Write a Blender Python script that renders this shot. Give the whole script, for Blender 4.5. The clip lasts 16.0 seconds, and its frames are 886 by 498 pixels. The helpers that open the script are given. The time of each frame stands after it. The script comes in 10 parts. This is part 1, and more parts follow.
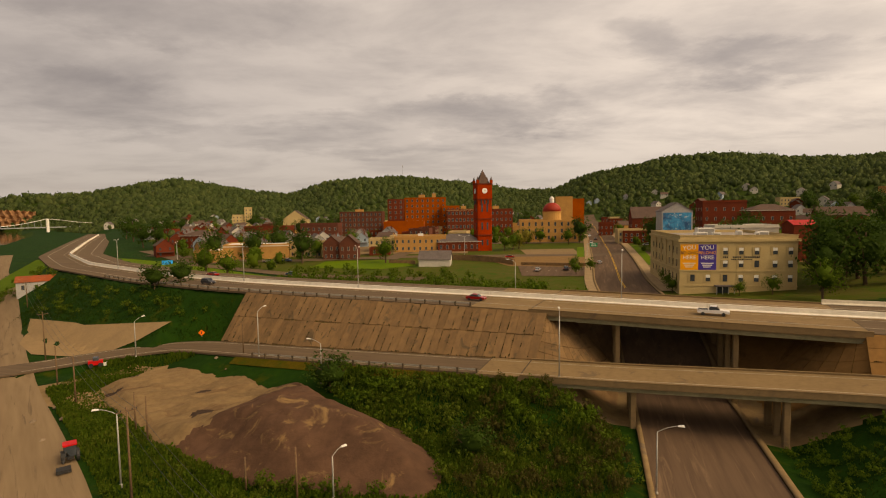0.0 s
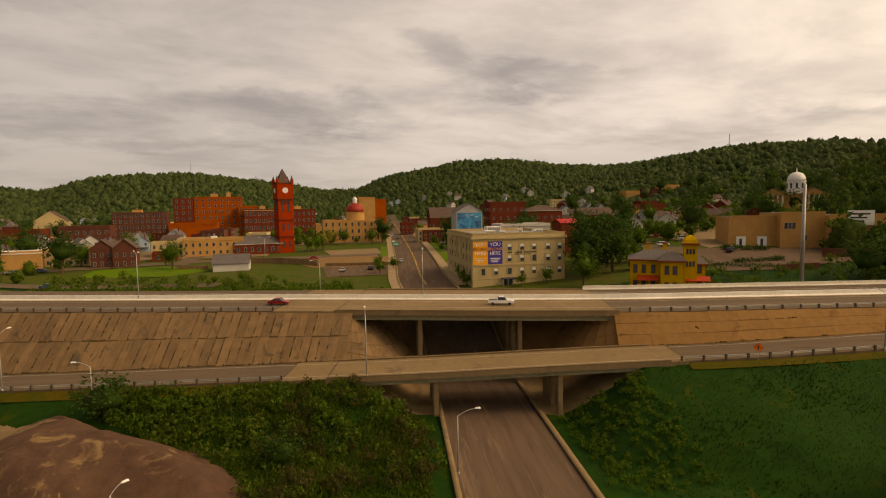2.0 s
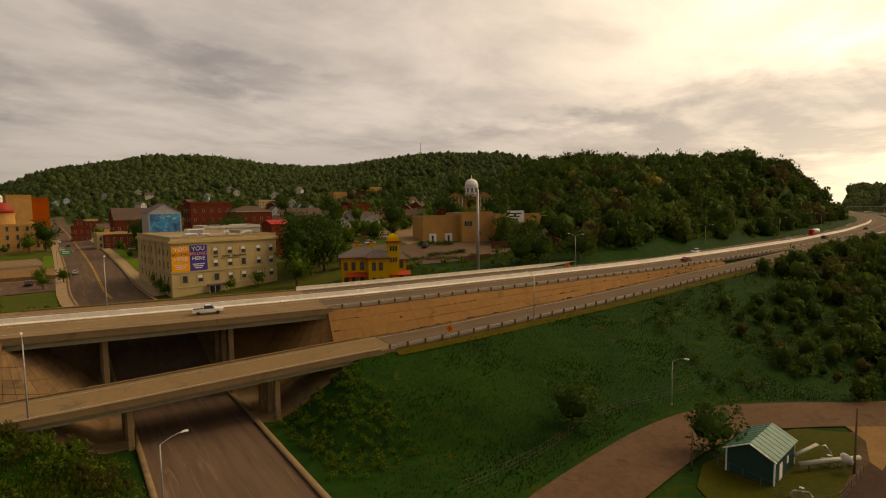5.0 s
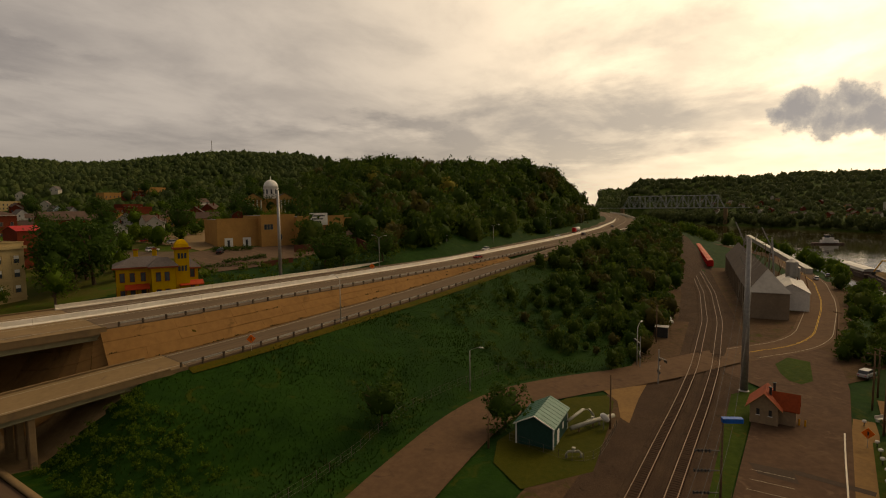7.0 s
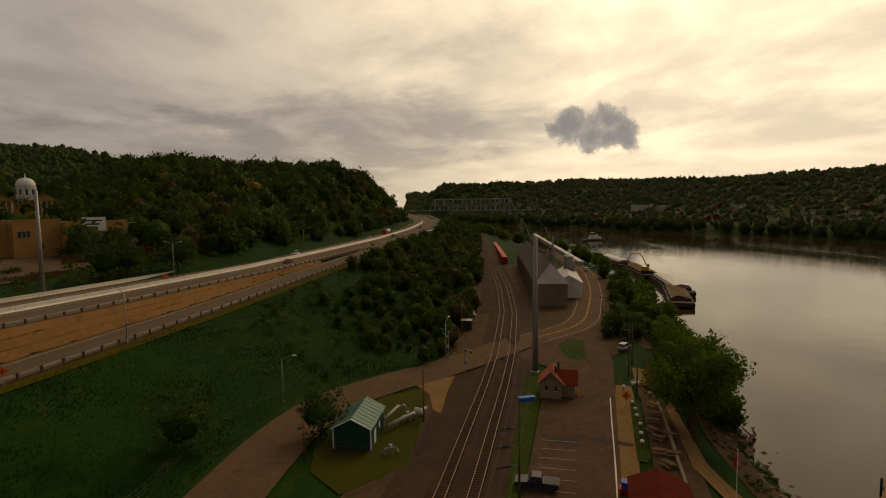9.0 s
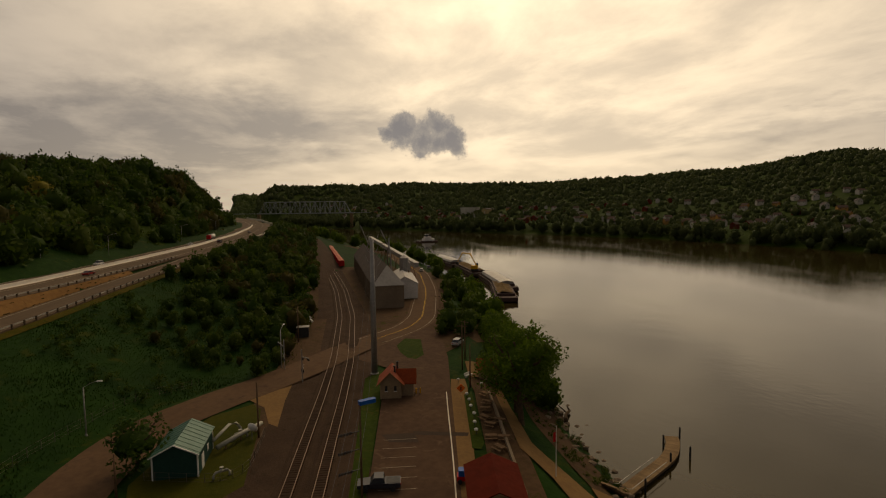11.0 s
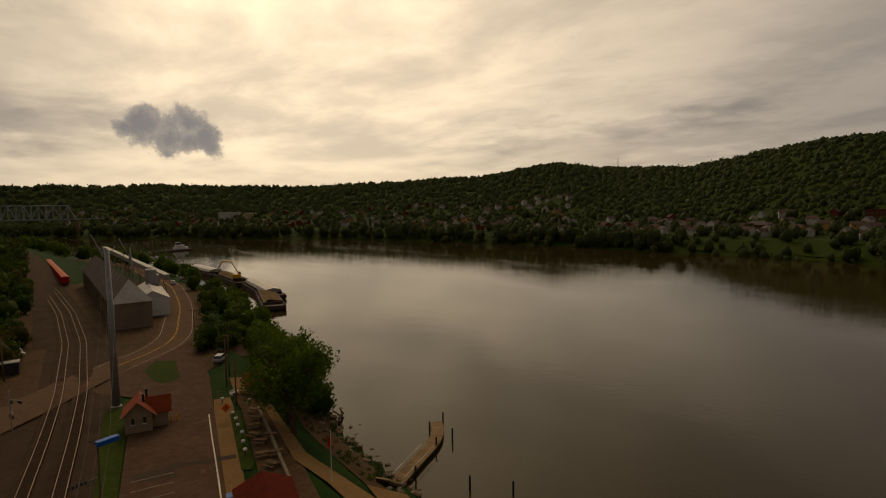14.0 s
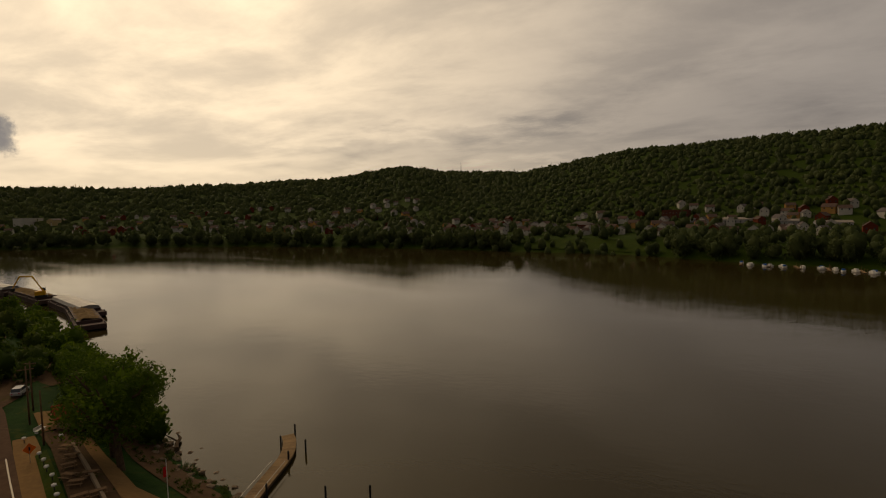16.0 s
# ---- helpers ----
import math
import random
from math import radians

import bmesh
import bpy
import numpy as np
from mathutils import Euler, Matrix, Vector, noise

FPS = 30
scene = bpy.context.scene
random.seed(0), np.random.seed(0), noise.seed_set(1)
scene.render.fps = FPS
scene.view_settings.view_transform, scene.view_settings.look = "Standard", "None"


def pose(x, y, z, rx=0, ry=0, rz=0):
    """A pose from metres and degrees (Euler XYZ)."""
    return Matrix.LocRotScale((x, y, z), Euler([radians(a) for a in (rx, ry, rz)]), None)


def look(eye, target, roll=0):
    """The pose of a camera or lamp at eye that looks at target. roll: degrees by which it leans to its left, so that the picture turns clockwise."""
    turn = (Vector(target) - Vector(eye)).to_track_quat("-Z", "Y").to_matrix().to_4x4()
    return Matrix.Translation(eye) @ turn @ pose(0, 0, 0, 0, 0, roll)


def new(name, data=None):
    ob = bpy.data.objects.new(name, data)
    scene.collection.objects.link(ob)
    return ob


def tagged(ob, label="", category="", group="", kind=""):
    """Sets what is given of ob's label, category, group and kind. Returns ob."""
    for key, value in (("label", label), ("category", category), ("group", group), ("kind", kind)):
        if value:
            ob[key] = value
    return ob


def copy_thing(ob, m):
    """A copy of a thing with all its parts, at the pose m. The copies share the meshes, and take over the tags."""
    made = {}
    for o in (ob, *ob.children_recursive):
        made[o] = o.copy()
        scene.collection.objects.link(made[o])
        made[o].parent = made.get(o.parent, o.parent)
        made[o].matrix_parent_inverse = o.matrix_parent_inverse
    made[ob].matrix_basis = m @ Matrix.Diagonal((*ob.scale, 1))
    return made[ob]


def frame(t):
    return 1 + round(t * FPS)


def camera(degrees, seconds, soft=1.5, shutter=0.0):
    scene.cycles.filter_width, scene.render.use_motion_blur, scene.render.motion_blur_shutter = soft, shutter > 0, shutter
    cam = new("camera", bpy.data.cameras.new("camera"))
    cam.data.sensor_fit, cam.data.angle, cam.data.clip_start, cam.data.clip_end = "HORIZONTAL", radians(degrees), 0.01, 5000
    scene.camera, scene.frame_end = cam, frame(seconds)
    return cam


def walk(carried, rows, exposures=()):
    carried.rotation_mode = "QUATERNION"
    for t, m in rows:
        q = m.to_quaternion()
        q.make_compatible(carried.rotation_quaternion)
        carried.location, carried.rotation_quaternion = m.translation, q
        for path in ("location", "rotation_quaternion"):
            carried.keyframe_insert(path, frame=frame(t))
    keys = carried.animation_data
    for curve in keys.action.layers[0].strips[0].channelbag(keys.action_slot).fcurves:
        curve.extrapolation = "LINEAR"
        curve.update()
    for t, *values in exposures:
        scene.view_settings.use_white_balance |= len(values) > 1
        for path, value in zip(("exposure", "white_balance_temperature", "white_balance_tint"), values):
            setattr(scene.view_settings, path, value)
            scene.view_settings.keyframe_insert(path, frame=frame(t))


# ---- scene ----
# camera: hovers on one spot 37 m over the street and turns to the right
EYE = 37.0
cam = camera(79.43, 16.0, 1.1)
PATH = [
    (0.0, -4.204, 0.850, 0.570),
    (0.5, -4.304, 0.695, -3.640),
    (1.0, -4.400, 0.703, -8.635),
    (1.5, -4.421, 0.769, -14.390),
    (2.0, -4.463, 0.776, -20.277),
    (2.5, -4.523, 0.742, -25.988),
    (3.0, -4.560, 0.711, -31.292),
    (3.5, -4.600, 0.788, -36.159),
    (4.0, -4.672, 0.710, -40.901),
    (6.5, -4.779, 0.655, -65.973),
    (7.0, -4.754, 0.644, -71.429),
    (7.5, -4.736, 0.649, -77.059),
    (8.0, -4.741, 0.666, -82.180),
    (8.5, -4.745, 0.658, -87.004),
    (9.0, -4.702, 0.657, -91.507),
    (11.5, -4.577, 0.640, -113.379),
    (12.0, -4.553, 0.582, -117.744),
    (12.5, -4.560, 0.637, -121.845),
    (13.0, -4.527, 0.723, -125.469),
    (13.5, -4.473, 0.758, -129.386),
    (14.0, -4.465, 0.802, -133.684),
    (14.5, -4.464, 0.901, -137.921),
    (15.0, -4.462, 0.936, -141.844),
    (15.5, -4.420, 1.026, -145.755),
    (16.0, -4.402, 1.133, -149.748),
]
EXPOSURES = [(0.0, 0.44, 7700, 15), (2.0, 0.36, 7700, 15), (4.0, 0.2, 7700, 15), (6.5, -0.3, 7500, 13), (9.0, -0.84, 7200, 13), (11.5, -1.02, 7200, 14), (13.0, -1.06, 7200, 14), (16.0, -1.04, 7200, 14)]
walk(cam, [(t, pose(0, 0, EYE, 90 + p, r, y)) for t, p, r, y in PATH], EXPOSURES)

# ---- light: overcast sky with a warm bright veil where the sun stands behind the clouds ----
SUN_AZ, SUN_EL, GLOW_AZ = 122.0, 42.0, 118.0
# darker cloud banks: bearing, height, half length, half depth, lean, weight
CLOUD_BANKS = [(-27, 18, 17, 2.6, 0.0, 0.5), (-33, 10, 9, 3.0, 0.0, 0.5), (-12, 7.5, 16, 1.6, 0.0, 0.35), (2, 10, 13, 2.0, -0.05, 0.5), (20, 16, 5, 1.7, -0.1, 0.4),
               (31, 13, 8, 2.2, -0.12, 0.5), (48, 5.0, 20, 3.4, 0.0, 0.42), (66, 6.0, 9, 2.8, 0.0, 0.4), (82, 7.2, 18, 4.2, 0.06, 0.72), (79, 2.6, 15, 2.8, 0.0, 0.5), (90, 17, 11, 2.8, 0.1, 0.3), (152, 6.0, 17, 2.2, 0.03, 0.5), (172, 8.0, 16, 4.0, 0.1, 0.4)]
# the small cloud: bearing, height and radius of its lobes
PUFF_LOBES = [(105.0, 8.0, 2.2), (108.4, 8.3, 2.0), (107.0, 7.2, 2.3), (110.0, 6.9, 1.7), (103.2, 7.6, 1.0), (110.6, 5.9, 1.2), (108.6, 6.6, 1.5)]


def aim(az, el):
    a, e = radians(az), radians(el)
    return Vector((math.sin(a) * math.cos(e), math.cos(a) * math.cos(e), math.sin(e)))


class Nodes:
    """Short-hand for building node trees."""

    def __init__(self, tree):
        self.t = tree
        tree.nodes.clear()

    def n(self, kind, **sets):
        node = self.t.nodes.new(kind)
        for k, v in sets.items():
            if k == "operation":
                node.operation = v
            elif k == "blend_type":
                node.blend_type = v
            elif k == "data_type":
                node.data_type = v
            elif k == "sky_type":
                node.sky_type = v
        return node

    def link(self, a, b):
        self.t.links.new(a, b)

    def put(self, sock, v):
        if isinstance(v, bpy.types.NodeSocket):
            self.link(v, sock)
        elif isinstance(v, (tuple, list, Vector)) and len(v) == 3 and sock.type == "RGBA":
            sock.default_value = (*v, 1)
        else:
            sock.default_value = v

    def math(self, op, a, b=0.0, clamp=False):
        m = self.n("ShaderNodeMath", operation=op)
        m.use_clamp = clamp
        self.put(m.inputs[0], a), self.put(m.inputs[1], b)
        return m.outputs[0]

    def vec(self, op, a, b=(0, 0, 0)):
        m = self.n("ShaderNodeVectorMath", operation=op)
        self.put(m.inputs[0], a), self.put(m.inputs[1], b)
        return m.outputs["Value"] if op in ("DOT_PRODUCT", "LENGTH", "DISTANCE") else m.outputs[0]

    def mix(self, f, a, b, blend="MIX"):
        m = self.n("ShaderNodeMix", data_type="RGBA", blend_type=blend)
        m.clamp_factor = True
        self.put(m.inputs[0], f), self.put(m.inputs[6], a), self.put(m.inputs[7], b)
        return m.outputs[2]

    def noise(self, vector, scale, detail=4.0, rough=0.55, warp=0.0):
        m = self.n("ShaderNodeTexNoise")
        self.put(m.inputs["Vector"], vector)
        m.inputs["Scale"].default_value, m.inputs["Detail"].default_value = scale, detail
        m.inputs["Roughness"].default_value, m.inputs["Distortion"].default_value = rough, warp
        return m.outputs[0]

    def ramp(self, f, stops):
        m = self.n("ShaderNodeValToRGB")
        el = m.color_ramp.elements
        while len(el) < len(stops):
            el.new(0.5)
        for e, (p, c) in zip(el, stops):
            e.position, e.color = p, (*c, 1) if len(c) == 3 else c
        self.put(m.inputs[0], f)
        return m.outputs[0]

    def span(self, v, a, b, c=0.0, d=1.0):
        m = self.n("ShaderNodeMapRange")
        m.clamp, m.interpolation_type = True, "SMOOTHSTEP"
        self.put(m.inputs[0], v)
        for i, q in enumerate((a, b, c, d)):
            m.inputs[i + 1].default_value = q
        return m.outputs[0]


def build_sky():
    world = bpy.data.worlds.new("overcast_sky")
    world.use_nodes = True
    scene.world = world
    k = Nodes(world.node_tree)
    way = k.vec("NORMALIZE", k.n("ShaderNodeTexCoord").outputs["Generated"])
    sep = k.n("ShaderNodeSeparateXYZ")
    k.link(way, sep.inputs[0])
    up = sep.outputs[2]
    flat = k.math("ADD", k.math("MAXIMUM", up, 0.0), 0.13)
    com = k.n("ShaderNodeCombineXYZ")
    k.link(k.math("DIVIDE", sep.outputs[0], flat), com.inputs[0])
    k.link(k.math("DIVIDE", sep.outputs[1], flat), com.inputs[1])
    plane = com.outputs[0]
    # bearing from east and height over the horizon, in degrees
    side = k.math("MULTIPLY", k.math("ARCTAN2", k.math("MULTIPLY", sep.outputs[1], -1.0), sep.outputs[0]), 57.2958)
    high = k.math("MULTIPLY", k.math("ARCSINE", up), 57.2958)
    shift = k.math("SUBTRACT", k.noise(plane, 1.1, 6.0, 0.6), 0.5)
    shift2 = k.math("SUBTRACT", k.noise(plane, 2.3, 7.0, 0.62), 0.5)
    side_w = k.math("ADD", side, k.math("MULTIPLY", shift, 26.0))
    high_w = k.math("ADD", high, k.math("MULTIPLY", shift2, 9.0))

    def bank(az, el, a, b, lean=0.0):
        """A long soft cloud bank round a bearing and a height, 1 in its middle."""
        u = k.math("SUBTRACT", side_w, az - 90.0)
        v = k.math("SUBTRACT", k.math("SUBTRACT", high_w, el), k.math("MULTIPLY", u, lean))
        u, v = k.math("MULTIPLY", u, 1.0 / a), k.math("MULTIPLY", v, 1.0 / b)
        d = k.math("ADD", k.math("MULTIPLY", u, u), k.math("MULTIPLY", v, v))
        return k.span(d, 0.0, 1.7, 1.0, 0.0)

    # broad sheets of cloud and finer rolls, seen on a flat layer
    broad = k.noise(plane, 0.40, 3.0, 0.5, 0.0)
    rolls = k.noise(k.vec("MULTIPLY", plane, (0.75, 1.0, 1.0)), 1.5, 9.0, 0.60, 0.25)
    cover = k.math("ADD", k.math("MULTIPLY", broad, 0.45), k.math("MULTIPLY", rolls, 0.55))
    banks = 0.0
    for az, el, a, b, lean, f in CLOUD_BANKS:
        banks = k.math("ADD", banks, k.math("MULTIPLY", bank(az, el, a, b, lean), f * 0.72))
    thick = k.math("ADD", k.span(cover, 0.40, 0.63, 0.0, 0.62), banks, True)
    glow = k.math("MAXIMUM", k.vec("DOT_PRODUCT", way, aim(GLOW_AZ, 26.0)), 0.0)
    wide, core = k.math("POWER", glow, 2.5), k.math("POWER", glow, 6.0)
    facing = k.span(k.vec("DOT_PRODUCT", way, aim(105.0, 8.0)), -0.9, 0.55)
    light = k.mix(wide, k.mix(facing, (0.365, 0.35, 0.345), (0.60, 0.565, 0.53)), (1.26, 1.11, 0.90))
    light = k.mix(k.math("MULTIPLY", core, 0.8), light, (2.9, 2.45, 1.72))
    dark = k.mix(wide, k.mix(facing, (0.185, 0.175, 0.18), (0.27, 0.258, 0.265)), (0.84, 0.76, 0.64))
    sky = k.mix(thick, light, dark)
    # the haze over the horizon is even
    low = k.span(up, 0.0, 0.15, 1.0, 0.0)
    haze = k.mix(k.math("POWER", glow, 3.2), (0.31, 0.295, 0.285), (2.3, 1.95, 1.36))
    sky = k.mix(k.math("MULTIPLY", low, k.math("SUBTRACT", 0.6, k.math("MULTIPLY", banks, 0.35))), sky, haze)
    # the unseen sky overhead is darkened to dim the water and ground
    sky = k.mix(k.span(up, 0.32, 0.68, 0.0, 0.45), sky, (0.12, 0.11, 0.105))
    # the sun behind the cloud
    veil = k.math("POWER", k.math("MAXIMUM", k.vec("DOT_PRODUCT", way, aim(GLOW_AZ, 46.0)), 0.0), 20.0)
    sky = k.mix(k.math("MULTIPLY", veil, 0.8), sky, (5.6, 4.6, 3.2))
    # one small heavy cloud low over the river, of several lobes
    rough = k.math("ADD", k.math("MULTIPLY", k.math("SUBTRACT", k.noise(way, 24.0, 7.0, 0.66), 0.5), 1.9), k.math("MULTIPLY", k.math("SUBTRACT", k.noise(way, 120.0, 4.0, 0.6), 0.5), 0.5))
    mass = -1.5
    for az, el, r in PUFF_LOBES:
        u, v = k.math("SUBTRACT", side, az - 90.0), k.math("SUBTRACT", high, el)
        d = k.math("SQRT", k.math("ADD", k.math("MULTIPLY", u, u), k.math("MULTIPLY", v, v)))
        mass = k.math("MAXIMUM", mass, k.math("SUBTRACT", 1.25, k.math("MULTIPLY", d, 1.0 / r)))
    edge = k.span(k.math("ADD", mass, rough), 0.16, 0.62)
    deep = k.span(k.math("ADD", mass, k.math("MULTIPLY", rough, 1.3)), 0.35, 1.15)
    lump = k.mix(deep, (0.66, 0.62, 0.56), (0.40, 0.395, 0.41))
    sky = k.mix(k.math("MULTIPLY", edge, 0.95), sky, lump)
    # clear sky far above the cloud adds a little
    clear = k.n("ShaderNodeTexSky", sky_type="NISHITA")
    clear.sun_disc, clear.sun_elevation, clear.sun_rotation = False, radians(SUN_EL), radians(SUN_AZ)
    ground_below = k.span(up, -0.06, -0.01)
    sky = k.mix(ground_below, (0.06, 0.06, 0.04), sky)
    a, b, add, out = (k.n("ShaderNode" + s) for s in ("Background", "Background", "AddShader", "OutputWorld"))
    k.link(sky, a.inputs[0])
    a.inputs[1].default_value = 1.0
    k.link(clear.outputs[0], b.inputs[0])
    b.inputs[1].default_value = 0.004
    k.link(a.outputs[0], add.inputs[0]), k.link(b.outputs[0], add.inputs[1]), k.link(add.outputs[0], out.inputs[0])


build_sky()
sun = new("sun", bpy.data.lights.new("sun", "SUN"))
sun.data.energy, sun.data.angle, sun.data.color = 0.8, radians(14), (1.0, 0.80, 0.54)
sun.matrix_world = look(aim(SUN_AZ, SUN_EL) * 900, (0, 0, 0))

# ---- materials ----
def rich(c, k=1.5):
    """A colour with more chroma at the same lightness."""
    l = 0.3 * c[0] + 0.6 * c[1] + 0.1 * c[2]
    return tuple(max(0.002, l + (v - l) * k) for v in c)


def surface(name, colour, second=None, grain=2.0, broad=0.12, rough=0.8, bump=0.15, metal=0.0, mix=0.5, third=None, vary=0.0, island=0.0, run=None):
    """A painted, mineral or plant surface: two tones mixed at two scales, with relief. grain and broad: per metre."""
    m = bpy.data.materials.new(name)
    m.use_nodes = True
    k = Nodes(m.node_tree)
    out, bsdf = k.n("ShaderNodeOutputMaterial"), k.n("ShaderNodeBsdfPrincipled")
    k.link(bsdf.outputs[0], out.inputs[0])
    at = k.n("ShaderNodeNewGeometry").outputs["Position"]
    if run:
        # streaks along the way that wheels roll: heading in degrees, how much longer than wide
        turn = k.n("ShaderNodeMapping")
        turn.vector_type = "TEXTURE"
        turn.inputs["Rotation"].default_value = (0, 0, radians(run[0]))
        turn.inputs["Scale"].default_value = (run[1], 1, 1)
        k.link(at, turn.inputs["Vector"])
        at = turn.outputs[0]
    second = second or tuple(c * 0.72 for c in colour)
    colour, second, third = rich(colour), rich(second), rich(third) if third else None
    fine, wide = k.noise(at, grain, 5.0, 0.6), k.noise(at, broad, 4.0, 0.6, 0.6)
    f = k.span(k.math("ADD", k.math("MULTIPLY", fine, 0.5), k.math("MULTIPLY", wide, 0.5)), 0.5 - 0.16, 0.5 + 0.16)
    col = k.mix(k.math("MULTIPLY", f, mix * 2 if mix <= 0.5 else 1.0), colour, second)
    if third:
        col = k.mix(k.span(k.noise(at, broad * 2.3, 5.0, 0.65, 1.0), 0.56, 0.70), col, third)
    if vary:
        r = k.n("ShaderNodeObjectInfo").outputs["Random"]
        col = k.mix(1.0, col, k.mix(r, (1 - vary,) * 3, (1 + vary,) * 3), "MULTIPLY")
    if island:
        r = k.n("ShaderNodeNewGeometry").outputs["Random Per Island"]
        col = k.mix(1.0, col, k.mix(r, (1 - island,) * 3, (1 + island, 1 + island, 1 + island * 0.6)), "MULTIPLY")
    k.put(bsdf.inputs["Base Color"], col)
    k.put(bsdf.inputs["Roughness"], k.math("ADD", k.math("MULTIPLY", fine, 0.2), rough - 0.1, True))
    bsdf.inputs["Metallic"].default_value = metal
    bsdf.inputs["Specular IOR Level"].default_value = 0.06 if rough >= 0.85 else 0.3
    if bump:
        b = k.n("ShaderNodeBump")
        b.inputs["Strength"].default_value, b.inputs["Distance"].default_value = min(1.0, bump * 2), 0.1
        k.link(k.noise(at, grain * 3, 4.0, 0.65), b.inputs["Height"])
        k.link(b.outputs[0], bsdf.inputs["Normal"])
    return m


def leafy(name, a, b, c):
    """Foliage: each leaf clump its own green, with a little light coming through."""
    m = bpy.data.materials.new(name)
    m.use_nodes = True
    k = Nodes(m.node_tree)
    out, bsdf = k.n("ShaderNodeOutputMaterial"), k.n("ShaderNodeBsdfPrincipled")
    thin, add = k.n("ShaderNodeBsdfTranslucent"), k.n("ShaderNodeMixShader")
    at = k.n("ShaderNodeTexCoord").outputs["Object"]
    r = k.n("ShaderNodeNewGeometry").outputs["Random Per Island"]
    col = k.ramp(k.math("ADD", k.math("MULTIPLY", r, 0.42), k.math("ADD", k.math("MULTIPLY", k.noise(at, 0.11, 2.0), 0.55), k.math("SUBTRACT", k.math("MULTIPLY", k.noise(at, 0.012, 3.0), 0.5), 0.20))), [(0.15, a), (0.55, b), (0.95, c)])
    k.put(bsdf.inputs["Base Color"], col)
    bsdf.inputs["Roughness"].default_value = 0.65
    bsdf.inputs["Specular IOR Level"].default_value = 0.05
    k.put(thin.inputs[0], col)
    add.inputs[0].default_value = 0.42
    k.link(bsdf.outputs[0], add.inputs[1]), k.link(thin.outputs[0], add.inputs[2]), k.link(add.outputs[0], out.inputs[0])
    return m


def river_surface():
    m = bpy.data.materials.new("river_water")
    m.use_nodes = True
    k = Nodes(m.node_tree)
    out, bsdf = k.n("ShaderNodeOutputMaterial"), k.n("ShaderNodeBsdfPrincipled")
    k.link(bsdf.outputs[0], out.inputs[0])
    at = k.n("ShaderNodeTexCoord").outputs["Object"]
    drift = k.noise(k.vec("MULTIPLY", at, (0.5, 1.6, 1.0)), 0.010, 4.0, 0.55, 1.5)
    k.put(bsdf.inputs["Base Color"], k.mix(drift, (0.026, 0.019, 0.0050), (0.038, 0.028, 0.008)))
    k.put(bsdf.inputs["Roughness"], k.span(drift, 0.42, 0.62, 0.03, 0.09))
    bsdf.inputs["IOR"].default_value = 1.33
    bsdf.inputs["Specular IOR Level"].default_value = 0.30
    bsdf.inputs["Specular Tint"].default_value = (1.0, 0.87, 0.62, 1.0)
    b, b2 = k.n("ShaderNodeBump"), k.n("ShaderNodeBump")
    b.inputs["Strength"].default_value, b.inputs["Distance"].default_value = 0.25, 0.10
    b2.inputs["Strength"].default_value, b2.inputs["Distance"].default_value = 0.12, 0.6
    k.link(k.noise(k.vec("MULTIPLY", at, (0.7, 1.3, 1.0)), 0.55, 3.0, 0.5), b.inputs["Height"])
    k.link(k.noise(at, 0.05, 3.0, 0.5), b2.inputs["Height"])
    k.link(b2.outputs[0], b.inputs["Normal"]), k.link(b.outputs[0], bsdf.inputs["Normal"])
    return m


def glass_surface():
    m = surface("window_glass", (0.03, 0.035, 0.04), (0.07, 0.075, 0.08), 0.6, 0.2, 0.12, 0.0)
    return m


GRASS = surface("meadow_grass", (0.017, 0.035, 0.003), (0.010, 0.022, 0.002), 0.5, 0.07, 0.9, 0.6, third=(0.034, 0.040, 0.006))
FOREST = surface("wooded_hillside", (0.030, 0.043, 0.013), (0.024, 0.035, 0.010), 0.12, 0.012, 0.95, 0.6, third=(0.036, 0.046, 0.014))
TOWNLAND = surface("town_ground", (0.046, 0.064, 0.012), (0.070, 0.066, 0.030), 0.5, 0.05, 0.95, 0.3, third=(0.036, 0.066, 0.006))
LAWN = surface("mown_lawn", (0.098, 0.132, 0.011), (0.070, 0.102, 0.009), 0.8, 0.07, 0.9, 0.3)
ASPHALT = surface("worn_asphalt", (0.124, 0.097, 0.073), (0.098, 0.077, 0.059), 0.9, 0.30, 0.9, 0.1, third=(0.078, 0.062, 0.05), run=(-20, 14))
DARKROAD = surface("dark_asphalt", (0.112, 0.083, 0.063), (0.078, 0.058, 0.045), 0.8, 0.30, 0.9, 0.1, third=(0.150, 0.112, 0.084), run=(75, 14))
CONCRETE = surface("road_concrete", (0.200, 0.152, 0.102), (0.160, 0.122, 0.083), 1.2, 0.12, 0.9, 0.08, third=(0.135, 0.105, 0.076))
PALE = surface("pale_concrete", (0.66, 0.61, 0.52), (0.52, 0.48, 0.41), 1.0, 0.15, 0.8, 0.06)
SLOPE = surface("weathered_slope_concrete", (0.182, 0.128, 0.084), (0.122, 0.088, 0.060), 0.7, 0.14, 0.9, 0.12, third=(0.085, 0.066, 0.047), vary=0.14, run=(67, 5))
SLOPE_TAN = surface("tan_slope_concrete", (0.225, 0.145, 0.085), (0.175, 0.112, 0.066), 0.9, 0.09, 0.9, 0.12, third=(0.135, 0.088, 0.052), vary=0.03)
DIRT = surface("pale_dirt", (0.23, 0.175, 0.115), (0.16, 0.12, 0.08), 0.6, 0.06, 0.95, 0.4, third=(0.13, 0.105, 0.085))
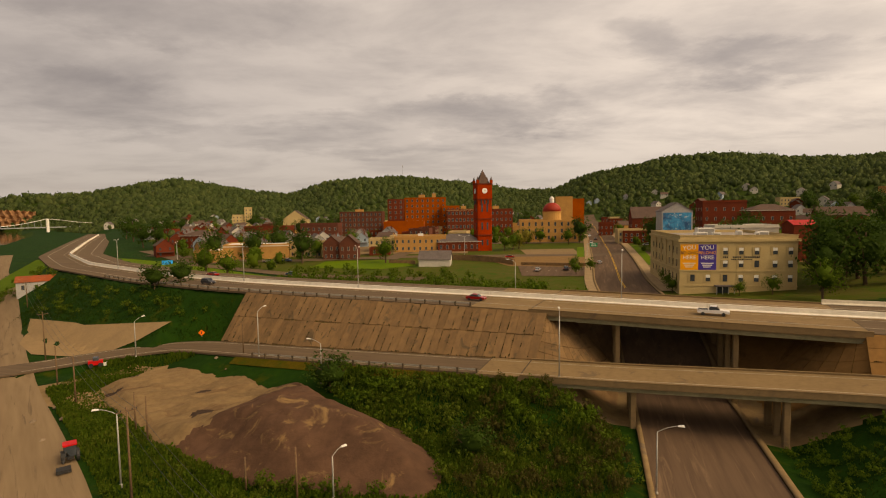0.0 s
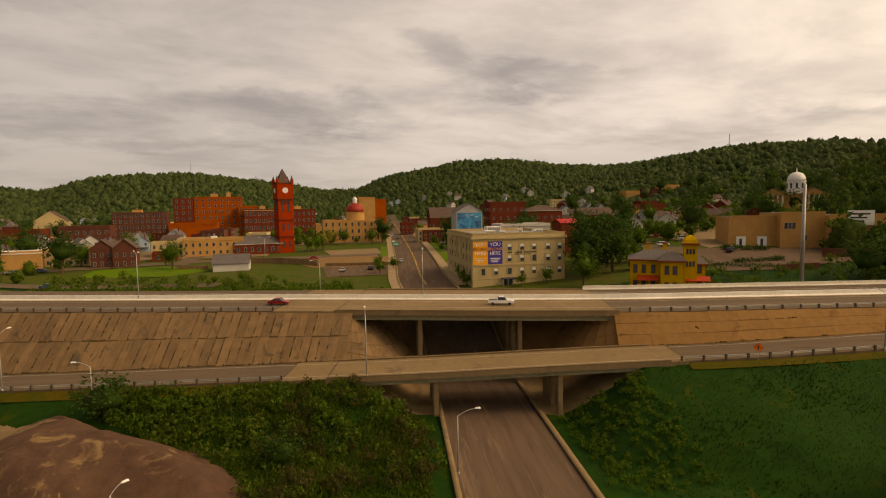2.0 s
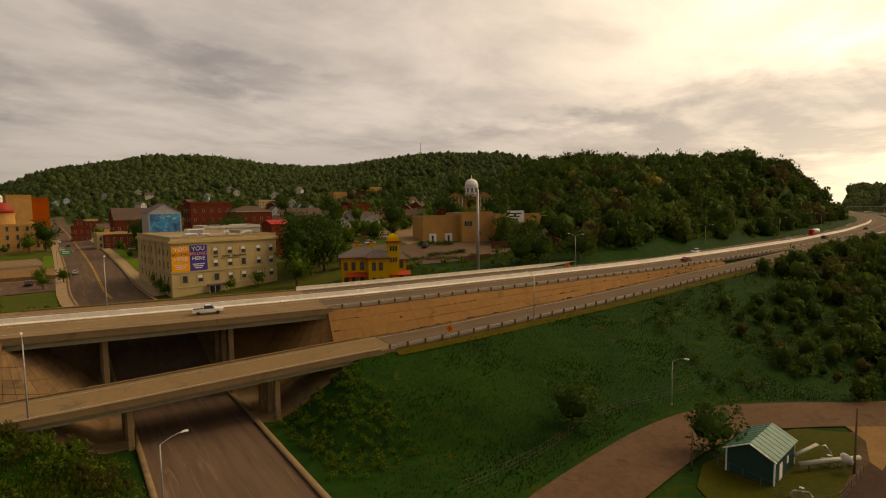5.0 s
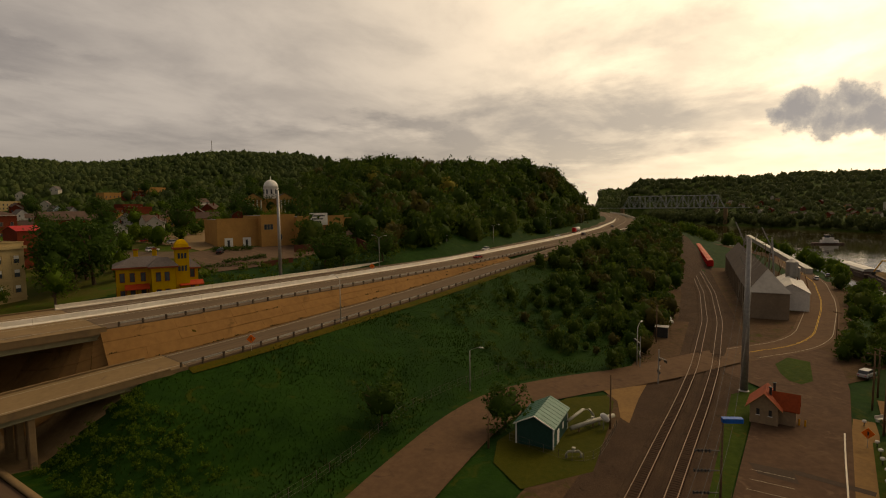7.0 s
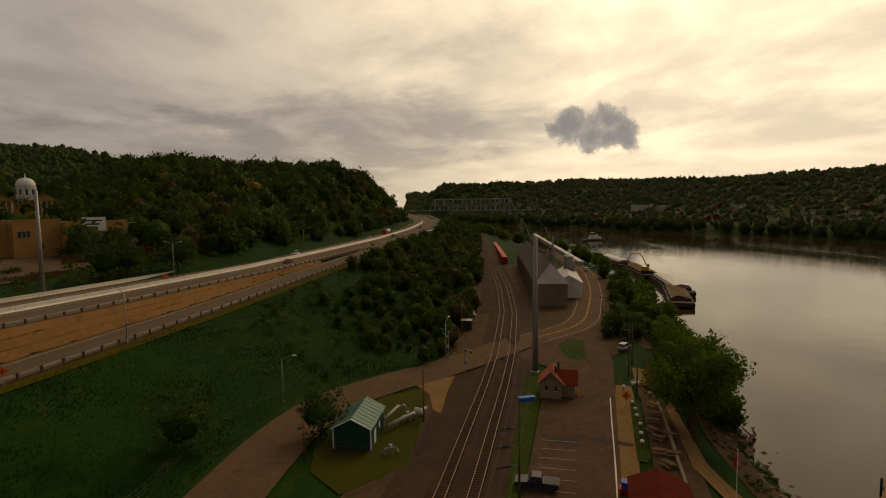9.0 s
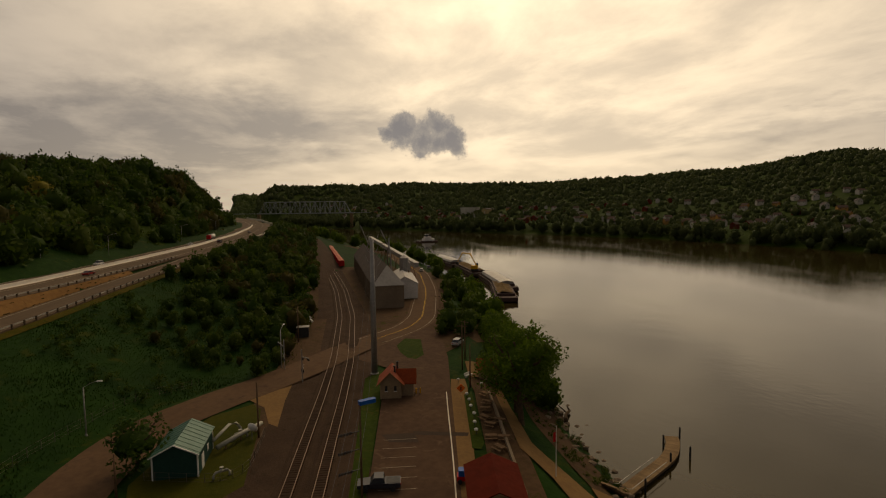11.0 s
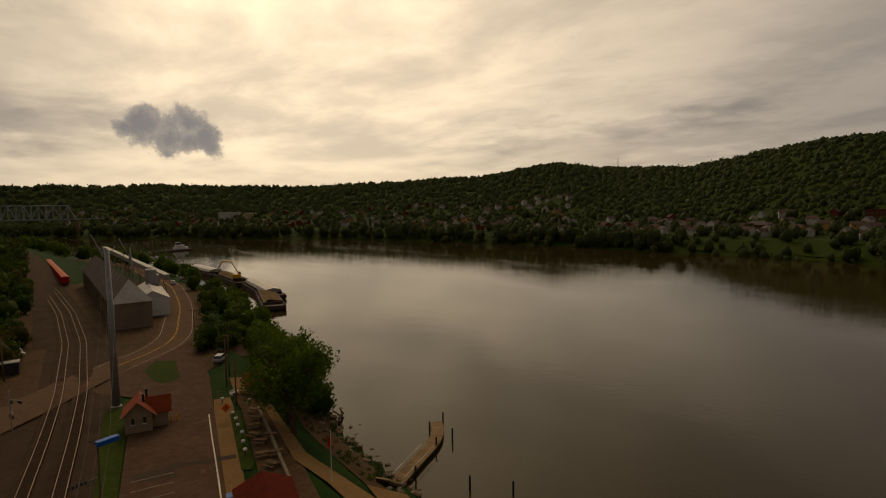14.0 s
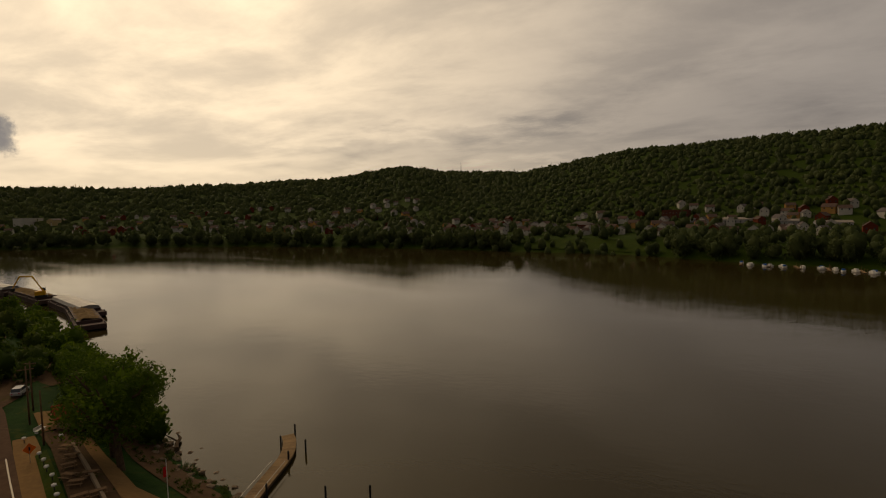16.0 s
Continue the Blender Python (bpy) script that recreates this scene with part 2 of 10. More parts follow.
GRAVEL = surface("rail_ballast", (0.064, 0.046, 0.034), (0.042, 0.030, 0.023), 4.0, 0.15, 0.95, 0.5, third=(0.034, 0.026, 0.019))
RUST = surface("rusty_steel", (0.21, 0.115, 0.07), (0.12, 0.07, 0.05), 3.0, 0.3, 0.7, 0.1, 0.3)
STEEL = surface("weathered_steel", (0.34, 0.33, 0.31), (0.24, 0.23, 0.22), 2.0, 0.2, 0.5, 0.03, 0.5)
GLASS = glass_surface()
WATER = river_surface()
LEAF = leafy("spring_leaves", (0.036, 0.070, 0.005), (0.074, 0.122, 0.008), (0.140, 0.176, 0.017))
LEAF_BANK = leafy("bank_leaves", (0.022, 0.043, 0.005), (0.050, 0.082, 0.009), (0.104, 0.126, 0.022))
LEAF_BROWN = leafy("young_brownish_leaves", (0.040, 0.042, 0.008), (0.070, 0.064, 0.014), (0.115, 0.092, 0.026))
WEEDS = leafy("weeds_and_shrubs", (0.038, 0.072, 0.005), (0.076, 0.116, 0.009), (0.140, 0.148, 0.024))
# greens across the river, lightened and blued to stand in for haze
LEAF_RIVER_HAZED = leafy("hazed_valley_woods", (0.046, 0.064, 0.022), (0.072, 0.092, 0.030), (0.108, 0.122, 0.040))
MEDIAN = surface("white_cast_concrete", (0.84, 0.80, 0.72), (0.70, 0.66, 0.58), 1.0, 0.15, 0.8, 0.04)
LEAF_DARK = leafy("deep_green_leaves", (0.022, 0.046, 0.006), (0.042, 0.078, 0.010), (0.082, 0.112, 0.018))
# distance haze is mixed into the colour of these hill greens
LEAF_WOODS_HAZED = leafy("hill_woods", (0.044, 0.068, 0.021), (0.074, 0.102, 0.030), (0.116, 0.136, 0.041))
LEAF_YELLOW = leafy("yellow_green_leaves", (0.13, 0.12, 0.02), (0.22, 0.19, 0.03), (0.30, 0.25, 0.05))
BARK = surface("bark", (0.11, 0.085, 0.06), (0.06, 0.045, 0.035), 4.0, 0.8, 0.95, 0.5)
WOODPOLE = surface("weathered_pole_wood", (0.17, 0.12, 0.085), (0.10, 0.075, 0.055), 3.0, 0.4, 0.9, 0.2)

# ---- plan: lines in metres, x to the east, y to the north, z up; the rail level is 0 ----
HIGHWAY = [(-420, 640, 14), (-300, 440, 15), (-205, 285, 15.5), (-154, 226, 15.5), (-96, 181, 15.5), (-63, 162, 15.5), (-24, 144.5, 15.5),
           (14, 128.5, 15.5), (38, 117, 15.5), (58, 107.5, 15.5), (78, 98.8, 15.5), (105, 90, 15.5), (139, 79, 15.5), (185, 65, 15.5),
           (249, 50, 15.8), (325, 32.5, 16.5), (413, 16.5, 18), (487, 7.5, 20), (560, 6, 20.8), (718, 18.5, 22.3), (900, 55, 24), (1100, 120, 25)]
RAMP = [(-112, 119, 0.5), (-100, 124, 1.0), (-85, 131, 2.2), (-67, 132.5, 3.8), (-30, 115.6, 5.6), (4.6, 101.8, 6.9), (30, 92.3, 7.7), (46.5, 86.2, 8.5),
        (64, 80, 9.2), (85, 71.7, 10), (110.5, 64, 11), (130, 58.2, 11.7), (151, 52.5, 12.5), (189.5, 43.3, 13.9), (244, 30, 15.4),
        (316, 18.5, 16.4), (401, 2.5, 17.8), (490, -5, 20), (600, -4, 21.2)]
STREET = [(20, 12), (33, 60), (44, 100), (54, 155), (60, 186.5), (74.7, 243), (98, 338), (151, 555), (213, 818)]
NEAR_SHORE = [(-2600, 2300), (-1300, 1600), (-850, 1060), (-610, 700), (-430, 280), (-200, 20), (-60, -45), (20, -49), (68.8, -54.5), (88, -57.5), (100, -61.5), (135, -72),
              (180, -86), (232, -101), (290, -114), (400, -122), (520, -98), (620, -68), (720, -42), (900, -22), (1250, -30), (1700, -20)]
FAR_SHORE = [(-2800, 1500), (-1700, 1100), (-1150, 500), (-800, -120), (-300, -370), (-53, -444), (0, -458), (48, -480), (105, -505), (211, -506), (320, -514), (459, -505), (590, -478),
             (750, -412), (921, -315), (1040, -228), (1175, -165), (1310, -115), (1700, -60)]
# skyline of the hills: azimuth, elevation of the ridge, its distance, distance where the rise begins
RIDGE = [(-60, 2.0, 2600, 1200), (-40, 1.6, 2700, 2250), (-35, 1.6, 2600, 1400), (-26.6, 2.9, 2300, 900), (-20.5, 1.9, 2500, 900), (-16.7, 1.6, 2500, 900),
         (-11.5, 2.9, 1800, 900), (-4.8, 3.5, 1700, 900), (2.2, 2.6, 1800, 900), (8.2, 1.5, 2600, 900), (11.4, 1.7, 2300, 800), (14.5, 3.1, 1700, 750),
         (22, 4.35, 1500, 600), (27.4, 4.5, 1450, 550), (32.4, 3.8, 1400, 500), (38.5, 3.8, 1300, 450), (43, 4.4, 1200, 420), (49.3, 4.9, 1100, 380),
         (57.7, 4.7, 900, 300), (62, 3.7, 560, 200), (65, 3.8, 470, 190), (72, 3.1, 450, 200), (80, 3.2, 480, 300), (83.5, 2.0, 520, 420),
         (86.5, -0.2, 620, 560), (87.4, -0.9, 640, 580), (87.5, 1.0, 4300, 1800), (89.9, 0.95, 4300, 1600), (90.2, 1.1, 2400, 1420), (91.8, 2.0, 2300, 1420), (103, 2.1, 2100, 1300), (115, 2.1, 2000, 1200),
         (126, 2.4, 1900, 1000), (137.5, 2.8, 1800, 850), (145.4, 4.1, 1600, 780), (151, 3.6, 1800, 740), (158, 3.3, 1900, 700), (162.6, 4.0, 1500, 680),
         (169, 5.1, 1300, 640), (176, 5.4, 1200, 600), (182.6, 5.7, 1150, 600), (189, 5.8, 1100, 600), (240, 4.0, 1500, 900), (300, 2.0, 2600, 1200)]
# town side: height of the ground by distance (rows) and azimuth (columns)
TOWN_R = [100, 170, 220, 300, 450, 700, 1000]
TOWN_AZ = [-60, -25, 15, 35, 45, 60, 80]
TOWN_Z = [[9, 9, 8.5, 10, 11, 12, 14], [10, 10, 9.7, 12, 15, 15, 15], [11, 11.3, 11.7, 15, 21, 19, 16], [12, 13.3, 14, 20, 26, 24, 17],
          [13, 15.5, 16, 24, 31, 30, 22], [14, 18, 18.7, 31, 38, 38, 24], [15, 21, 22, 40, 50, 50, 24]]


def along(line, x, y):
    """For arrays x, y: distance from a plan line (positive on its left), the way along it, and its height where it has one."""
    pts = np.array([p if len(p) == 3 else (*p, 0.0) for p in line], float)
    best = np.full(x.shape, 1e18)
    side, run, high = np.zeros(x.shape), np.zeros(x.shape), np.zeros(x.shape)
    s = 0.0
    for a, b in zip(pts[:-1], pts[1:]):
        d = b[:2] - a[:2]
        n = np.hypot(*d)
        u = np.clip(((x - a[0]) * d[0] + (y - a[1]) * d[1]) / n**2, 0, 1)
        ex, ey = x - a[0] - u * d[0], y - a[1] - u * d[1]
        q = ex * ex + ey * ey
        m = q < best
        best = np.where(m, q, best)
        side = np.where(m, np.sign(d[0] * (y - a[1]) - d[1] * (x - a[0])) * np.sqrt(q), side)
        run, high = np.where(m, s + u * n, run), np.where(m, a[2] + u * (b[2] - a[2]), high)
        s += n
    return side, run, high


def smooth(v, a, b):
    f = np.clip((v - a) / (b - a), 0, 1)
    return f * f * (3 - 2 * f)


def waves(x, y, size, seed=0.0):
    """Cheap rolling unevenness of about -1 to 1."""
    a, b = x / size + seed, y / size - seed
    return (np.sin(a * 2.1 + np.sin(b * 1.7)) + np.sin(b * 2.6 + 1.3 * np.sin(a * 1.3 + 2)) + np.sin((a + b) * 3.7 + 1) * 0.6 + np.sin((a - b) * 6.1) * 0.35) / 2.95


def ground_z(x, y, bare=False):
    """Height of the ground for arrays x, y."""
    x, y = np.asarray(x, float), np.asarray(y, float)
    r, az = np.hypot(x, y), np.degrees(np.arctan2(x, y))
    az = np.where(az < -60, az + 360, az)
    side, _, hz = along(HIGHWAY, x, y)
    rs, _, rz = along(RAMP, x, y)
    ss, _, _ = along(STREET, x, y)
    # town table, bilinear
    ci = np.clip(np.interp(az, TOWN_AZ, range(len(TOWN_AZ))), 0, len(TOWN_AZ) - 1.001)
    ri = np.clip(np.interp(r, TOWN_R, range(len(TOWN_R))), 0, len(TOWN_R) - 1.001)
    tab, c0, r0 = np.array(TOWN_Z, float), ci.astype(int), ri.astype(int)
    cf, rf = ci - c0, ri - r0
    town = (tab[r0, c0] * (1 - cf) + tab[r0, c0 + 1] * cf) * (1 - rf) + (tab[r0 + 1, c0] * (1 - cf) + tab[r0 + 1, c0 + 1] * cf) * rf
    z = town * smooth(side, -12, 16)
    # low land by the river
    dn, _, _ = along(NEAR_SHORE, x, y)
    df, _, _ = along(FAR_SHORE, x, y)
    # hills
    rid = np.array(RIDGE)
    el, dist, rise = (np.interp(az, rid[:, 0], rid[:, i]) for i in (1, 2, 3))
    top = EYE + dist * np.tan(np.radians(el)) + waves(x, y, 260, 2.0) * dist * 0.0035
    across = dn < 0
    low = np.where(across, 2.0 + np.clip(-df, 0, 400) * 0.03, z)
    f = np.clip((r - rise) / (dist - rise), 0, 1)
    hill = low + (top - low) * (0.35 * f + 0.65 * smooth(f, 0.0, 1.0)) + waves(x, y, 330, 0.7) * 14 * f * (1 - f) * 2
    z = np.where(r > rise, np.where(f >= 1, top - (r - dist) * 0.01, hill), low)
    # banks of the river
    z = np.minimum(z, np.where(across, np.where(df < 0, -9 - df * 0.30, -12.0), -9 + dn * 0.5))
    z = np.where(across & (df > 0), -12.0, z)
    if bare:
        return z
    # banks of the highway and of the ramp, with the cut for the street between them
    x0 = smooth(x, 40, 75)
    cap = z + np.maximum(np.abs(ss) - 13.5, 0) / 1.55
    bank_h = hz - 0.55 - np.maximum(np.where(side > 0, side - 15.2, -side - 13.7), 0) / np.where(side > 0, 2.0, 1.5)
    bank_r = rz - 0.45 - np.maximum(np.abs(rs) - 5.2, 0) / np.where(rs < 0, 1.9 + 1.5 * x0, 1.6)
    # between highway and ramp one even slope runs from edge to edge
    a, b = np.maximum(-side - 13.7, 0), np.maximum(rs - 5.3, 0)
    even = (hz - 0.6) + (rz - 0.5 - hz + 0.6) * a / (a + b + 1e-6) - 0.5
    bank_h = np.where((side < -13.7) & (rs > 5.3) & (x > -75) & (x < 235), even, bank_h)
    bank_h = np.where((side < -13.7) & (rs <= 5.3) & (x > -75) & (x < 235), np.minimum(bank_h, rz - 0.5), bank_h)
    z = np.maximum(z, np.minimum(bank_h, cap))
    z = np.maximum(z, np.minimum(bank_r, np.where(x < 120, cap, 99)))
    return z


def gz(x, y):
    return float(ground_z(np.array([x]), np.array([y]))[0])


# ---- building helpers ----
def mesh_of(name, verts, faces, material, smooth_faces=False):
    me = bpy.data.meshes.new(name)
    me.from_pydata(verts, [], faces)
    if smooth_faces:
        me.shade_smooth()
    for m in material if isinstance(material, (list, tuple)) else [material]:
        me.materials.append(m)
    me.update()
    return me


def quick_mesh(name, verts, quads, material):
    """A mesh from numpy arrays of vertices and of quads."""
    me = bpy.data.meshes.new(name)
    n, q = len(verts), len(quads)
    me.vertices.add(n), me.loops.add(q * 4), me.polygons.add(q)
    me.vertices.foreach_set("co", np.asarray(verts, np.float32).ravel())
    me.loops.foreach_set("vertex_index", np.asarray(quads, np.int32).ravel())
    me.polygons.foreach_set("loop_start", np.arange(0, q * 4, 4, dtype=np.int32))
    me.polygons.foreach_set("loop_total", np.full(q, 4, np.int32))
    me.materials.append(material)
    me.update(calc_edges=True)
    return me


class Shape:
    """Collects boxes, prisms, tubes and sheets of one part."""

    def __init__(self):
        self.v, self.f = [], []

    def add(self, verts, faces, m=None):
        n = len(self.v)
        self.v += [tuple(m @ Vector(p)) if m else tuple(p) for p in verts]
        self.f += [tuple(n + i for i in f) for f in faces]
        return self

    def box(self, x0, y0, z0, x1, y1, z1, m=None, bevel=0.0):
        b = min(bevel, abs(x1 - x0) / 3, abs(y1 - y0) / 3)
        if b <= 0:
            v = [(x0, y0, z0), (x1, y0, z0), (x1, y1, z0), (x0, y1, z0), (x0, y0, z1), (x1, y0, z1), (x1, y1, z1), (x0, y1, z1)]
            return self.add(v, [(0, 3, 2, 1), (4, 5, 6, 7), (0, 1, 5, 4), (1, 2, 6, 5), (2, 3, 7, 6), (3, 0, 4, 7)], m)
        ring = [(x0 + b, y0), (x1 - b, y0), (x1, y0 + b), (x1, y1 - b), (x1 - b, y1), (x0 + b, y1), (x0, y1 - b), (x0, y0 + b)]
        return self.prism(ring, z0, z1, m)

    def prism(self, ring, z0, z1, m=None):
        n = len(ring)
        v = [(*p, z0) for p in ring] + [(*p, z1) for p in ring]
        f = [tuple(range(n - 1, -1, -1)), tuple(range(n, 2 * n))] + [(i, (i + 1) % n, n + (i + 1) % n, n + i) for i in range(n)]
        return self.add(v, f, m)

    def tube(self, pts, radii, sides=8, m=None):
        """A round bar through the points; radii one number or one a point."""
        pts = [Vector(p) for p in pts]
        radii = [radii] * len(pts) if isinstance(radii, (int, float)) else radii
        v, f = [], []
        for i, p in enumerate(pts):
            d = (pts[min(i + 1, len(pts) - 1)] - pts[max(i - 1, 0)]).normalized()
            a = d.orthogonal().normalized() if abs(d.z) < 0.95 else Vector((1, 0, 0)) - d * d.x
            a.normalize()
            b = d.cross(a)
            v += [p + (a * math.cos(2 * math.pi * j / sides) + b * math.sin(2 * math.pi * j / sides)) * radii[i] for j in range(sides)]
        for i in range(len(pts) - 1):
            f += [(i * sides + j, i * sides + (j + 1) % sides, (i + 1) * sides + (j + 1) % sides, (i + 1) * sides + j) for j in range(sides)]
        f += [tuple(range(sides - 1, -1, -1)), tuple((len(pts) - 1) * sides + j for j in range(sides))]
        return self.add(v, f, m)

    def lathe(self, profile, sides=16, m=None):
        """A turned body: profile of (radius, z) from bottom to top."""
        v = [(r * math.cos(2 * math.pi * j / sides), r * math.sin(2 * math.pi * j / sides), z) for r, z in profile for j in range(sides)]
        f = [(i * sides + j, i * sides + (j + 1) % sides, (i + 1) * sides + (j + 1) % sides, (i + 1) * sides + j) for i in range(len(profile) - 1) for j in range(sides)]
        f += [tuple(range(sides - 1, -1, -1)), tuple((len(profile) - 1) * sides + j for j in range(sides))]
        return self.add(v, f, m)

    def mesh(self, name, material, smooth_faces=False):
        return mesh_of(name, self.v, self.f, material, smooth_faces)


def part(name, shape, material, parent, label="", m=None, smooth_faces=False):
    """One mesh object under a thing or a part. shape: a Shape or a ready mesh."""
    me = shape.mesh(name, material, smooth_faces) if isinstance(shape, Shape) else shape
    ob = new(name, me)
    ob.parent = parent
    if m is not None:
        ob.matrix_basis = m
    return tagged(ob, label)


def thing(name, m, label, category, group="", kind=""):
    ob = new(name)
    ob.matrix_world = m
    return tagged(ob, label, category, group, kind)


def sampled(line, step, a=None, b=None):
    """Evenly spaced points of a plan line with the direction: rows of x, y, z, dx, dy, s; rounded at its corners."""
    pts = np.array([p if len(p) == 3 else (*p, 0.0) for p in line], float)
    s = np.r_[0, np.cumsum(np.hypot(*np.diff(pts[:, :2], axis=0).T))]
    a, b = 0.0 if a is None else a, s[-1] if b is None else b
    q = np.linspace(a, b, max(2, int(round((b - a) / step)) + 1))

    def at(u):
        w = 0.0
        for o in (-6, -3, 0, 3, 6):
            w = w + np.array([np.interp(np.clip(u + o, 0, s[-1]), s, pts[:, i]) for i in range(3)])
        return w / 5

    p, d = at(q), at(q + 0.5) - at(q - 0.5)
    n = np.hypot(d[0], d[1])
    return np.c_[p[0], p[1], p[2], d[0] / n, d[1] / n, q]


def profile_run(rows, section):
    """Sweeps an open cross section (offset to the left, height) along rows of sampled()."""
    sh, n = Shape(), len(section)
    v = [(x - dy * o, y + dx * o, z + h) for x, y, z, dx, dy, _ in rows for o, h in section]
    f = [(i * n + j, (i + 1) * n + j, (i + 1) * n + j + 1, i * n + j + 1) for i in range(len(rows) - 1) for j in range(n - 1)]
    return sh.add(v, f)


def bar_run(rows, o0, o1, h0, h1):
    """Sweeps a closed rectangle along rows, with ends."""
    ring = [(o0, h0), (o1, h0), (o1, h1), (o0, h1)]
    v = [(x - dy * o, y + dx * o, z + h) for x, y, z, dx, dy, _ in rows for o, h in ring]
    k = len(rows) - 1
    f = [(i * 4 + j, i * 4 + (j + 1) % 4, (i + 1) * 4 + (j + 1) % 4, (i + 1) * 4 + j) for i in range(k) for j in range(4)]
    f += [(3, 2, 1, 0), (k * 4, k * 4 + 1, k * 4 + 2, k * 4 + 3)]
    return Shape().add(v, f)


def draped(rows, left, right, lift, cells=4):
    """A sheet along rows that lies on the ground; left and right: numbers or one a row."""
    n = len(rows)
    left, right = np.broadcast_to(left, n), np.broadcast_to(right, n)
    f = np.linspace(0, 1, cells + 1)
    o = left[:, None] * (1 - f) + right[:, None] * f
    x, y = rows[:, 0, None] - rows[:, 4, None] * o, rows[:, 1, None] + rows[:, 3, None] * o
    z = ground_z(x.ravel(), y.ravel()).reshape(x.shape) + lift
    v = np.stack([x, y, z], -1).reshape(-1, 3)
    c = cells + 1
    i, j = np.meshgrid(np.arange(n - 1), np.arange(cells), indexing="ij")
    a = (i * c + j).ravel()
    return v, np.stack([a, a + c, a + c + 1, a + 1], -1)


def patch(name, ring, material, lift, label, category="", kind="structure", step=1.5):
    """A sheet on the ground inside a plan ring."""
    bm = bmesh.new()
    vs = [bm.verts.new((x, y, 0)) for x, y in ring]
    bm.faces.new(vs)
    xs, ys = [p[0] for p in ring], [p[1] for p in ring]
    step = max(step, (max(xs) - min(xs)) / 60, (max(ys) - min(ys)) / 60)
    for lo, hi, ax in ((min(xs), max(xs), (1, 0, 0)), (min(ys), max(ys), (0, 1, 0))):
        c = lo + step
        while c < hi:
            bmesh.ops.bisect_plane(bm, geom=bm.verts[:] + bm.edges[:] + bm.faces[:], plane_co=Vector(ax) * c, plane_no=ax)
            c += step
    bm.verts.ensure_lookup_table()
    co = np.array([v.co[:] for v in bm.verts])
    z = ground_z(co[:, 0], co[:, 1]) + lift
    for v, h in zip(bm.verts, z):
        v.co.z = h
    bmesh.ops.recalc_face_normals(bm, faces=bm.faces[:])
    if sum(f.normal.z for f in bm.faces) < 0:
        bmesh.ops.reverse_faces(bm, faces=bm.faces[:])
    me = bpy.data.meshes.new(name)
    bm.to_mesh(me), bm.free()
    me.materials.append(material)
    return tagged(new(name, me), label, category, "", kind)


# ---- the large structure ----
def build_ground():
    rings = np.r_[np.linspace(8, 40, 12), np.linspace(41, 260, 190), np.geomspace(262, 4800, 110)]
    n = 500
    az = np.linspace(0, 2 * np.pi, n, endpoint=False)
    x, y = np.outer(rings, np.sin(az)), np.outer(rings, np.cos(az))
    z = ground_z(x.ravel(), y.ravel()).reshape(x.shape)
    z = z + waves(x, y, 3.1, 4.0) * 0.10 + waves(x, y, 9.0, 1.0) * 0.10 - 0.08
    v = np.stack([x, y, z], -1).reshape(-1, 3)
    v = np.r_[v, [[0, 0, gz(0, 0)]]]
    i, j = np.meshgrid(np.arange(len(rings) - 1), np.arange(n), indexing="ij")
    a, b = (i * n + j).ravel(), (i * n + (j + 1) % n).ravel()
    me = quick_mesh("ground", v, np.stack([a, a + n, b + n, b], -1), GRASS)
    # under the woods of the hills the ground is dark forest floor
    me.materials.append(FOREST)
    rid = np.array(RIDGE)
    deg = np.degrees(az)
    rise = np.interp(np.where(deg > 300, deg - 360, deg), rid[:, 0], rid[:, 3])
    wooded = (rings[:-1, None] > np.maximum(rise, 320)[None, :]).astype(np.int32).ravel()
    me.materials.append(TOWNLAND), me.materials.append(DIRT)
    mx, my = x[:-1].ravel(), y[:-1].ravel()
    wooded = np.where(along(NEAR_SHORE, mx, my)[0] < 0, 1, wooded)
    town = (along(HIGHWAY, mx, my)[0] > 42) & (np.hypot(mx, my) < 900) & (wooded == 0)
    under = (np.abs(along(STREET, mx, my)[0]) < 36) & (along(RAMP, mx, my)[0] > -5) & (along(HIGHWAY, mx, my)[0] < 16) & (np.hypot(mx, my) < 200)
    me.polygons.foreach_set("material_index", np.where(under, 3, np.where(town, 2, wooded)).astype(np.int32))
    me.shade_smooth()
    tagged(new("ground", me), "rough green grass banks and flat river land", "ground", "", "structure")


build_ground()
sheet = Shape().add([(-4000, -1500, -9), (4000, -1500, -9), (4000, 3500, -9), (-4000, 3500, -9)], [(0, 1, 2, 3)])
tagged(new("water", sheet.mesh("water", WATER)), "wide calm brown river reflecting the overcast sky", "river", "", "structure")

# ---- highway, ramp and street ----
HW_S = lambda x, y: float(along(HIGHWAY, np.array([x]), np.array([y]))[1][0])
RP_S = lambda x, y: float(along(RAMP, np.array([x]), np.array([y]))[1][0])
HB0, HB1 = HW_S(22.5, 124), HW_S(75, 100)          # the highway's bridge, along its line
RB0, RB1 = RP_S(14, 98), RP_S(71, 77.5)           # the ramp's bridge
HW = sampled(HIGHWAY, 4.0)
RP = sampled(RAMP, 3.0)
GUARD = surface("galvanised_rail", (0.42, 0.40, 0.36), (0.32, 0.30, 0.27), 2.0, 0.3, 0.5, 0.02, 0.4)
POSTS = surface("dark_guard_post", (0.10, 0.08, 0.06), (0.06, 0.05, 0.04), 3.0, 0.4, 0.9, 0.1)
GIRDER = surface("olive_painted_girder", (0.22, 0.20, 0.14), (0.16, 0.145, 0.10), 1.0, 0.2, 0.6, 0.03)
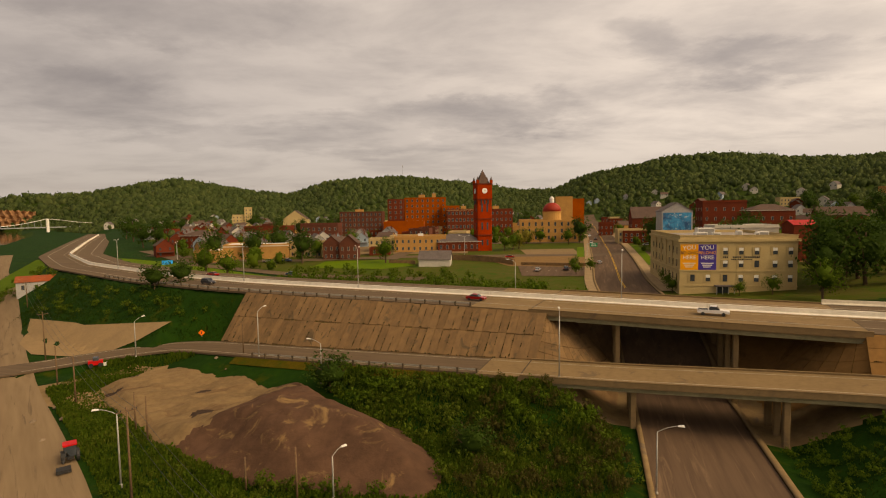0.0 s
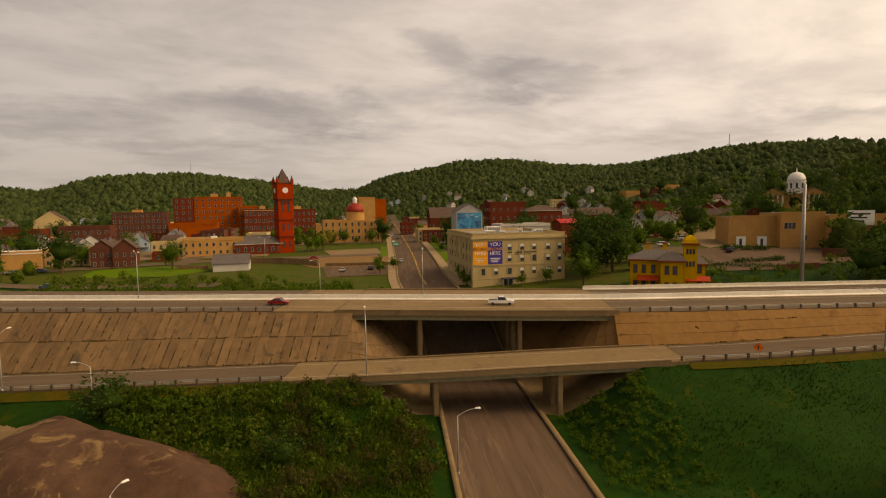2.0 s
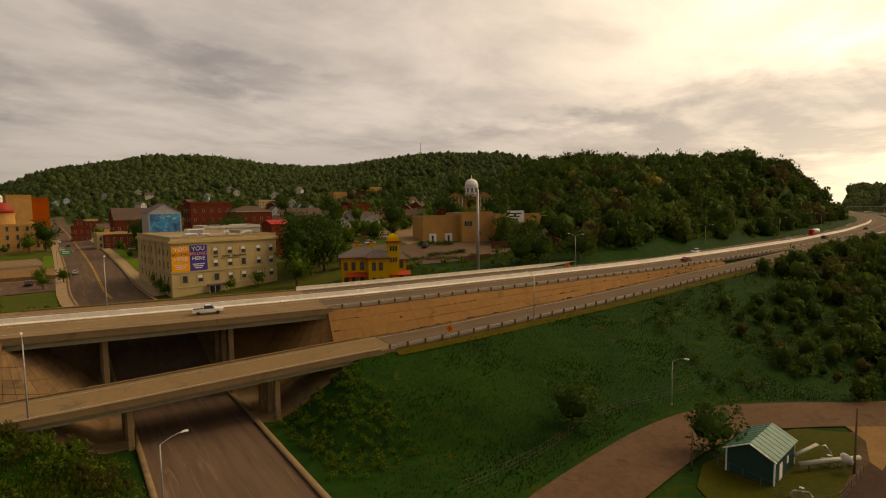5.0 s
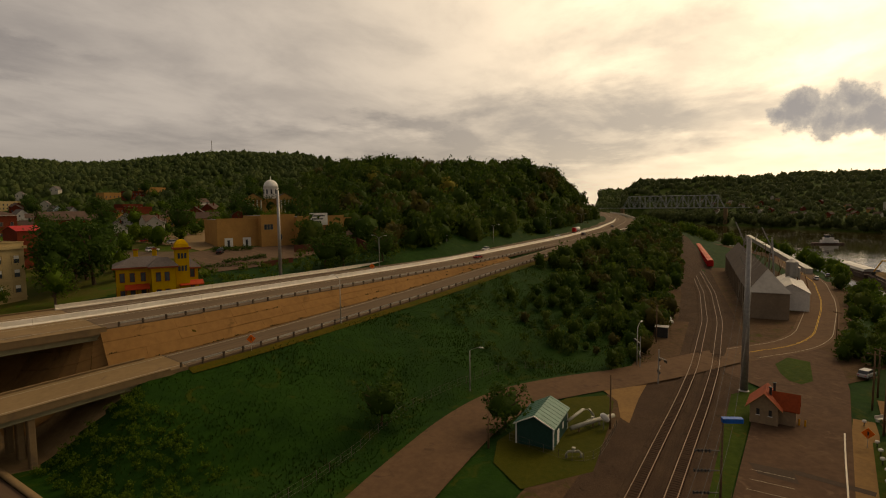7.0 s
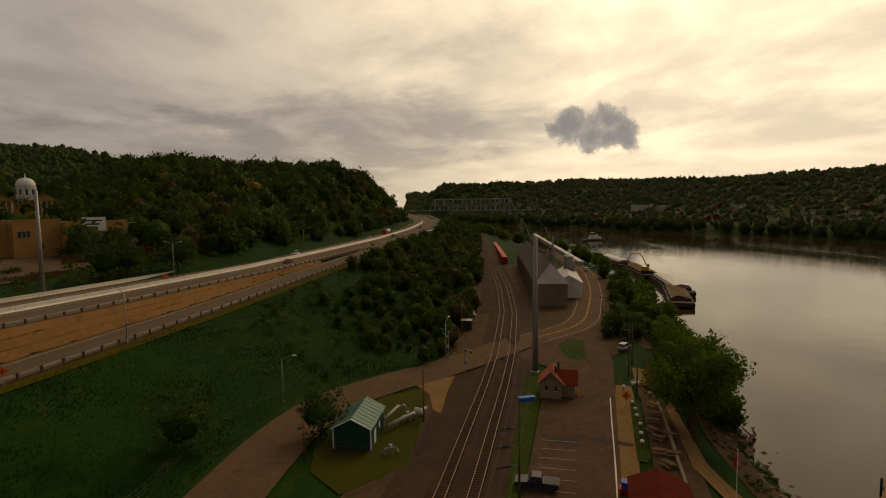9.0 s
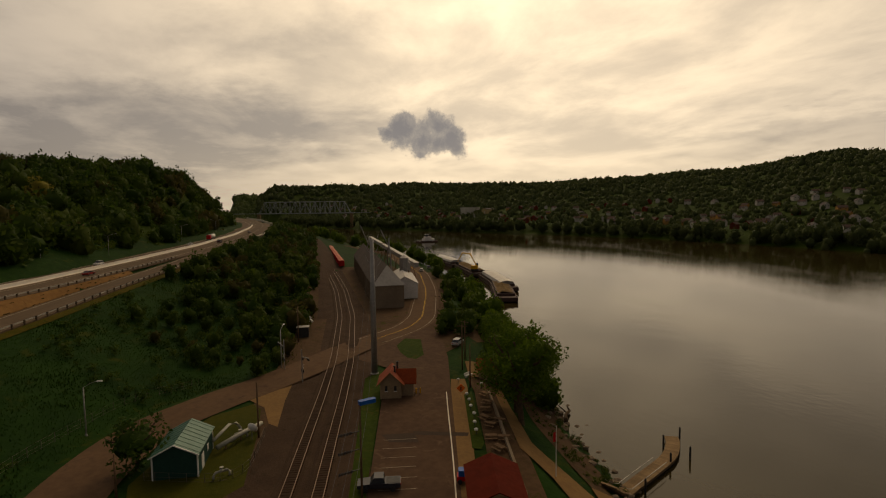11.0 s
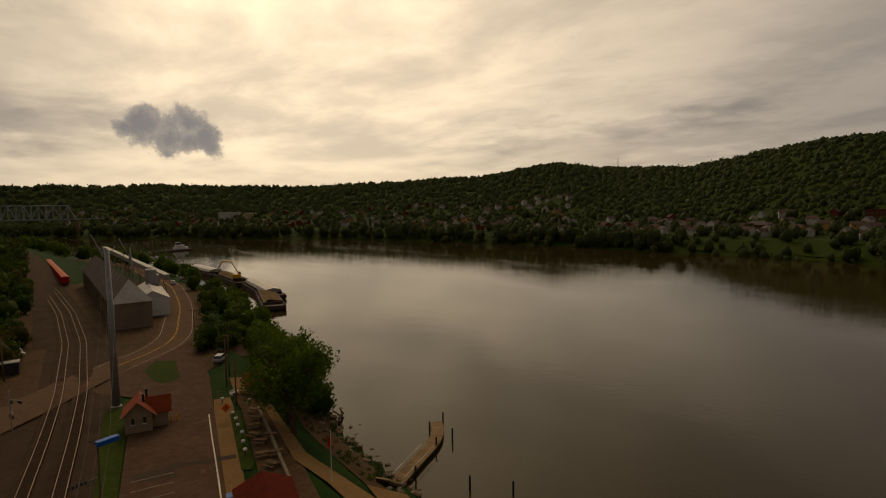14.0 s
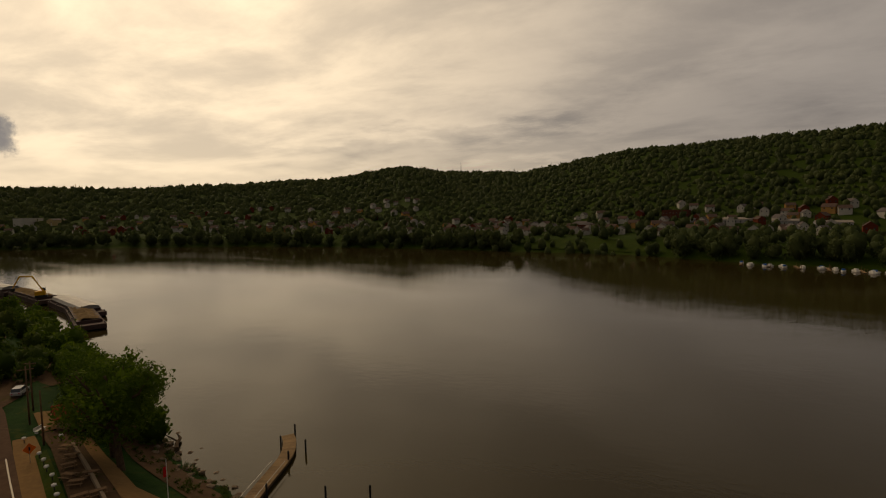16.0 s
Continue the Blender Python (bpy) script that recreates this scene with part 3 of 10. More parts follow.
LINE = surface("road_paint", (0.40, 0.36, 0.29), (0.25, 0.22, 0.18), 4.0, 0.3, 0.8, 0.0)
YELLOWLINE = surface("yellow_road_paint", (0.55, 0.36, 0.07), (0.36, 0.25, 0.08), 4.0, 0.3, 0.8, 0.0)


def spans(line, step, a, b):
    return sampled(line, step, a, b)


def lay(name, rows, section, material, label, category):
    return tagged(new(name, profile_run(rows, section).mesh(name, material)), label, category, "", "structure")


lay("highway_road", HW, [(-13.6, -0.5), (-13.6, 0), (-13.0, 0.02), (0, 0.12), (15.0, 0.02), (15.2, -0.5)], ASPHALT, "grey asphalt divided highway on a raised bank", "highway")
lay("bridge_deck", spans(HIGHWAY, 4, HB0 - 14, HB1), [(-13.9, -0.9), (-13.9, 0.03), (0, 0.16), (15.3, 0.05), (15.3, -0.9), (-13.9, -0.9)], CONCRETE, "pale concrete highway bridge deck with joints", "bridge deck")
lay("ramp_road", RP, [(-5.1, -0.4), (-5.1, 0), (0, 0.06), (5.1, 0), (5.1, -0.4)], ASPHALT, "grey ramp road climbing beside the highway", "ramp road")
lay("ramp_bridge_deck", spans(RAMP, 3, RB0 - 8, RB1 + 3), [(-5.5, -0.6), (-5.5, 0.03), (0, 0.10), (5.5, 0.03), (5.5, -0.6), (-5.5, -0.6)], CONCRETE, "brownish concrete ramp bridge deck", "bridge deck")

# painted lines
for o, mat_, w in ((-9.6, LINE, 0.2), (-2.6, LINE, 0.18), (2.6, LINE, 0.18), (9.6, LINE, 0.2)):
    ob = new("road_marking", bar_run(sampled(HIGHWAY, 6.0, 60), o, o + w, 0.085 + 0.06 * (abs(o) < 5), 0.16 - 0.03 * (abs(o) > 5)).mesh("road_marking", mat_))
    tagged(ob, "worn white highway edge line", "road marking", "", "structure")
for o in (-3.9, 3.7):
    tagged(new("road_marking", bar_run(spans(RAMP, 4, 12, 420), o, o + 0.14, 0.03, 0.075).mesh("road_marking", LINE)), "worn pale ramp edge line", "road marking", "", "structure")


# barriers: the median wall of cast lengths, and the wall on the town side
def wall_lengths(name, rows, off, w, h, material, label, group, step=3):
    """A concrete barrier of separate cast lengths."""
    for i in range(0, len(rows) - step, step):
        seg = rows[i : i + step + 1].copy()
        mid = seg[:, :3].mean(0)
        ring = [(-w, 0), (-w, 0.18), (-w * 0.45, 0.42), (-w * 0.35, h), (w * 0.35, h), (w * 0.45, 0.42), (w, 0.18), (w, 0)]
        a, b = seg[0].copy(), seg[-1].copy()
        a[:2] += a[3:5] * 0.03
        b[:2] -= b[3:5] * 0.03
        v = [(x - dy * (off + o) - mid[0], y + dx * (off + o) - mid[1], z + q + 0.1 - mid[2]) for x, y, z, dx, dy, _ in (a, b) for o, q in ring]
        n = len(ring)
        f = [(j, j + 1, n + j + 1, n + j) for j in range(n - 1)] + [tuple(range(n - 1, -1, -1)), tuple(range(n, 2 * n))]
        ob = new(name, Shape().add(v, f).mesh(name, material))
        ob.location = mid
        tagged(ob, label, "barrier", group)


lay("median_strip", sampled(HIGHWAY, 6.0, 60, 1240), [(-1.1, 0.0), (-1.1, 0.13), (0, 0.2), (1.1, 0.13), (1.1, 0.0)], CONCRETE, "pale concrete median strip of the highway", "median")
wall_lengths("median_barrier", sampled(HIGHWAY, 4.0, 60, 1240), 0.0, 0.42, 1.3, MEDIAN, "pale cast concrete median barrier length", "median barriers", 4)
wall_lengths("side_barrier", sampled(HIGHWAY, 4.0, HB1 - 1, HB1 + 112), 14.6, 0.4, 1.05, PALE, "whitish concrete barrier on the town side", "side barriers", 3)


def guard_rail(name, rows, off, label, zlift=0.0, every=1):
    """A W-beam rail on short posts; each post a part."""
    base = rows[len(rows) // 2, :3]
    top = thing(name, Matrix.Translation(base), label, "guard rail")
    loc = rows.copy()
    loc[:, :3] -= base
    sh = Shape()
    v, n = [], 6
    ring = [(0.0, 0.45), (0.05, 0.52), (0.0, 0.58), (0.05, 0.66), (0.0, 0.74), (-0.03, 0.60)]
    v = [(x - dy * (off + o), y + dx * (off + o), z + h + zlift) for x, y, z, dx, dy, _ in loc for o, h in ring]
    f = [(i * n + j, i * n + (j + 1) % n, (i + 1) * n + (j + 1) % n, (i + 1) * n + j) for i in range(len(rows) - 1) for j in range(n)]
    part("rail", sh.add(v, f), GUARD, top)
    post = Shape().box(-0.16, -0.15, -0.55, 0.16, 0.15, 0.86, bevel=0.02).mesh("post", POSTS)
    for x, y, z, dx, dy, _ in loc[::every]:
        o = off - 0.14
        part("post", post, POSTS, top, m=pose(x - dy * o, y + dx * o, z + zlift, 0, 0, math.degrees(math.atan2(dy, dx))))
    return top


guard_rail("guard_rail", spans(HIGHWAY, 3.8, HB1 + 2, HB1 + 190), -13.3, "galvanised highway guard rail on dark posts above the slope")
guard_rail("guard_rail", spans(HIGHWAY, 3.8, HB0 - 150, HB0 - 14), -13.3, "galvanised guard rail along the highway edge above the slope")
guard_rail("guard_rail", spans(RAMP, 3.8, RB1 + 2, RB1 + 330), -4.9, "galvanised guard rail on dark posts beside the ramp")
guard_rail("guard_rail", spans(RAMP, 3.8, 75, RB0 - 8), -4.9, "galvanised guard rail beside the low part of the ramp")
guard_rail("guard_rail", spans(HIGHWAY, 4.0, HB1 + 112, HB1 + 440), 14.7, "galvanised guard rail on the far edge of the highway")

# outer parapet where the highway swings round the hill
lay("parapet", spans(HIGHWAY, 6, HB1 + 320, 1500), [(-19.6, -1.5), (-19.6, 0.9), (-19.2, 0.9), (-19.2, -1.5)], PALE, "pale concrete parapet of the highway bend", "parapet")


def crossing(name, line, s0, s1, half_n, half_p, depth, n_girders, parapet, label):
    """Beams, parapets and end walls of a bridge; its piers stand for themselves."""
    rows = spans(line, 3.0, s0, s1)
    base = rows[len(rows) // 2, :3]
    top = thing(name, Matrix.Translation(base), label, "bridge")
    loc = rows.copy()
    loc[:, :3] -= base
    lo, hi = -half_n, half_p
    for i in range(n_girders):
        o = lo + 0.5 + (hi - lo - 1.0) * i / (n_girders - 1)
        g = bar_run(loc, o - 0.05, o + 0.05, -depth, -0.62)
        for q in (bar_run(loc, o - 0.28, o + 0.28, -depth - 0.05, -depth + 0.02),):
            g.add(q.v, q.f)
        part("girder", g, GIRDER, top)
    for o, sgn in ((lo - 0.05, 1), (hi - 0.25, 1)):
        part("parapet", bar_run(loc, o, o + 0.3, -0.75, parapet), CONCRETE, top, "brown-grey concrete parapet")
        part("coping", bar_run(loc, o - 0.05, o + 0.35, parapet, parapet + 0.09), CONCRETE, top)
    return top


crossing("highway_bridge", HIGHWAY, HB0, HB1, 13.9, 15.3, 1.75, 8, 0.32, "concrete highway bridge on olive steel girders over the street")
crossing("ramp_bridge", RAMP, RB0, RB1, 5.5, 5.5, 1.45, 4, 0.28, "narrow concrete ramp bridge on olive steel girders")


def pier(x, y, z0, z1, turn, label, w=0.95):
    top = thing("bridge_pier", pose(x, y, z0, 0, 0, turn), label, "bridge pier", "bridge piers")
    part("column", Shape().box(-w / 2, -w / 2, -0.4, w / 2, w / 2, z1 - z0, bevel=0.12), CONCRETE, top)
    part("bearing", Shape().box(-0.3, -0.35, z1 - z0, 0.3, 0.35, z1 - z0 + 0.2), GIRDER, top)


def pier_row(line, x, y, count, pitch, depth, turn):
    """A row of columns parallel to the street, from the one at the near edge backwards."""
    for i in range(count):
        px, py = x + math.cos(radians(turn)) * pitch * i, y + math.sin(radians(turn)) * pitch * i
        top = float(along(line, np.array([px]), np.array([py]))[2][0])
        pier(px, py, min(gz(px, py), top - 4), top - depth - 0.2, turn, "square grey concrete bridge column")


STREET_TURN = 75.0
pier_row(HIGHWAY, 33.8, 106.5, 5, 6.1, 1.8, STREET_TURN)
pier_row(HIGHWAY, 52.7, 97.5, 5, 6.1, 1.8, STREET_TURN)
pier_row(RAMP, 30.6, 87.8, 3, 4.4, 1.5, STREET_TURN)
pier_row(RAMP, 51.2, 79.9, 3, 4.4, 1.5, STREET_TURN)
for line, s, hn, hp, dep in ((HIGHWAY, HB0, 14, 15.4, 2.6), (HIGHWAY, HB1, 14, 15.4, 2.6), (RAMP, RB0, 5.6, 5.6, 2.2), (RAMP, RB1, 5.6, 5.6, 2.2)):
    rows = spans(line, 1.0, s - 0.8, s + 0.8)
    tagged(new("abutment", bar_run(rows, -hn, hp, -dep - 1.5, -0.65).mesh("abutment", CONCRETE)), "grey concrete bridge abutment wall", "abutment", "", "structure")

# street, its kerbs and pavements
STW = sampled(STREET, 4.0)
v, q = draped(STW, 8.4, -8.4, 0.10, 6)
tagged(new("street", quick_mesh("street", v, q, DARKROAD)), "wide dark asphalt street passing under the bridges", "street", "", "structure")
for a, b, lab in ((-8.4, -9.3, "pale concrete pavement along the street"), (9.2, 8.4, "narrow pale pavement with grit beside the street")):
    rows = sampled(STREET, 3.0, 30, 360)
    v, q = draped(rows, a, b, 0.24 if a < 0 else 0.15, 2)
    n = len(v)
    me = quick_mesh("pavement", v, q, CONCRETE if a < 0 else DIRT)
    ob = new("pavement", me)
    sol = ob.modifiers.new("thick", "SOLIDIFY")
    sol.thickness = 0.25
    tagged(ob, lab, "pavement", "", "structure")

PAVING = surface("town_pavement", (0.30, 0.235, 0.165), (0.235, 0.185, 0.13), 1.2, 0.2, 0.9, 0.08)
for a, b in ((-8.4, -12.6), (12.2, 8.4)):
    v, q = draped(sampled(STREET, 3.0, 158, 420), a, b, 0.26, 2)
    tagged(new("pavement", quick_mesh("pavement", v, q, PAVING)), "wide pale concrete pavement of the town street", "pavement", "", "structure")
for a, b, s0, s1 in ((-12.8, -16.5, 215, 300), (16.0, 12.4, 250, 300)):
    v, q = draped(sampled(STREET, 3.0, s0, s1), a, b, 0.22, 2)
    tagged(new("lawn", quick_mesh("lawn", v, q, LAWN)), "bright green strip of lawn beside the town street", "lawn", "", "structure")
for o in (-0.28, 0.12):
    v, q = draped(sampled(STREET, 4.0, 165, 640), o + 0.16, o, 0.125, 1)
    tagged(new("road_marking", quick_mesh("road_marking", v, q, YELLOWLINE)), "yellow centre line of the town street", "road marking", "", "structure")

DRYGRASS = surface("dry_grass_edge", (0.074, 0.056, 0.022), (0.044, 0.044, 0.010), 1.2, 0.2, 0.95, 0.4, third=(0.030, 0.046, 0.006))
for s0, s1 in ((70, RB0 - 9), (RB1 + 3, 430)):
    v, q = draped(sampled(RAMP, 3.0, s0, s1), -5.15, -7.2, 0.10, 2)
    tagged(new("shoulder", quick_mesh("shoulder", v, q, DRYGRASS)), "dry yellowish grass shoulder of the ramp", "verge", "", "structure")
for line, s0, lo, hi in ((HIGHWAY, HB0 - 14, -13.8, 15.2), (HIGHWAY, HB0, -13.8, 15.2), (HIGHWAY, HB1, -13.8, 15.2), (RAMP, RB0 - 8, -5.4, 5.4), (RAMP, RB0, -5.4, 5.4), (RAMP, RB1 + 3, -5.4, 5.4)):
    rows = sampled(line, 0.28, s0 - 0.14, s0 + 0.14)
    top = 0.03 + (0.13 if line is HIGHWAY else 0.07)
    gap = profile_run(rows, [(lo, 0.045), (0, top + 0.015), (hi, 0.065)])
    tagged(new("deck_joint", gap.mesh("deck_joint", POSTS)), "dark expansion joint across the deck", "joint", "", "structure")

# paved slopes: rows of weathered slabs with grown-over joints
WEED = surface("joint_weeds", (0.040, 0.038, 0.012), (0.060, 0.042, 0.018), 3.0, 0.4, 0.95, 0.3)


JOINT_GREEN = leafy("joint_sprouts", (0.022, 0.026, 0.006), (0.038, 0.038, 0.012), (0.062, 0.054, 0.020))


def slab_bank(name, s0, s1, label, pitch=4.2, rows_n=4, mat=None, gap=1.0):
    """Concrete slabs on the bank between the highway's edge and the ramp's edge."""
    rows = spans(HIGHWAY, pitch, s0, s1)
    mid = rows[len(rows) // 2]
    top = thing(name, Matrix.Translation(mid[:3]), label, "paved slope", "", "structure")
    bed, rng = Shape(), random.Random(int(s0))
    grown = []

    def sprout(a, b, chance):
        """Weeds along broken stretches of a joint from a to b."""
        u = rng.random() * 0.3
        while u < 1:
            end = min(1.0, u + rng.uniform(0.05, 0.35))
            if rng.random() < chance:
                d = (b - a).length
                for q in np.arange(u * d, end * d, 0.28):
                    grown.append(a.lerp(b, q / d))
            u = end + rng.uniform(0.02, 0.2)

    def foot(r):
        x, y, z, dx, dy, _ = r
        best = None
        for d in np.arange(14, 44, 0.25):
            px, py = x + dy * d, y - dx * d
            rs, _, rz = along(RAMP, np.array([px]), np.array([py]))
            best = (px, py, rz[0])
            if rs[0] < 5.5:
                break
        return best

    feet = [foot(r) for r in rows]
    for i in range(len(rows) - 1):
        qa = [Vector((rows[k][0] + rows[k][4] * 13.7, rows[k][1] - rows[k][3] * 13.7, rows[k][2] - 0.12)) for k in (i, i + 1)]
        qb = [Vector(feet[k]) + Vector((0, 0, 0.02)) for k in (i, i + 1)]
        n = Vector((0, 0, 1))
        bed.add([qa[0] - mid_v(mid) - n * 0.22, qa[1] - mid_v(mid) - n * 0.22, qb[1] - mid_v(mid) - n * 0.22, qb[0] - mid_v(mid) - n * 0.22], [(0, 3, 2, 1)])
        for j in range(rows_n):
            f0, f1 = j / rows_n, (j + 1) / rows_n
            g = (0.005 + rng.random() ** 3 * 0.045) * gap
            e = 0.003 + rng.random() ** 2 * 0.016
            c = [qa[0].lerp(qb[0], f0 + e), qa[1].lerp(qb[1], f0 + e), qa[1].lerp(qb[1], f1 - e), qa[0].lerp(qb[0], f1 - e)]
            c = [c[0].lerp(c[1], g), c[1].lerp(c[0], g), c[2].lerp(c[3], g), c[3].lerp(c[2], g)]
            sprout(c[0], c[3], 0.40 * gap)
            sprout(c[3], c[2], 0.12 + 0.2 * (j == rows_n - 1))
            lift = rng.uniform(0.0, 0.06)
            ctr = (c[0] + c[1] + c[2] + c[3]) / 4
            v = [p - ctr + n * lift for p in c] + [p - ctr - n * 0.25 for p in c]
            me = mesh_of("slab", [tuple(p) for p in v], [(3, 2, 1, 0), (0, 1, 5, 4), (1, 2, 6, 5), (2, 3, 7, 6), (3, 0, 4, 7)], mat or SLOPE)
            part("slab", me, None, top, m=Matrix.Translation(ctr - mid_v(mid)))
    part("joint_bed", bed, WEED, top, "weeds and earth in the joints")
    sh = Shape()
    for p in grown:
        p, w, h = p - mid_v(mid), rng.uniform(0.06, 0.19), rng.uniform(0.10, 0.30)
        for a in (rng.uniform(0, 3.1), rng.uniform(0, 3.1)):
            u = Vector((math.cos(a) * w, math.sin(a) * w, 0))
            tip = Vector((rng.uniform(-0.1, 0.1), rng.uniform(-0.1, 0.1), h))
            sh.add([p - u, p + u, p + u * 0.5 + tip, p - u * 0.5 + tip], [(0, 1, 2, 3)])
    weeds = part("joint_weeds", sh, JOINT_GREEN, top, "dark weeds sprouting from the joints")
    tagged(weeds, "dark weeds sprouting from the joints", "", "", "stuff")


def mid_v(r):
    return Vector((r[0], r[1], r[2]))


slab_bank("slope_paving", HB0 - 79, HB0 + 4, "weathered brown concrete slab slope with weedy joints", 1.9, 2)
slab_bank("slope_paving", HB1 - 1, HB1 + 148, "tan concrete slab slope between highway and ramp", 6.0, 3, SLOPE_TAN, 0.06)


def slab_fan(name, top_line, foot_line, rows_n, mat, label):
    """Slabs turning round the end of a bank, between a line above and a line at its foot."""
    mid = Vector(top_line[0])
    top = thing(name, Matrix.Translation(mid), label, "paved slope", "", "structure")
    bed = Shape()
    for a0, a1, b0, b1 in zip(top_line, top_line[1:], foot_line, foot_line[1:]):
        a0, a1, b0, b1 = (Vector(p) for p in (a0, a1, b0, b1))
        d = Vector((0, 0, 0.1))
        bed.add([tuple(p - mid - d * 4) for p in (a0, a1, b1, b0)], [(0, 3, 2, 1)])
        for j in range(rows_n):
            f0, f1 = j / rows_n + 0.006, (j + 1) / rows_n - 0.006
            c = [a0.lerp(b0, f0), a1.lerp(b1, f0), a1.lerp(b1, f1), a0.lerp(b0, f1)]
            c = [c[0].lerp(c[1], 0.02), c[1].lerp(c[0], 0.02), c[2].lerp(c[3], 0.02), c[3].lerp(c[2], 0.02)]
            ctr = (c[0] + c[1] + c[2] + c[3]) / 4
            v = [tuple(p - ctr) for p in c] + [tuple(p - ctr - d * 2) for p in c]
            part("slab", mesh_of("slab", v, [(3, 2, 1, 0), (0, 1, 5, 4), (1, 2, 6, 5), (2, 3, 7, 6), (3, 0, 4, 7)], mat), None, top, m=Matrix.Translation(ctr - mid))
    part("joint_bed", bed, WEED, top, "weeds and earth in the joints")


def bend(a, b, c, n):
    """n + 1 points of a curve from a to c, drawn towards b."""
    a, b, c = Vector(a), Vector(b), Vector(c)
    return [tuple(a.lerp(b, i / n).lerp(b.lerp(c, i / n), i / n)) for i in range(n + 1)]


slab_fan("slope_cone", bend((19.9, 110.5, 15.25), (22, 114, 15), (26, 121, 14.4), 14), bend((16.4, 103.2, 7.2), (30, 96.5, 3.6), (36.5, 114, 1.6), 14), 5, SLOPE, "brown slab cone turning under the bridge end")


slab_fan("slope_cone", bend((70.0, 87.3, 15.0), (66.5, 90, 14.8), (70, 101, 13.6), 8), bend((71.0, 83.6, 9.3), (57.5, 86.5, 4.0), (61, 110, 1.6), 8), 4, SLOPE_TAN, "tan slab cone turning under the far bridge end")


def slope_cone(ring, label, mat=SLOPE):
    patch("slope_apron", ring, mat, 0.10, label, "paved slope", step=1.2)


slope_cone([(15, 103.5), (31, 97.6), (36, 112), (42, 141), (25, 148), (12, 120)], "brown concrete apron under the bridge end")
slope_cone([(56, 90), (70, 82.5), (84, 77.8), (97, 81.5), (98, 100), (94, 116), (80, 124), (62, 123), (58, 104)], "tan concrete apron under the far bridge end", SLOPE_TAN)

# ---- plants ----
RNG = np.random.default_rng(7)
ROAD2 = [(-10, 22), (20, 24), (45, 28), (59, 27.5), (71, 26), (84, 24.2), (98.5, 19.6), (107.5, 10.8), (113.2, 4.1), (120.2, -6.1), (129.5, -14.5), (143, -27), (155, -42),
         (168, -50), (187, -56.5), (209, -64), (231, -70.5), (278, -82), (324, -88), (400, -96), (520, -80)]


def core_quads(nu, nv):
    i, j = np.meshgrid(np.arange(nv), np.arange(nu), indexing="ij")
    a = i * nu + j
    b = i * nu + (j + 1) % nu
    return np.stack([a, b, b + nu, a + nu], -1).reshape(-1, 4)


def crown_arrays(rng, leaves, leaf, clumps=9, nu=7, nv=4, core=0.72, squat=1.0):
    """Vertices and quads of a crown about one metre in radius, its foot at z=0: a rough inner body and many loose leaf sprays."""
    th = np.linspace(0.25, np.pi - 0.2, nv + 1)
    ph = np.linspace(0, 2 * np.pi, nu, endpoint=False)
    t, p = np.meshgrid(th, ph, indexing="ij")
    rad = core * (1 + rng.normal(0, 0.19, t.shape))
    body = np.stack([rad * np.sin(t) * np.cos(p), rad * np.sin(t) * np.sin(p), rad * np.cos(t) * squat + squat], -1).reshape(-1, 3)
    d = rng.normal(size=(clumps, 3))
    d /= np.linalg.norm(d, axis=1)[:, None]
    mid = d * rng.uniform(0.55, 0.86, (clumps, 1))
    size = rng.uniform(0.20, 0.42, clumps)
    k = rng.integers(0, clumps, leaves)
    o = rng.normal(size=(leaves, 3))
    o /= np.linalg.norm(o, axis=1)[:, None]
    c = mid[k] + o * size[k, None] * rng.uniform(0.6, 1.1, (leaves, 1))
    c[:, 2] = c[:, 2] * squat + squat
    a = rng.normal(size=(leaves, 3))
    a /= np.linalg.norm(a, axis=1)[:, None]
    b = np.cross(a, o)
    b /= np.linalg.norm(b, axis=1)[:, None] + 1e-9
    ln = leaf * rng.uniform(0.6, 1.4, (leaves, 1))
    quad = np.stack([c - a * ln, c - b * ln * 0.55, c + a * ln, c + b * ln * 0.55], 1).reshape(-1, 3)
    v = np.r_[body, quad]
    q = np.r_[core_quads(nu, nv), len(body) + np.arange(leaves * 4).reshape(-1, 4)]
    return v, q


def woods(name, xs, ys, radii, variants, material, label, sink=0.25, stretch=1.15, zs=None):
    """Many crowns in one mesh, standing on the ground."""
    zs = ground_z(xs, ys) if zs is None else zs
    pick = RNG.integers(0, len(variants), len(xs))
    turn = RNG.uniform(0, 2 * np.pi, len(xs))
    vs, qs, n = [], [], 0
    for i, (v, q) in enumerate(variants):
        m = np.nonzero(pick == i)[0]
        if not len(m):
            continue
        c, s, r = np.cos(turn[m])[:, None], np.sin(turn[m])[:, None], radii[m][:, None]
        x = (v[None, :, 0] * c - v[None, :, 1] * s) * r + xs[m][:, None]
        y = (v[None, :, 0] * s + v[None, :, 1] * c) * r + ys[m][:, None]
        z = v[None, :, 2] * r * stretch - sink * r + zs[m][:, None]
        vs.append(np.stack([x, y, z], -1).reshape(-1, 3))
        qs.append((q[None] + (np.arange(len(m)) * len(v))[:, None, None]).reshape(-1, 4) + n)
        n += len(m) * len(v)
    me = quick_mesh(name, np.concatenate(vs), np.concatenate(qs), material)
    me.shade_smooth()
    ob = new(name, me)
    return tagged(ob, label, "woods", "", "stuff")


FAR_KINDS = [crown_arrays(np.random.default_rng(s), 22, 0.17, 9, 7, 4, 0.76) for s in range(7)]
MID_KINDS = [crown_arrays(np.random.default_rng(20 + s), 200, 0.125, 20, 7, 5, 0.62) for s in range(8)]
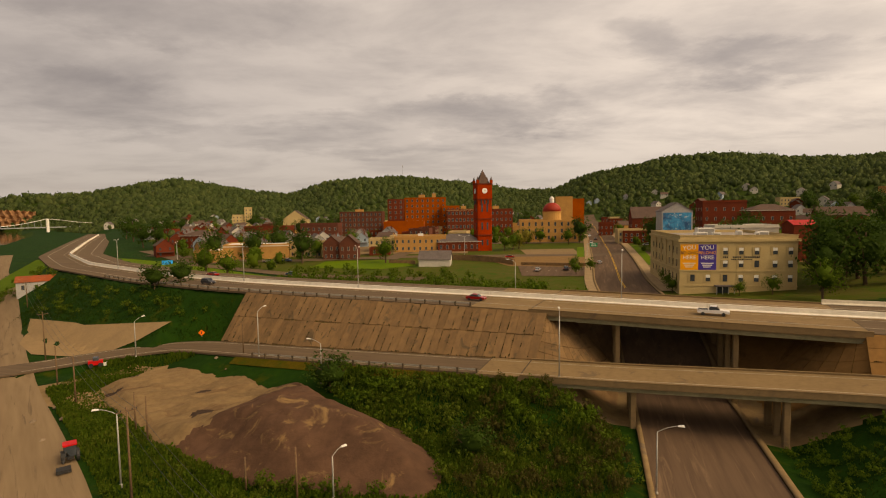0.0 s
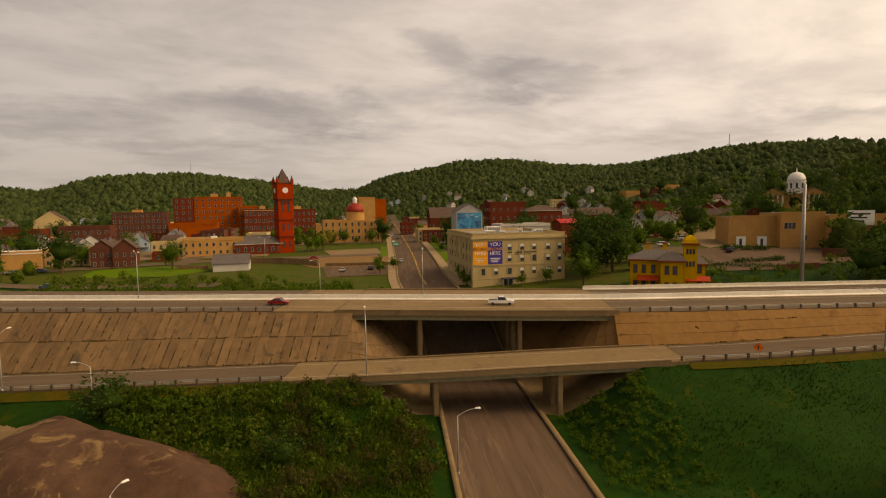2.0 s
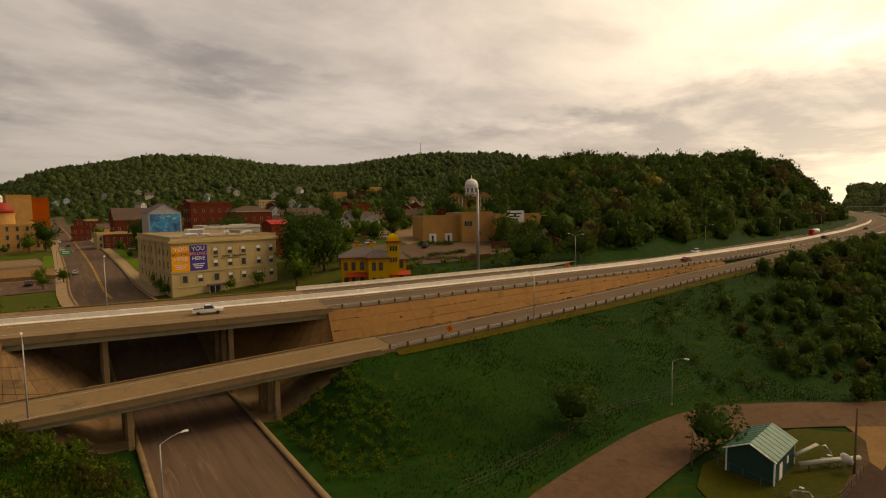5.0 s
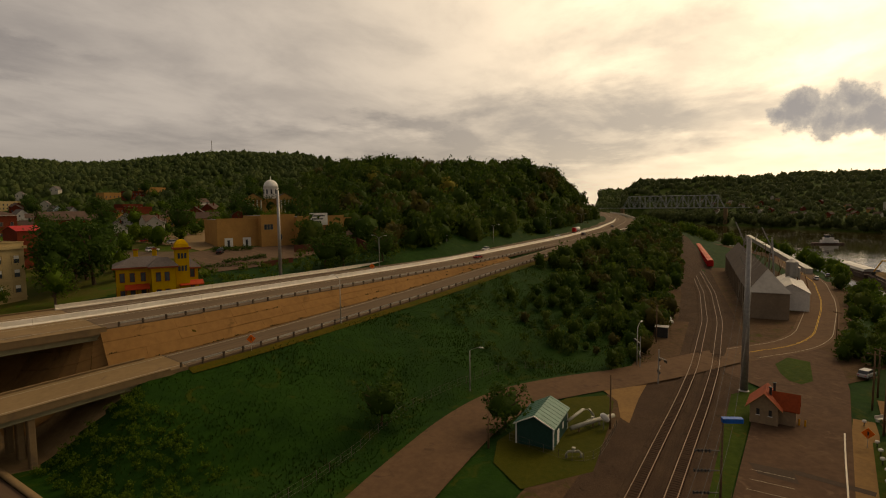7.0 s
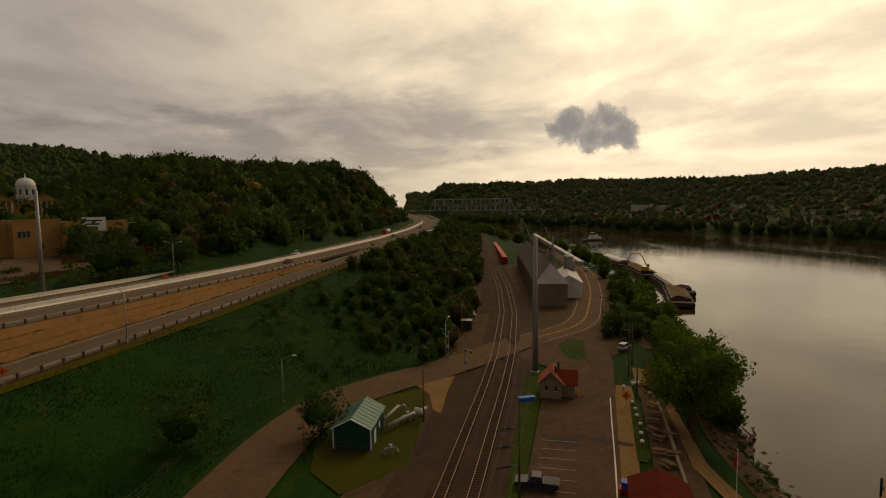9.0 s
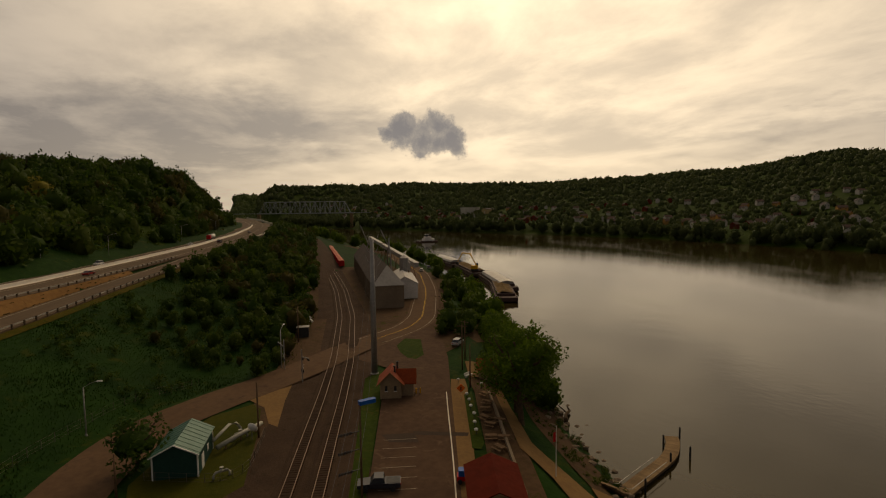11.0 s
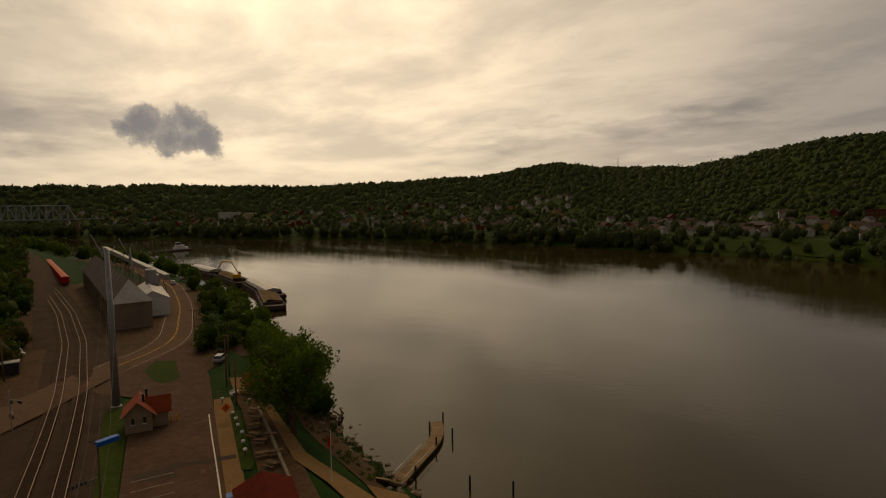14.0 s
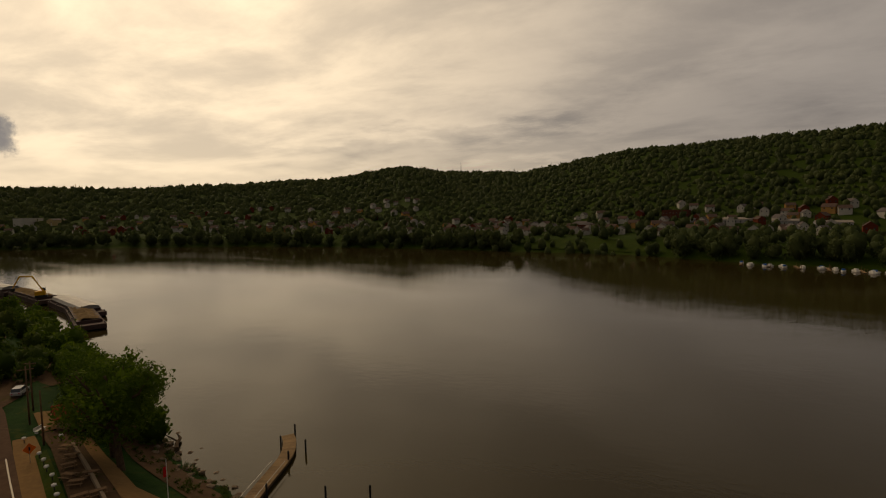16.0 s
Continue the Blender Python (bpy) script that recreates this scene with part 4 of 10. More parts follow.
BUSH_KINDS = [crown_arrays(np.random.default_rng(40 + s), 170, 0.115, 14, 5, 3, 0.30, 0.8) for s in range(6)]


def far_woods():
    rid = np.array(RIDGE)
    pts = []
    for az in np.arange(-43, 204, 0.58):
        el, dist, rise = (np.interp(az, rid[:, 0], rid[:, i]) for i in (1, 2, 3))
        if 61 < az < 87.6:
            continue
        r = max(rise * 0.97, 330)
        end = dist * 1.03
        while r < end:
            f = (r - rise) / (dist - rise)
            a = az + RNG.uniform(-0.34, 0.34)
            keep = 0.97
            if -20 < az < 45 and f < 0.32:
                keep = 0.22 + 1.6 * f
            if 92 < az and f < 0.30:
                keep = 0.30 + 2.0 * f
            if RNG.random() < keep:
                pts.append((a, r * RNG.uniform(0.985, 1.015)))
            r += max(9.0, r * 0.0175)
    pts = np.array(pts)
    x, y = pts[:, 1] * np.sin(np.radians(pts[:, 0])), pts[:, 1] * np.cos(np.radians(pts[:, 0]))
    z = ground_z(x, y)
    ss = np.abs(along(STREET, x, y)[0])
    m = (z > -6) & (ss > 14)
    for px, py in placed:
        m &= (x - px) ** 2 + (y - py) ** 2 > 6.5**2
        # open ground on the side of the house that faces the valley
        d = math.hypot(px, py)
        m &= (x - px * (1 - 11 / d)) ** 2 + (y - py * (1 - 11 / d)) ** 2 > 6**2
    for side, mat, lab in ((pts[:, 0] < 90, LEAF_WOODS_HAZED, "dense spring-green woods covering the hills"), (pts[:, 0] >= 90, LEAF_RIVER_HAZED, "dense dark green woods on the hills across the river")):
        k = m & side
        woods("hill_woods", x[k], y[k], np.maximum(4.4, pts[k, 1] * 0.0064) * RNG.uniform(0.6, 1.4, k.sum()), FAR_KINDS, mat, lab, sink=1.15, zs=z[k])



def scatter(n, x0, y0, x1, y1, test, gap):
    """Points of a stretch of the plan that pass the test, no nearer to each other than gap."""
    out = []
    for _ in range(n * 4):
        x, y = RNG.uniform(x0, x1), RNG.uniform(y0, y1)
        if all((x - a) ** 2 + (y - b) ** 2 > gap * gap for a, b in out[-400:]) and test(x, y):
            out.append((x, y))
            if len(out) >= n:
                break
    return np.array(out)


def side_of(line, x, y):
    return float(along(line, np.array([x]), np.array([y]))[0][0])


def near_hill(x, y):
    a, r = math.degrees(math.atan2(x, y)), math.hypot(x, y)
    return 57 < a < 88 and r < 600 and side_of(HIGHWAY, x, y) > 28 - 9 * min(1, max(0, (a - 64) / 4)) and r > (225 if a < 63 else 100)


p = scatter(900, 150, 20, 620, 330, near_hill, 7.2)
lot = RNG.random(len(p))
for m, mat, lab in ((lot < 0.62, LEAF_BANK, "dark green woods on the hillside above the highway"), ((lot >= 0.62) & (lot < 0.90), LEAF_DARK, "mid green trees in the hillside woods"), (lot >= 0.90, LEAF_BROWN, "brownish young trees in the hillside woods")):
    woods("hillside_woods", p[m, 0], p[m, 1], RNG.uniform(3.6, 9.2, m.sum()), MID_KINDS, mat, lab, sink=0.6)


def rail_bank(x, y):
    rs = side_of(RAMP, x, y)
    return -60 < rs < -9 - 10 * (x < 200) and y > -18 - (x - 130) * 0.09 + 5 and x > 142 + (y - 25) * 0.9


p = scatter(430, 118, -45, 520, 50, rail_bank, 3.6)
inner = smooth(p[:, 0] - 150 - (p[:, 1] - 25) * 0.9, -8, 55)
size = RNG.uniform(1.1, 2.6, len(p)) + inner * RNG.uniform(0.2, 2.9, len(p))
lot = RNG.random(len(p))
for m, mat, lab in ((lot < 0.7, LEAF_BANK, "dense green trees on the bank beside the railway"), ((lot >= 0.7) & (lot < 0.88), LEAF_DARK, "mid green trees on the bank beside the railway"), (lot >= 0.88, LEAF_BROWN, "brownish shrubs on the bank beside the railway")):
    woods("bank_trees", p[m, 0], p[m, 1], size[m], MID_KINDS, mat, lab)
p = scatter(170, 96, -10, 260, 62, lambda x, y: -45 < side_of(RAMP, x, y) < -9 and side_of(ROAD2, x, y) > 8 and x > 112 + (y - 25) * 0.8, 2.4)
woods("shrubs", p[:, 0], p[:, 1], RNG.uniform(0.5, 1.9, len(p)), BUSH_KINDS, LEAF_BANK, "dark low shrubs on the grassy bank")


def shore_trees(x, y):
    d = side_of(NEAR_SHORE, x, y)
    return 1 < d < 14 and x > 100


p = scatter(95, 100, -125, 260, -48, shore_trees, 4.2)
woods("shore_trees", p[:, 0], p[:, 1], RNG.uniform(3.0, 5.2, len(p)), MID_KINDS, LEAF, "green trees along the river bank")
p = scatter(60, 330, -125, 760, -20, lambda x, y: 1 < side_of(NEAR_SHORE, x, y) < 22, 8)
woods("shore_trees", p[:, 0], p[:, 1], RNG.uniform(4.0, 7.0, len(p)), MID_KINDS, LEAF, "green trees on the spit beside the river")
fs = sampled(FAR_SHORE, 5.5, 3000)
fs = fs[(fs[:, 0] > -320)]
x = fs[:, 0] + RNG.uniform(-6, 6, len(fs)) + fs[:, 4] * RNG.uniform(3, 22, len(fs))
y = fs[:, 1] - fs[:, 3] * RNG.uniform(3, 24, len(fs))
keep = (RNG.random(len(x)) < 0.85) & ~((x > 60) & (x < 215))
woods("far_bank_trees", x[keep], y[keep], RNG.uniform(5.0, 10.5, keep.sum()), MID_KINDS, LEAF_RIVER_HAZED, "dark trees lining the far river bank", stretch=1.25)
# flats across the river: scattered trees between the houses
rr, aa = RNG.uniform(0, 1, 1000), RNG.uniform(94, 200, 1000)
x = np.interp(aa, [94, 115, 136, 157, 168, 200], [1330, 930, 680, 545, 505, 470])
r = x + rr**1.3 * 330
x, y = r * np.sin(np.radians(aa)), r * np.cos(np.radians(aa))
woods("far_town_trees", x, y, RNG.uniform(3.2, 6.5, len(x)), FAR_KINDS, LEAF_RIVER_HAZED, "trees among the houses across the river")
# shrubs on the ramp's bank and beside the street
HEAP = [(-22, 99.5), (-12.7, 90.4), (-4.4, 81.1), (-1.1, 70), (-4, 65.5), (-14.6, 66.8), (-27.5, 70), (-38.4, 76.1), (-45.8, 82), (-54.5, 89), (-68, 102), (-75, 110), (-71, 122), (-58, 124), (-44, 118), (-31, 110)]
STORE_YARD = [(136, 122), (148, 116), (176, 112), (206, 112), (214, 122), (170, 146), (150, 152)]
LOT = [(-140, 174.5), (-107.7, 154), (-75, 141), (-82.6, 138), (-100.7, 136.5), (-112, 139), (-125, 151)]


def ring_depth(ring, x, y):
    """How far points lie inside a plan ring; negative outside."""
    best, wind = np.full(np.shape(x), 1e9), np.zeros(np.shape(x), bool)
    for (ax, ay), (bx, by) in zip(ring, ring[1:] + ring[:1]):
        n2 = (bx - ax) ** 2 + (by - ay) ** 2
        u = np.clip(((x - ax) * (bx - ax) + (y - ay) * (by - ay)) / n2, 0, 1)
        best = np.minimum(best, np.hypot(x - ax - u * (bx - ax), y - ay - u * (by - ay)))
        cross = ((ay > y) != (by > y)) & (x < (bx - ax) * (y - ay) / (by - ay + 1e-12) + ax)
        wind = wind ^ cross
    return np.where(wind, best, -best)


def off_heap(x, y, grow=1.0):
    """True outside the earth heap's foot."""
    return ring_depth(HEAP, np.asarray(x, float), np.asarray(y, float)) < 0.3


p = scatter(300, -26, 58, 27, 112, lambda x, y: side_of(RAMP, x, y) < -6.5 and side_of(STREET, x, y) > 11 and off_heap(x, y, 1.0) and y > 66, 1.6)
dry = (p[:, 0] > 0) & (RNG.random(len(p)) < 0.55)
woods("shrubs", p[~dry, 0], p[~dry, 1], RNG.uniform(0.6, 2.0, (~dry).sum()), BUSH_KINDS, WEEDS, "dense green shrubs below the ramp")
woods("dry_brush", p[dry, 0], p[dry, 1], RNG.uniform(0.7, 1.7, dry.sum()), BUSH_KINDS, LEAF_BROWN, "brownish half-bare brush below the ramp", stretch=1.5)
p = scatter(46, -24, 78, 26, 112, lambda x, y: -16 < side_of(RAMP, x, y) < -7.5 and side_of(STREET, x, y) > 12 and off_heap(x, y), 2.6)
woods("shrubs", p[:, 0], p[:, 1], RNG.uniform(1.2, 2.4, len(p)), BUSH_KINDS, LEAF, "large leafy green shrubs along the foot of the ramp")
p = scatter(170, 44, 52, 70, 86, lambda x, y: side_of(RAMP, x, y) < -6 and -26 < side_of(STREET, x, y) < -11.5, 1.3)
woods("ivy_shrubs", p[:, 0], p[:, 1], RNG.uniform(0.6, 1.2, len(p)), BUSH_KINDS, LEAF, "leafy green creeper shrubs beside the bridge")
p = scatter(190, -190, 112, -60, 230, lambda x, y: -31 < side_of(HIGHWAY, x, y) < -16 and side_of(RAMP, x, y) > 7 and ring_depth(LOT, x, y) < -1.5 and HW_S(x, y) < HB0 - 86, 2.2)
woods("shrubs", p[:, 0], p[:, 1], RNG.uniform(0.6, 2.2, len(p)), BUSH_KINDS, WEEDS, "low green shrubs on the grassy highway bank")
p = scatter(420, -60, 120, 55, 230, lambda x, y: 18 < side_of(HIGHWAY, x, y) < 33 + 8 * (x > -10) and side_of(STREET, x, y) > 13, 1.9)
woods("shrubs", p[:, 0], p[:, 1], RNG.uniform(1.2, 3.2, len(p)), BUSH_KINDS, LEAF, "green shrubs along the town side of the highway")

p = scatter(420, 108, 36, 400, 150, lambda x, y: 17.5 < side_of(HIGHWAY, x, y) < 40 and ring_depth(STORE_YARD, x, y) < -1, 2.3)
woods("shrubs", p[:, 0], p[:, 1], RNG.uniform(0.7, 2.4, len(p)), BUSH_KINDS, WEEDS, "mixed green shrubs on the rise above the highway")
p = scatter(85, 112, -110, 262, -44, lambda x, y: 10 < side_of(NEAR_SHORE, x, y) < 34 and side_of(ROAD2, x, y) < -8 and not (100 < x < 136 and side_of(NEAR_SHORE, x, y) > 14), 3.6)
woods("shore_trees", p[:, 0], p[:, 1], RNG.uniform(2.0, 4.4, len(p)), MID_KINDS, LEAF_BANK, "green trees between the works road and the river")
p = scatter(170, 52, -66, 122, -36, lambda x, y: 0.6 < side_of(NEAR_SHORE, x, y) < 8.5 and x > 66, 1.2)
woods("weeds", p[:, 0], p[:, 1], RNG.uniform(0.35, 0.95, len(p)), BUSH_KINDS, LEAF_BANK, "weeds among the rocks of the river bank")

# ---- river side: railway, side road, parking, park ----
ROADWAY = surface("brown_asphalt", (0.108, 0.075, 0.053), (0.082, 0.057, 0.041), 0.9, 0.14, 0.9, 0.1, third=(0.066, 0.047, 0.035))
RIVERLAWN = surface("worn_lawn", (0.036, 0.049, 0.005), (0.024, 0.035, 0.004), 1.0, 0.12, 0.9, 0.3, third=(0.050, 0.046, 0.011))
OILED = surface("oiled_dark_ballast", (0.058, 0.042, 0.032), (0.036, 0.026, 0.020), 6.0, 0.3, 0.95, 0.4)
LOTWAY = surface("old_dark_asphalt", (0.084, 0.058, 0.042), (0.060, 0.041, 0.031), 0.8, 0.12, 0.9, 0.1, third=(0.100, 0.071, 0.052))
TRACK = [(-120, 44), (-20, 20), (20, 10.5), (64.9, -1.0), (85.5, -5.9), (104.5, -10.5), (128.5, -15.8), (178.8, -24.5), (234, -30.7), (295, -34.7), (376, -38.7), (497, -42), (650, -38), (800, -20)]
TAN = surface("tan_paving", (0.19, 0.130, 0.078), (0.145, 0.10, 0.062), 1.6, 0.3, 0.9, 0.1)
BROWNDIRT = surface("brown_dirt", (0.084, 0.058, 0.040), (0.056, 0.040, 0.028), 0.9, 0.12, 0.95, 0.4, third=(0.044, 0.046, 0.017))
PATCHES = surface("fresh_asphalt_patch", (0.058, 0.044, 0.035), (0.046, 0.036, 0.029), 2.0, 0.3, 0.85, 0.05)

rows = sampled(TRACK, 5.0)
v, q = draped(rows, 7.5, -10.5, 0.09, 4)
tagged(new("rail_bed", quick_mesh("rail_bed", v, q, GRAVEL)), "grey-brown stone ballast of the railway", "ballast", "", "structure")
v, q = draped(sampled(TRACK, 5.0, 120, 560), 12.5, 7.0, 0.06, 4)
tagged(new("dirt_strip", quick_mesh("dirt_strip", v, q, BROWNDIRT)), "bare brown dirt beside the railway", "dirt", "", "structure")


def railway(off, label):
    top = thing("railway_track", Matrix.Identity(4), label, "railway track", "railway tracks")
    rw = sampled(TRACK, 2.5, 60, 760)
    rw[:, 2] = 0.12
    bed = profile_run(rw, [(off - 2.0, 0.0), (off - 1.45, 0.22), (off + 1.45, 0.22), (off + 2.0, 0.0)])
    part("ballast", bed, GRAVEL, top)
    part("oiled_strip", profile_run(rw, [(off - 0.68, 0.20), (off - 0.66, 0.30), (off + 0.66, 0.30), (off + 0.68, 0.20)]), OILED, top, "dark oily strip between the rails")
    for s in (-0.72, 0.72):
        rail = bar_run(rw, off + s - 0.07, off + s + 0.07, 0.24, 0.26)
        web = bar_run(rw, off + s - 0.04, off + s + 0.04, 0.26, 0.42)
        rail.add(web.v, web.f)
        part("rail", rail, RAIL_SIDE, top)
        part("rail_head", bar_run(rw, off + s - 0.05, off + s + 0.05, 0.42, 0.46), RAIL_TOP, top, "worn bright rail head")
    sleepers = sampled(TRACK, 0.65, 176, 268)
    me = Shape().box(-0.11, -0.95, -0.1, 0.11, 0.95, 0.1, bevel=0.02).mesh("sleeper", TIE)
    for x, y, _, dx, dy, _ in sleepers:
        part("sleeper", me, WOODPOLE, top, m=pose(x - dy * off, y + dx * off, 0.36, 0, 0, math.degrees(math.atan2(dy, dx))))


TIE = surface("creosoted_sleeper", (0.050, 0.034, 0.025), (0.034, 0.024, 0.018), 3.0, 0.4, 0.9, 0.2, vary=0.25)
RAIL_SIDE = surface("rail_rust", (0.16, 0.085, 0.055), (0.11, 0.06, 0.04), 3.0, 0.3, 0.8, 0.05, 0.2)
RAIL_TOP = surface("rail_polish", (0.22, 0.165, 0.125), (0.155, 0.118, 0.090), 2.0, 0.3, 0.45, 0.0, 0.5)
railway(0.0, "rusty main line track with bright rail heads")
railway(-4.15, "second rusty track on the riverside")

v, q = draped(sampled(ROAD2, 2.5), 5.3, -5.3, 0.13, 4)
tagged(new("side_road", quick_mesh("side_road", v, q, ROADWAY)), "curving worn asphalt road over the level crossing", "road", "", "structure")
r2 = sampled(ROAD2, 3.0, 175, 420)
for a, b, mt, lab in ((4.2, 4.35, LINE, "white edge line of the bend"), (-4.35, -4.2, LINE, "white edge line of the bend"), (0.05, 0.17, YELLOWLINE, "yellow centre line"), (-0.25, -0.13, YELLOWLINE, "yellow centre line")):
    v, q = draped(r2, b, a, 0.15, 1)
    tagged(new("road_marking", quick_mesh("road_marking", v, q, mt)), lab, "road marking", "", "structure")

patch("dirt_yard", [(118, -3), (150, -8), (178, -15), (178, -20), (128, -12), (116, -7)], BROWNDIRT, 0.10, "brown dirt beside the crossing", "dirt")
patch("yard_ground", [(150, -31), (182, -34), (330, -46), (330, -78), (268, -74), (216, -61), (190, -53), (170, -46), (158, -40)], BROWNDIRT, 0.10, "dusty brown works yard", "dirt", step=4)
patch("parking_lot", [(30, -4), (67, -12.2), (97, -20.6), (104, -22), (118, -26.5), (131, -19), (148, -33), (160, -44), (150, -48.5), (135, -46), (121, -42.5), (99.5, -35.5), (64, -24), (30, -14)], LOTWAY, 0.12, "worn dark asphalt car park", "car park")
patch("asphalt_patch", [(79.5, -18), (82.7, -17.4), (81.5, -22.6), (77.8, -22.4)], PATCHES, 0.15, "square dark asphalt repair patch", "patch")
patch("asphalt_patch", [(80.7, -22.6), (82.2, -22.6), (78.5, -31), (77.3, -30.4)], PATCHES, 0.15, "long dark asphalt repair strip", "patch")
patch("lawn", [(40, -2.8), (66, -9.5), (112, -20.3), (117, -25.5), (105, -22.2), (97, -20.4), (67, -12.0), (40, -5.6)], RIVERLAWN, 0.11, "strip of green lawn between railway and car park", "lawn")
patch("lawn", [(136, -33.3), (142.6, -37.4), (140, -41.2), (125, -37.5), (122, -34.6), (124, -33), (129, -32.6)], RIVERLAWN, 0.16, "green traffic island lawn", "lawn")
patch("walkway", [(50, -19.5), (64, -24), (99.5, -35.5), (105, -37.5), (104, -40.3), (98, -38.6), (64, -26.4), (50, -22)], TAN, 0.13, "tan paved footway beside the car park", "footway")
patch("lawn", [(73, -29.4), (95, -36.6), (96, -38.6), (74, -31.8), (72.3, -30.6)], RIVERLAWN, 0.16, "narrow lawn with small lamps", "lawn")
patch("terrace", [(50, -23), (72, -31.3), (96, -39.2), (104, -41), (103, -45.5), (88, -43), (70, -37), (50, -31)], BROWNDIRT, 0.12, "brown gravel picnic terrace", "terrace")
patch("promenade", [(48, -35.2), (62, -36.9), (70.5, -36.2), (86, -41.0), (100, -45.0), (100, -47.0), (86, -43.6), (74.5, -40.4), (65.6, -41.4), (48, -43)], TAN, 0.20, "tan concrete river promenade", "promenade")
patch("shelter_pad", [(104.5, -41.5), (116, -45), (114, -51), (102.5, -47.5)], TAN, 0.16, "tan concrete pad by the shelter", "pad")
patch("lawn", [(90, 1.6), (101.5, 1.0), (104.6, 2.4), (101, 9.4), (93, 14), (86, 15.5), (79, 18), (72, 17), (66, 12), (73.5, 3.3)], surface("dry_lawn", (0.048, 0.046, 0.008), (0.033, 0.037, 0.006), 1.0, 0.09, 0.9, 0.3), 0.10, "yellowish lawn around the green shed", "lawn")
patch("apron", [(102, 0.4), (107, 3.0), (113.4, -5.2), (104.4, -3.4), (92.0, -1.6), (94, -0.2)], TAN, 0.12, "tan dirt drive beside the railway", "drive")
# the road where it crosses the tracks, packed up to the rail heads
rw = sampled(ROAD2, 1.5, 134, 176)
up = 0.13 + 0.33 * (smooth(rw[:, 5], 134, 144) * (1 - smooth(rw[:, 5], 164, 176)))
v, q = draped(rw, 5.2, -5.2, up[:, None], 4)
tagged(new("level_crossing", quick_mesh("level_crossing", v, q, ROADWAY)), "dusty asphalt level crossing packed between the rails", "level crossing", "", "structure")
# bare earth between the works road and the river trees
v, q = draped(sampled(ROAD2, 3.0, 168, 330), -4.8, -24, 0.07, 4)
tagged(new("dirt_strip", quick_mesh("dirt_strip", v, q, BROWNDIRT)), "bare trodden earth beside the works road", "dirt", "", "structure")
v, q = draped(sampled(NEAR_SHORE, 3.0), 9.5, 0.0, 0.09, 3)
m = (v[q[:, 0], 0] > 62) & (v[q[:, 0], 0] < 240) & (v[q[:, 0], 1] < -35)
tagged(new("river_bank", quick_mesh("river_bank", v, q[m], BROWNDIRT)), "bare brown earth bank of the river", "bank", "", "structure")
# white kerb stripe of the car park
v, q = draped(sampled([(45, -17), (64, -23.3), (76.2, -27.2), (88.7, -31.0), (99.5, -34.5)], 2.0), 0.10, -0.10, 0.17, 1)
tagged(new("road_marking", quick_mesh("road_marking", v, q, PALE)), "thick white painted kerb line", "road marking", "", "structure")
for i in range(6):
    a = Vector((66 + i * 2.9, -13.2 - i * 0.82, 0))
    b = a + Vector((-1.2, -5.0, 0))
    d = (b - a).normalized().cross(Vector((0, 0, 1))) * 0.04
    me = mesh_of("road_marking", [tuple(p + Vector((0, 0, 0.16))) for p in (a - d, b - d, b + d, a + d)], [(0, 1, 2, 3)], LINE)
    tagged(new("road_marking", me), "faded parking bay line", "road marking", "parking lines", "structure")

# ---- poles and lamps ----
GREYPOLE = surface("grey_lamp_pole", (0.40, 0.39, 0.36), (0.30, 0.29, 0.27), 2.0, 0.3, 0.5, 0.02, 0.3)
WHITE = surface("white_paint", (0.74, 0.72, 0.68), (0.60, 0.58, 0.54), 1.5, 0.3, 0.6, 0.03)
BLACK = surface("black_paint", (0.035, 0.033, 0.03), (0.02, 0.02, 0.02), 2.0, 0.3, 0.6, 0.03)
BLUE = surface("blue_sheet", (0.03, 0.10, 0.32), (0.02, 0.07, 0.22), 2.0, 0.4, 0.5, 0.02)
ORANGE = surface("orange_sign", (0.75, 0.24, 0.02), (0.55, 0.17, 0.02), 2.0, 0.4, 0.6, 0.0)
REDP = surface("red_paint", (0.42, 0.035, 0.02), (0.30, 0.025, 0.015), 2.0, 0.4, 0.5, 0.02)
YELLOWP = surface("yellow_paint", (0.62, 0.38, 0.03), (0.46, 0.28, 0.03), 2.0, 0.4, 0.6, 0.02)
GREENSIGN = surface("green_sign", (0.015, 0.20, 0.11), (0.01, 0.15, 0.08), 2.0, 0.4, 0.5, 0.0)


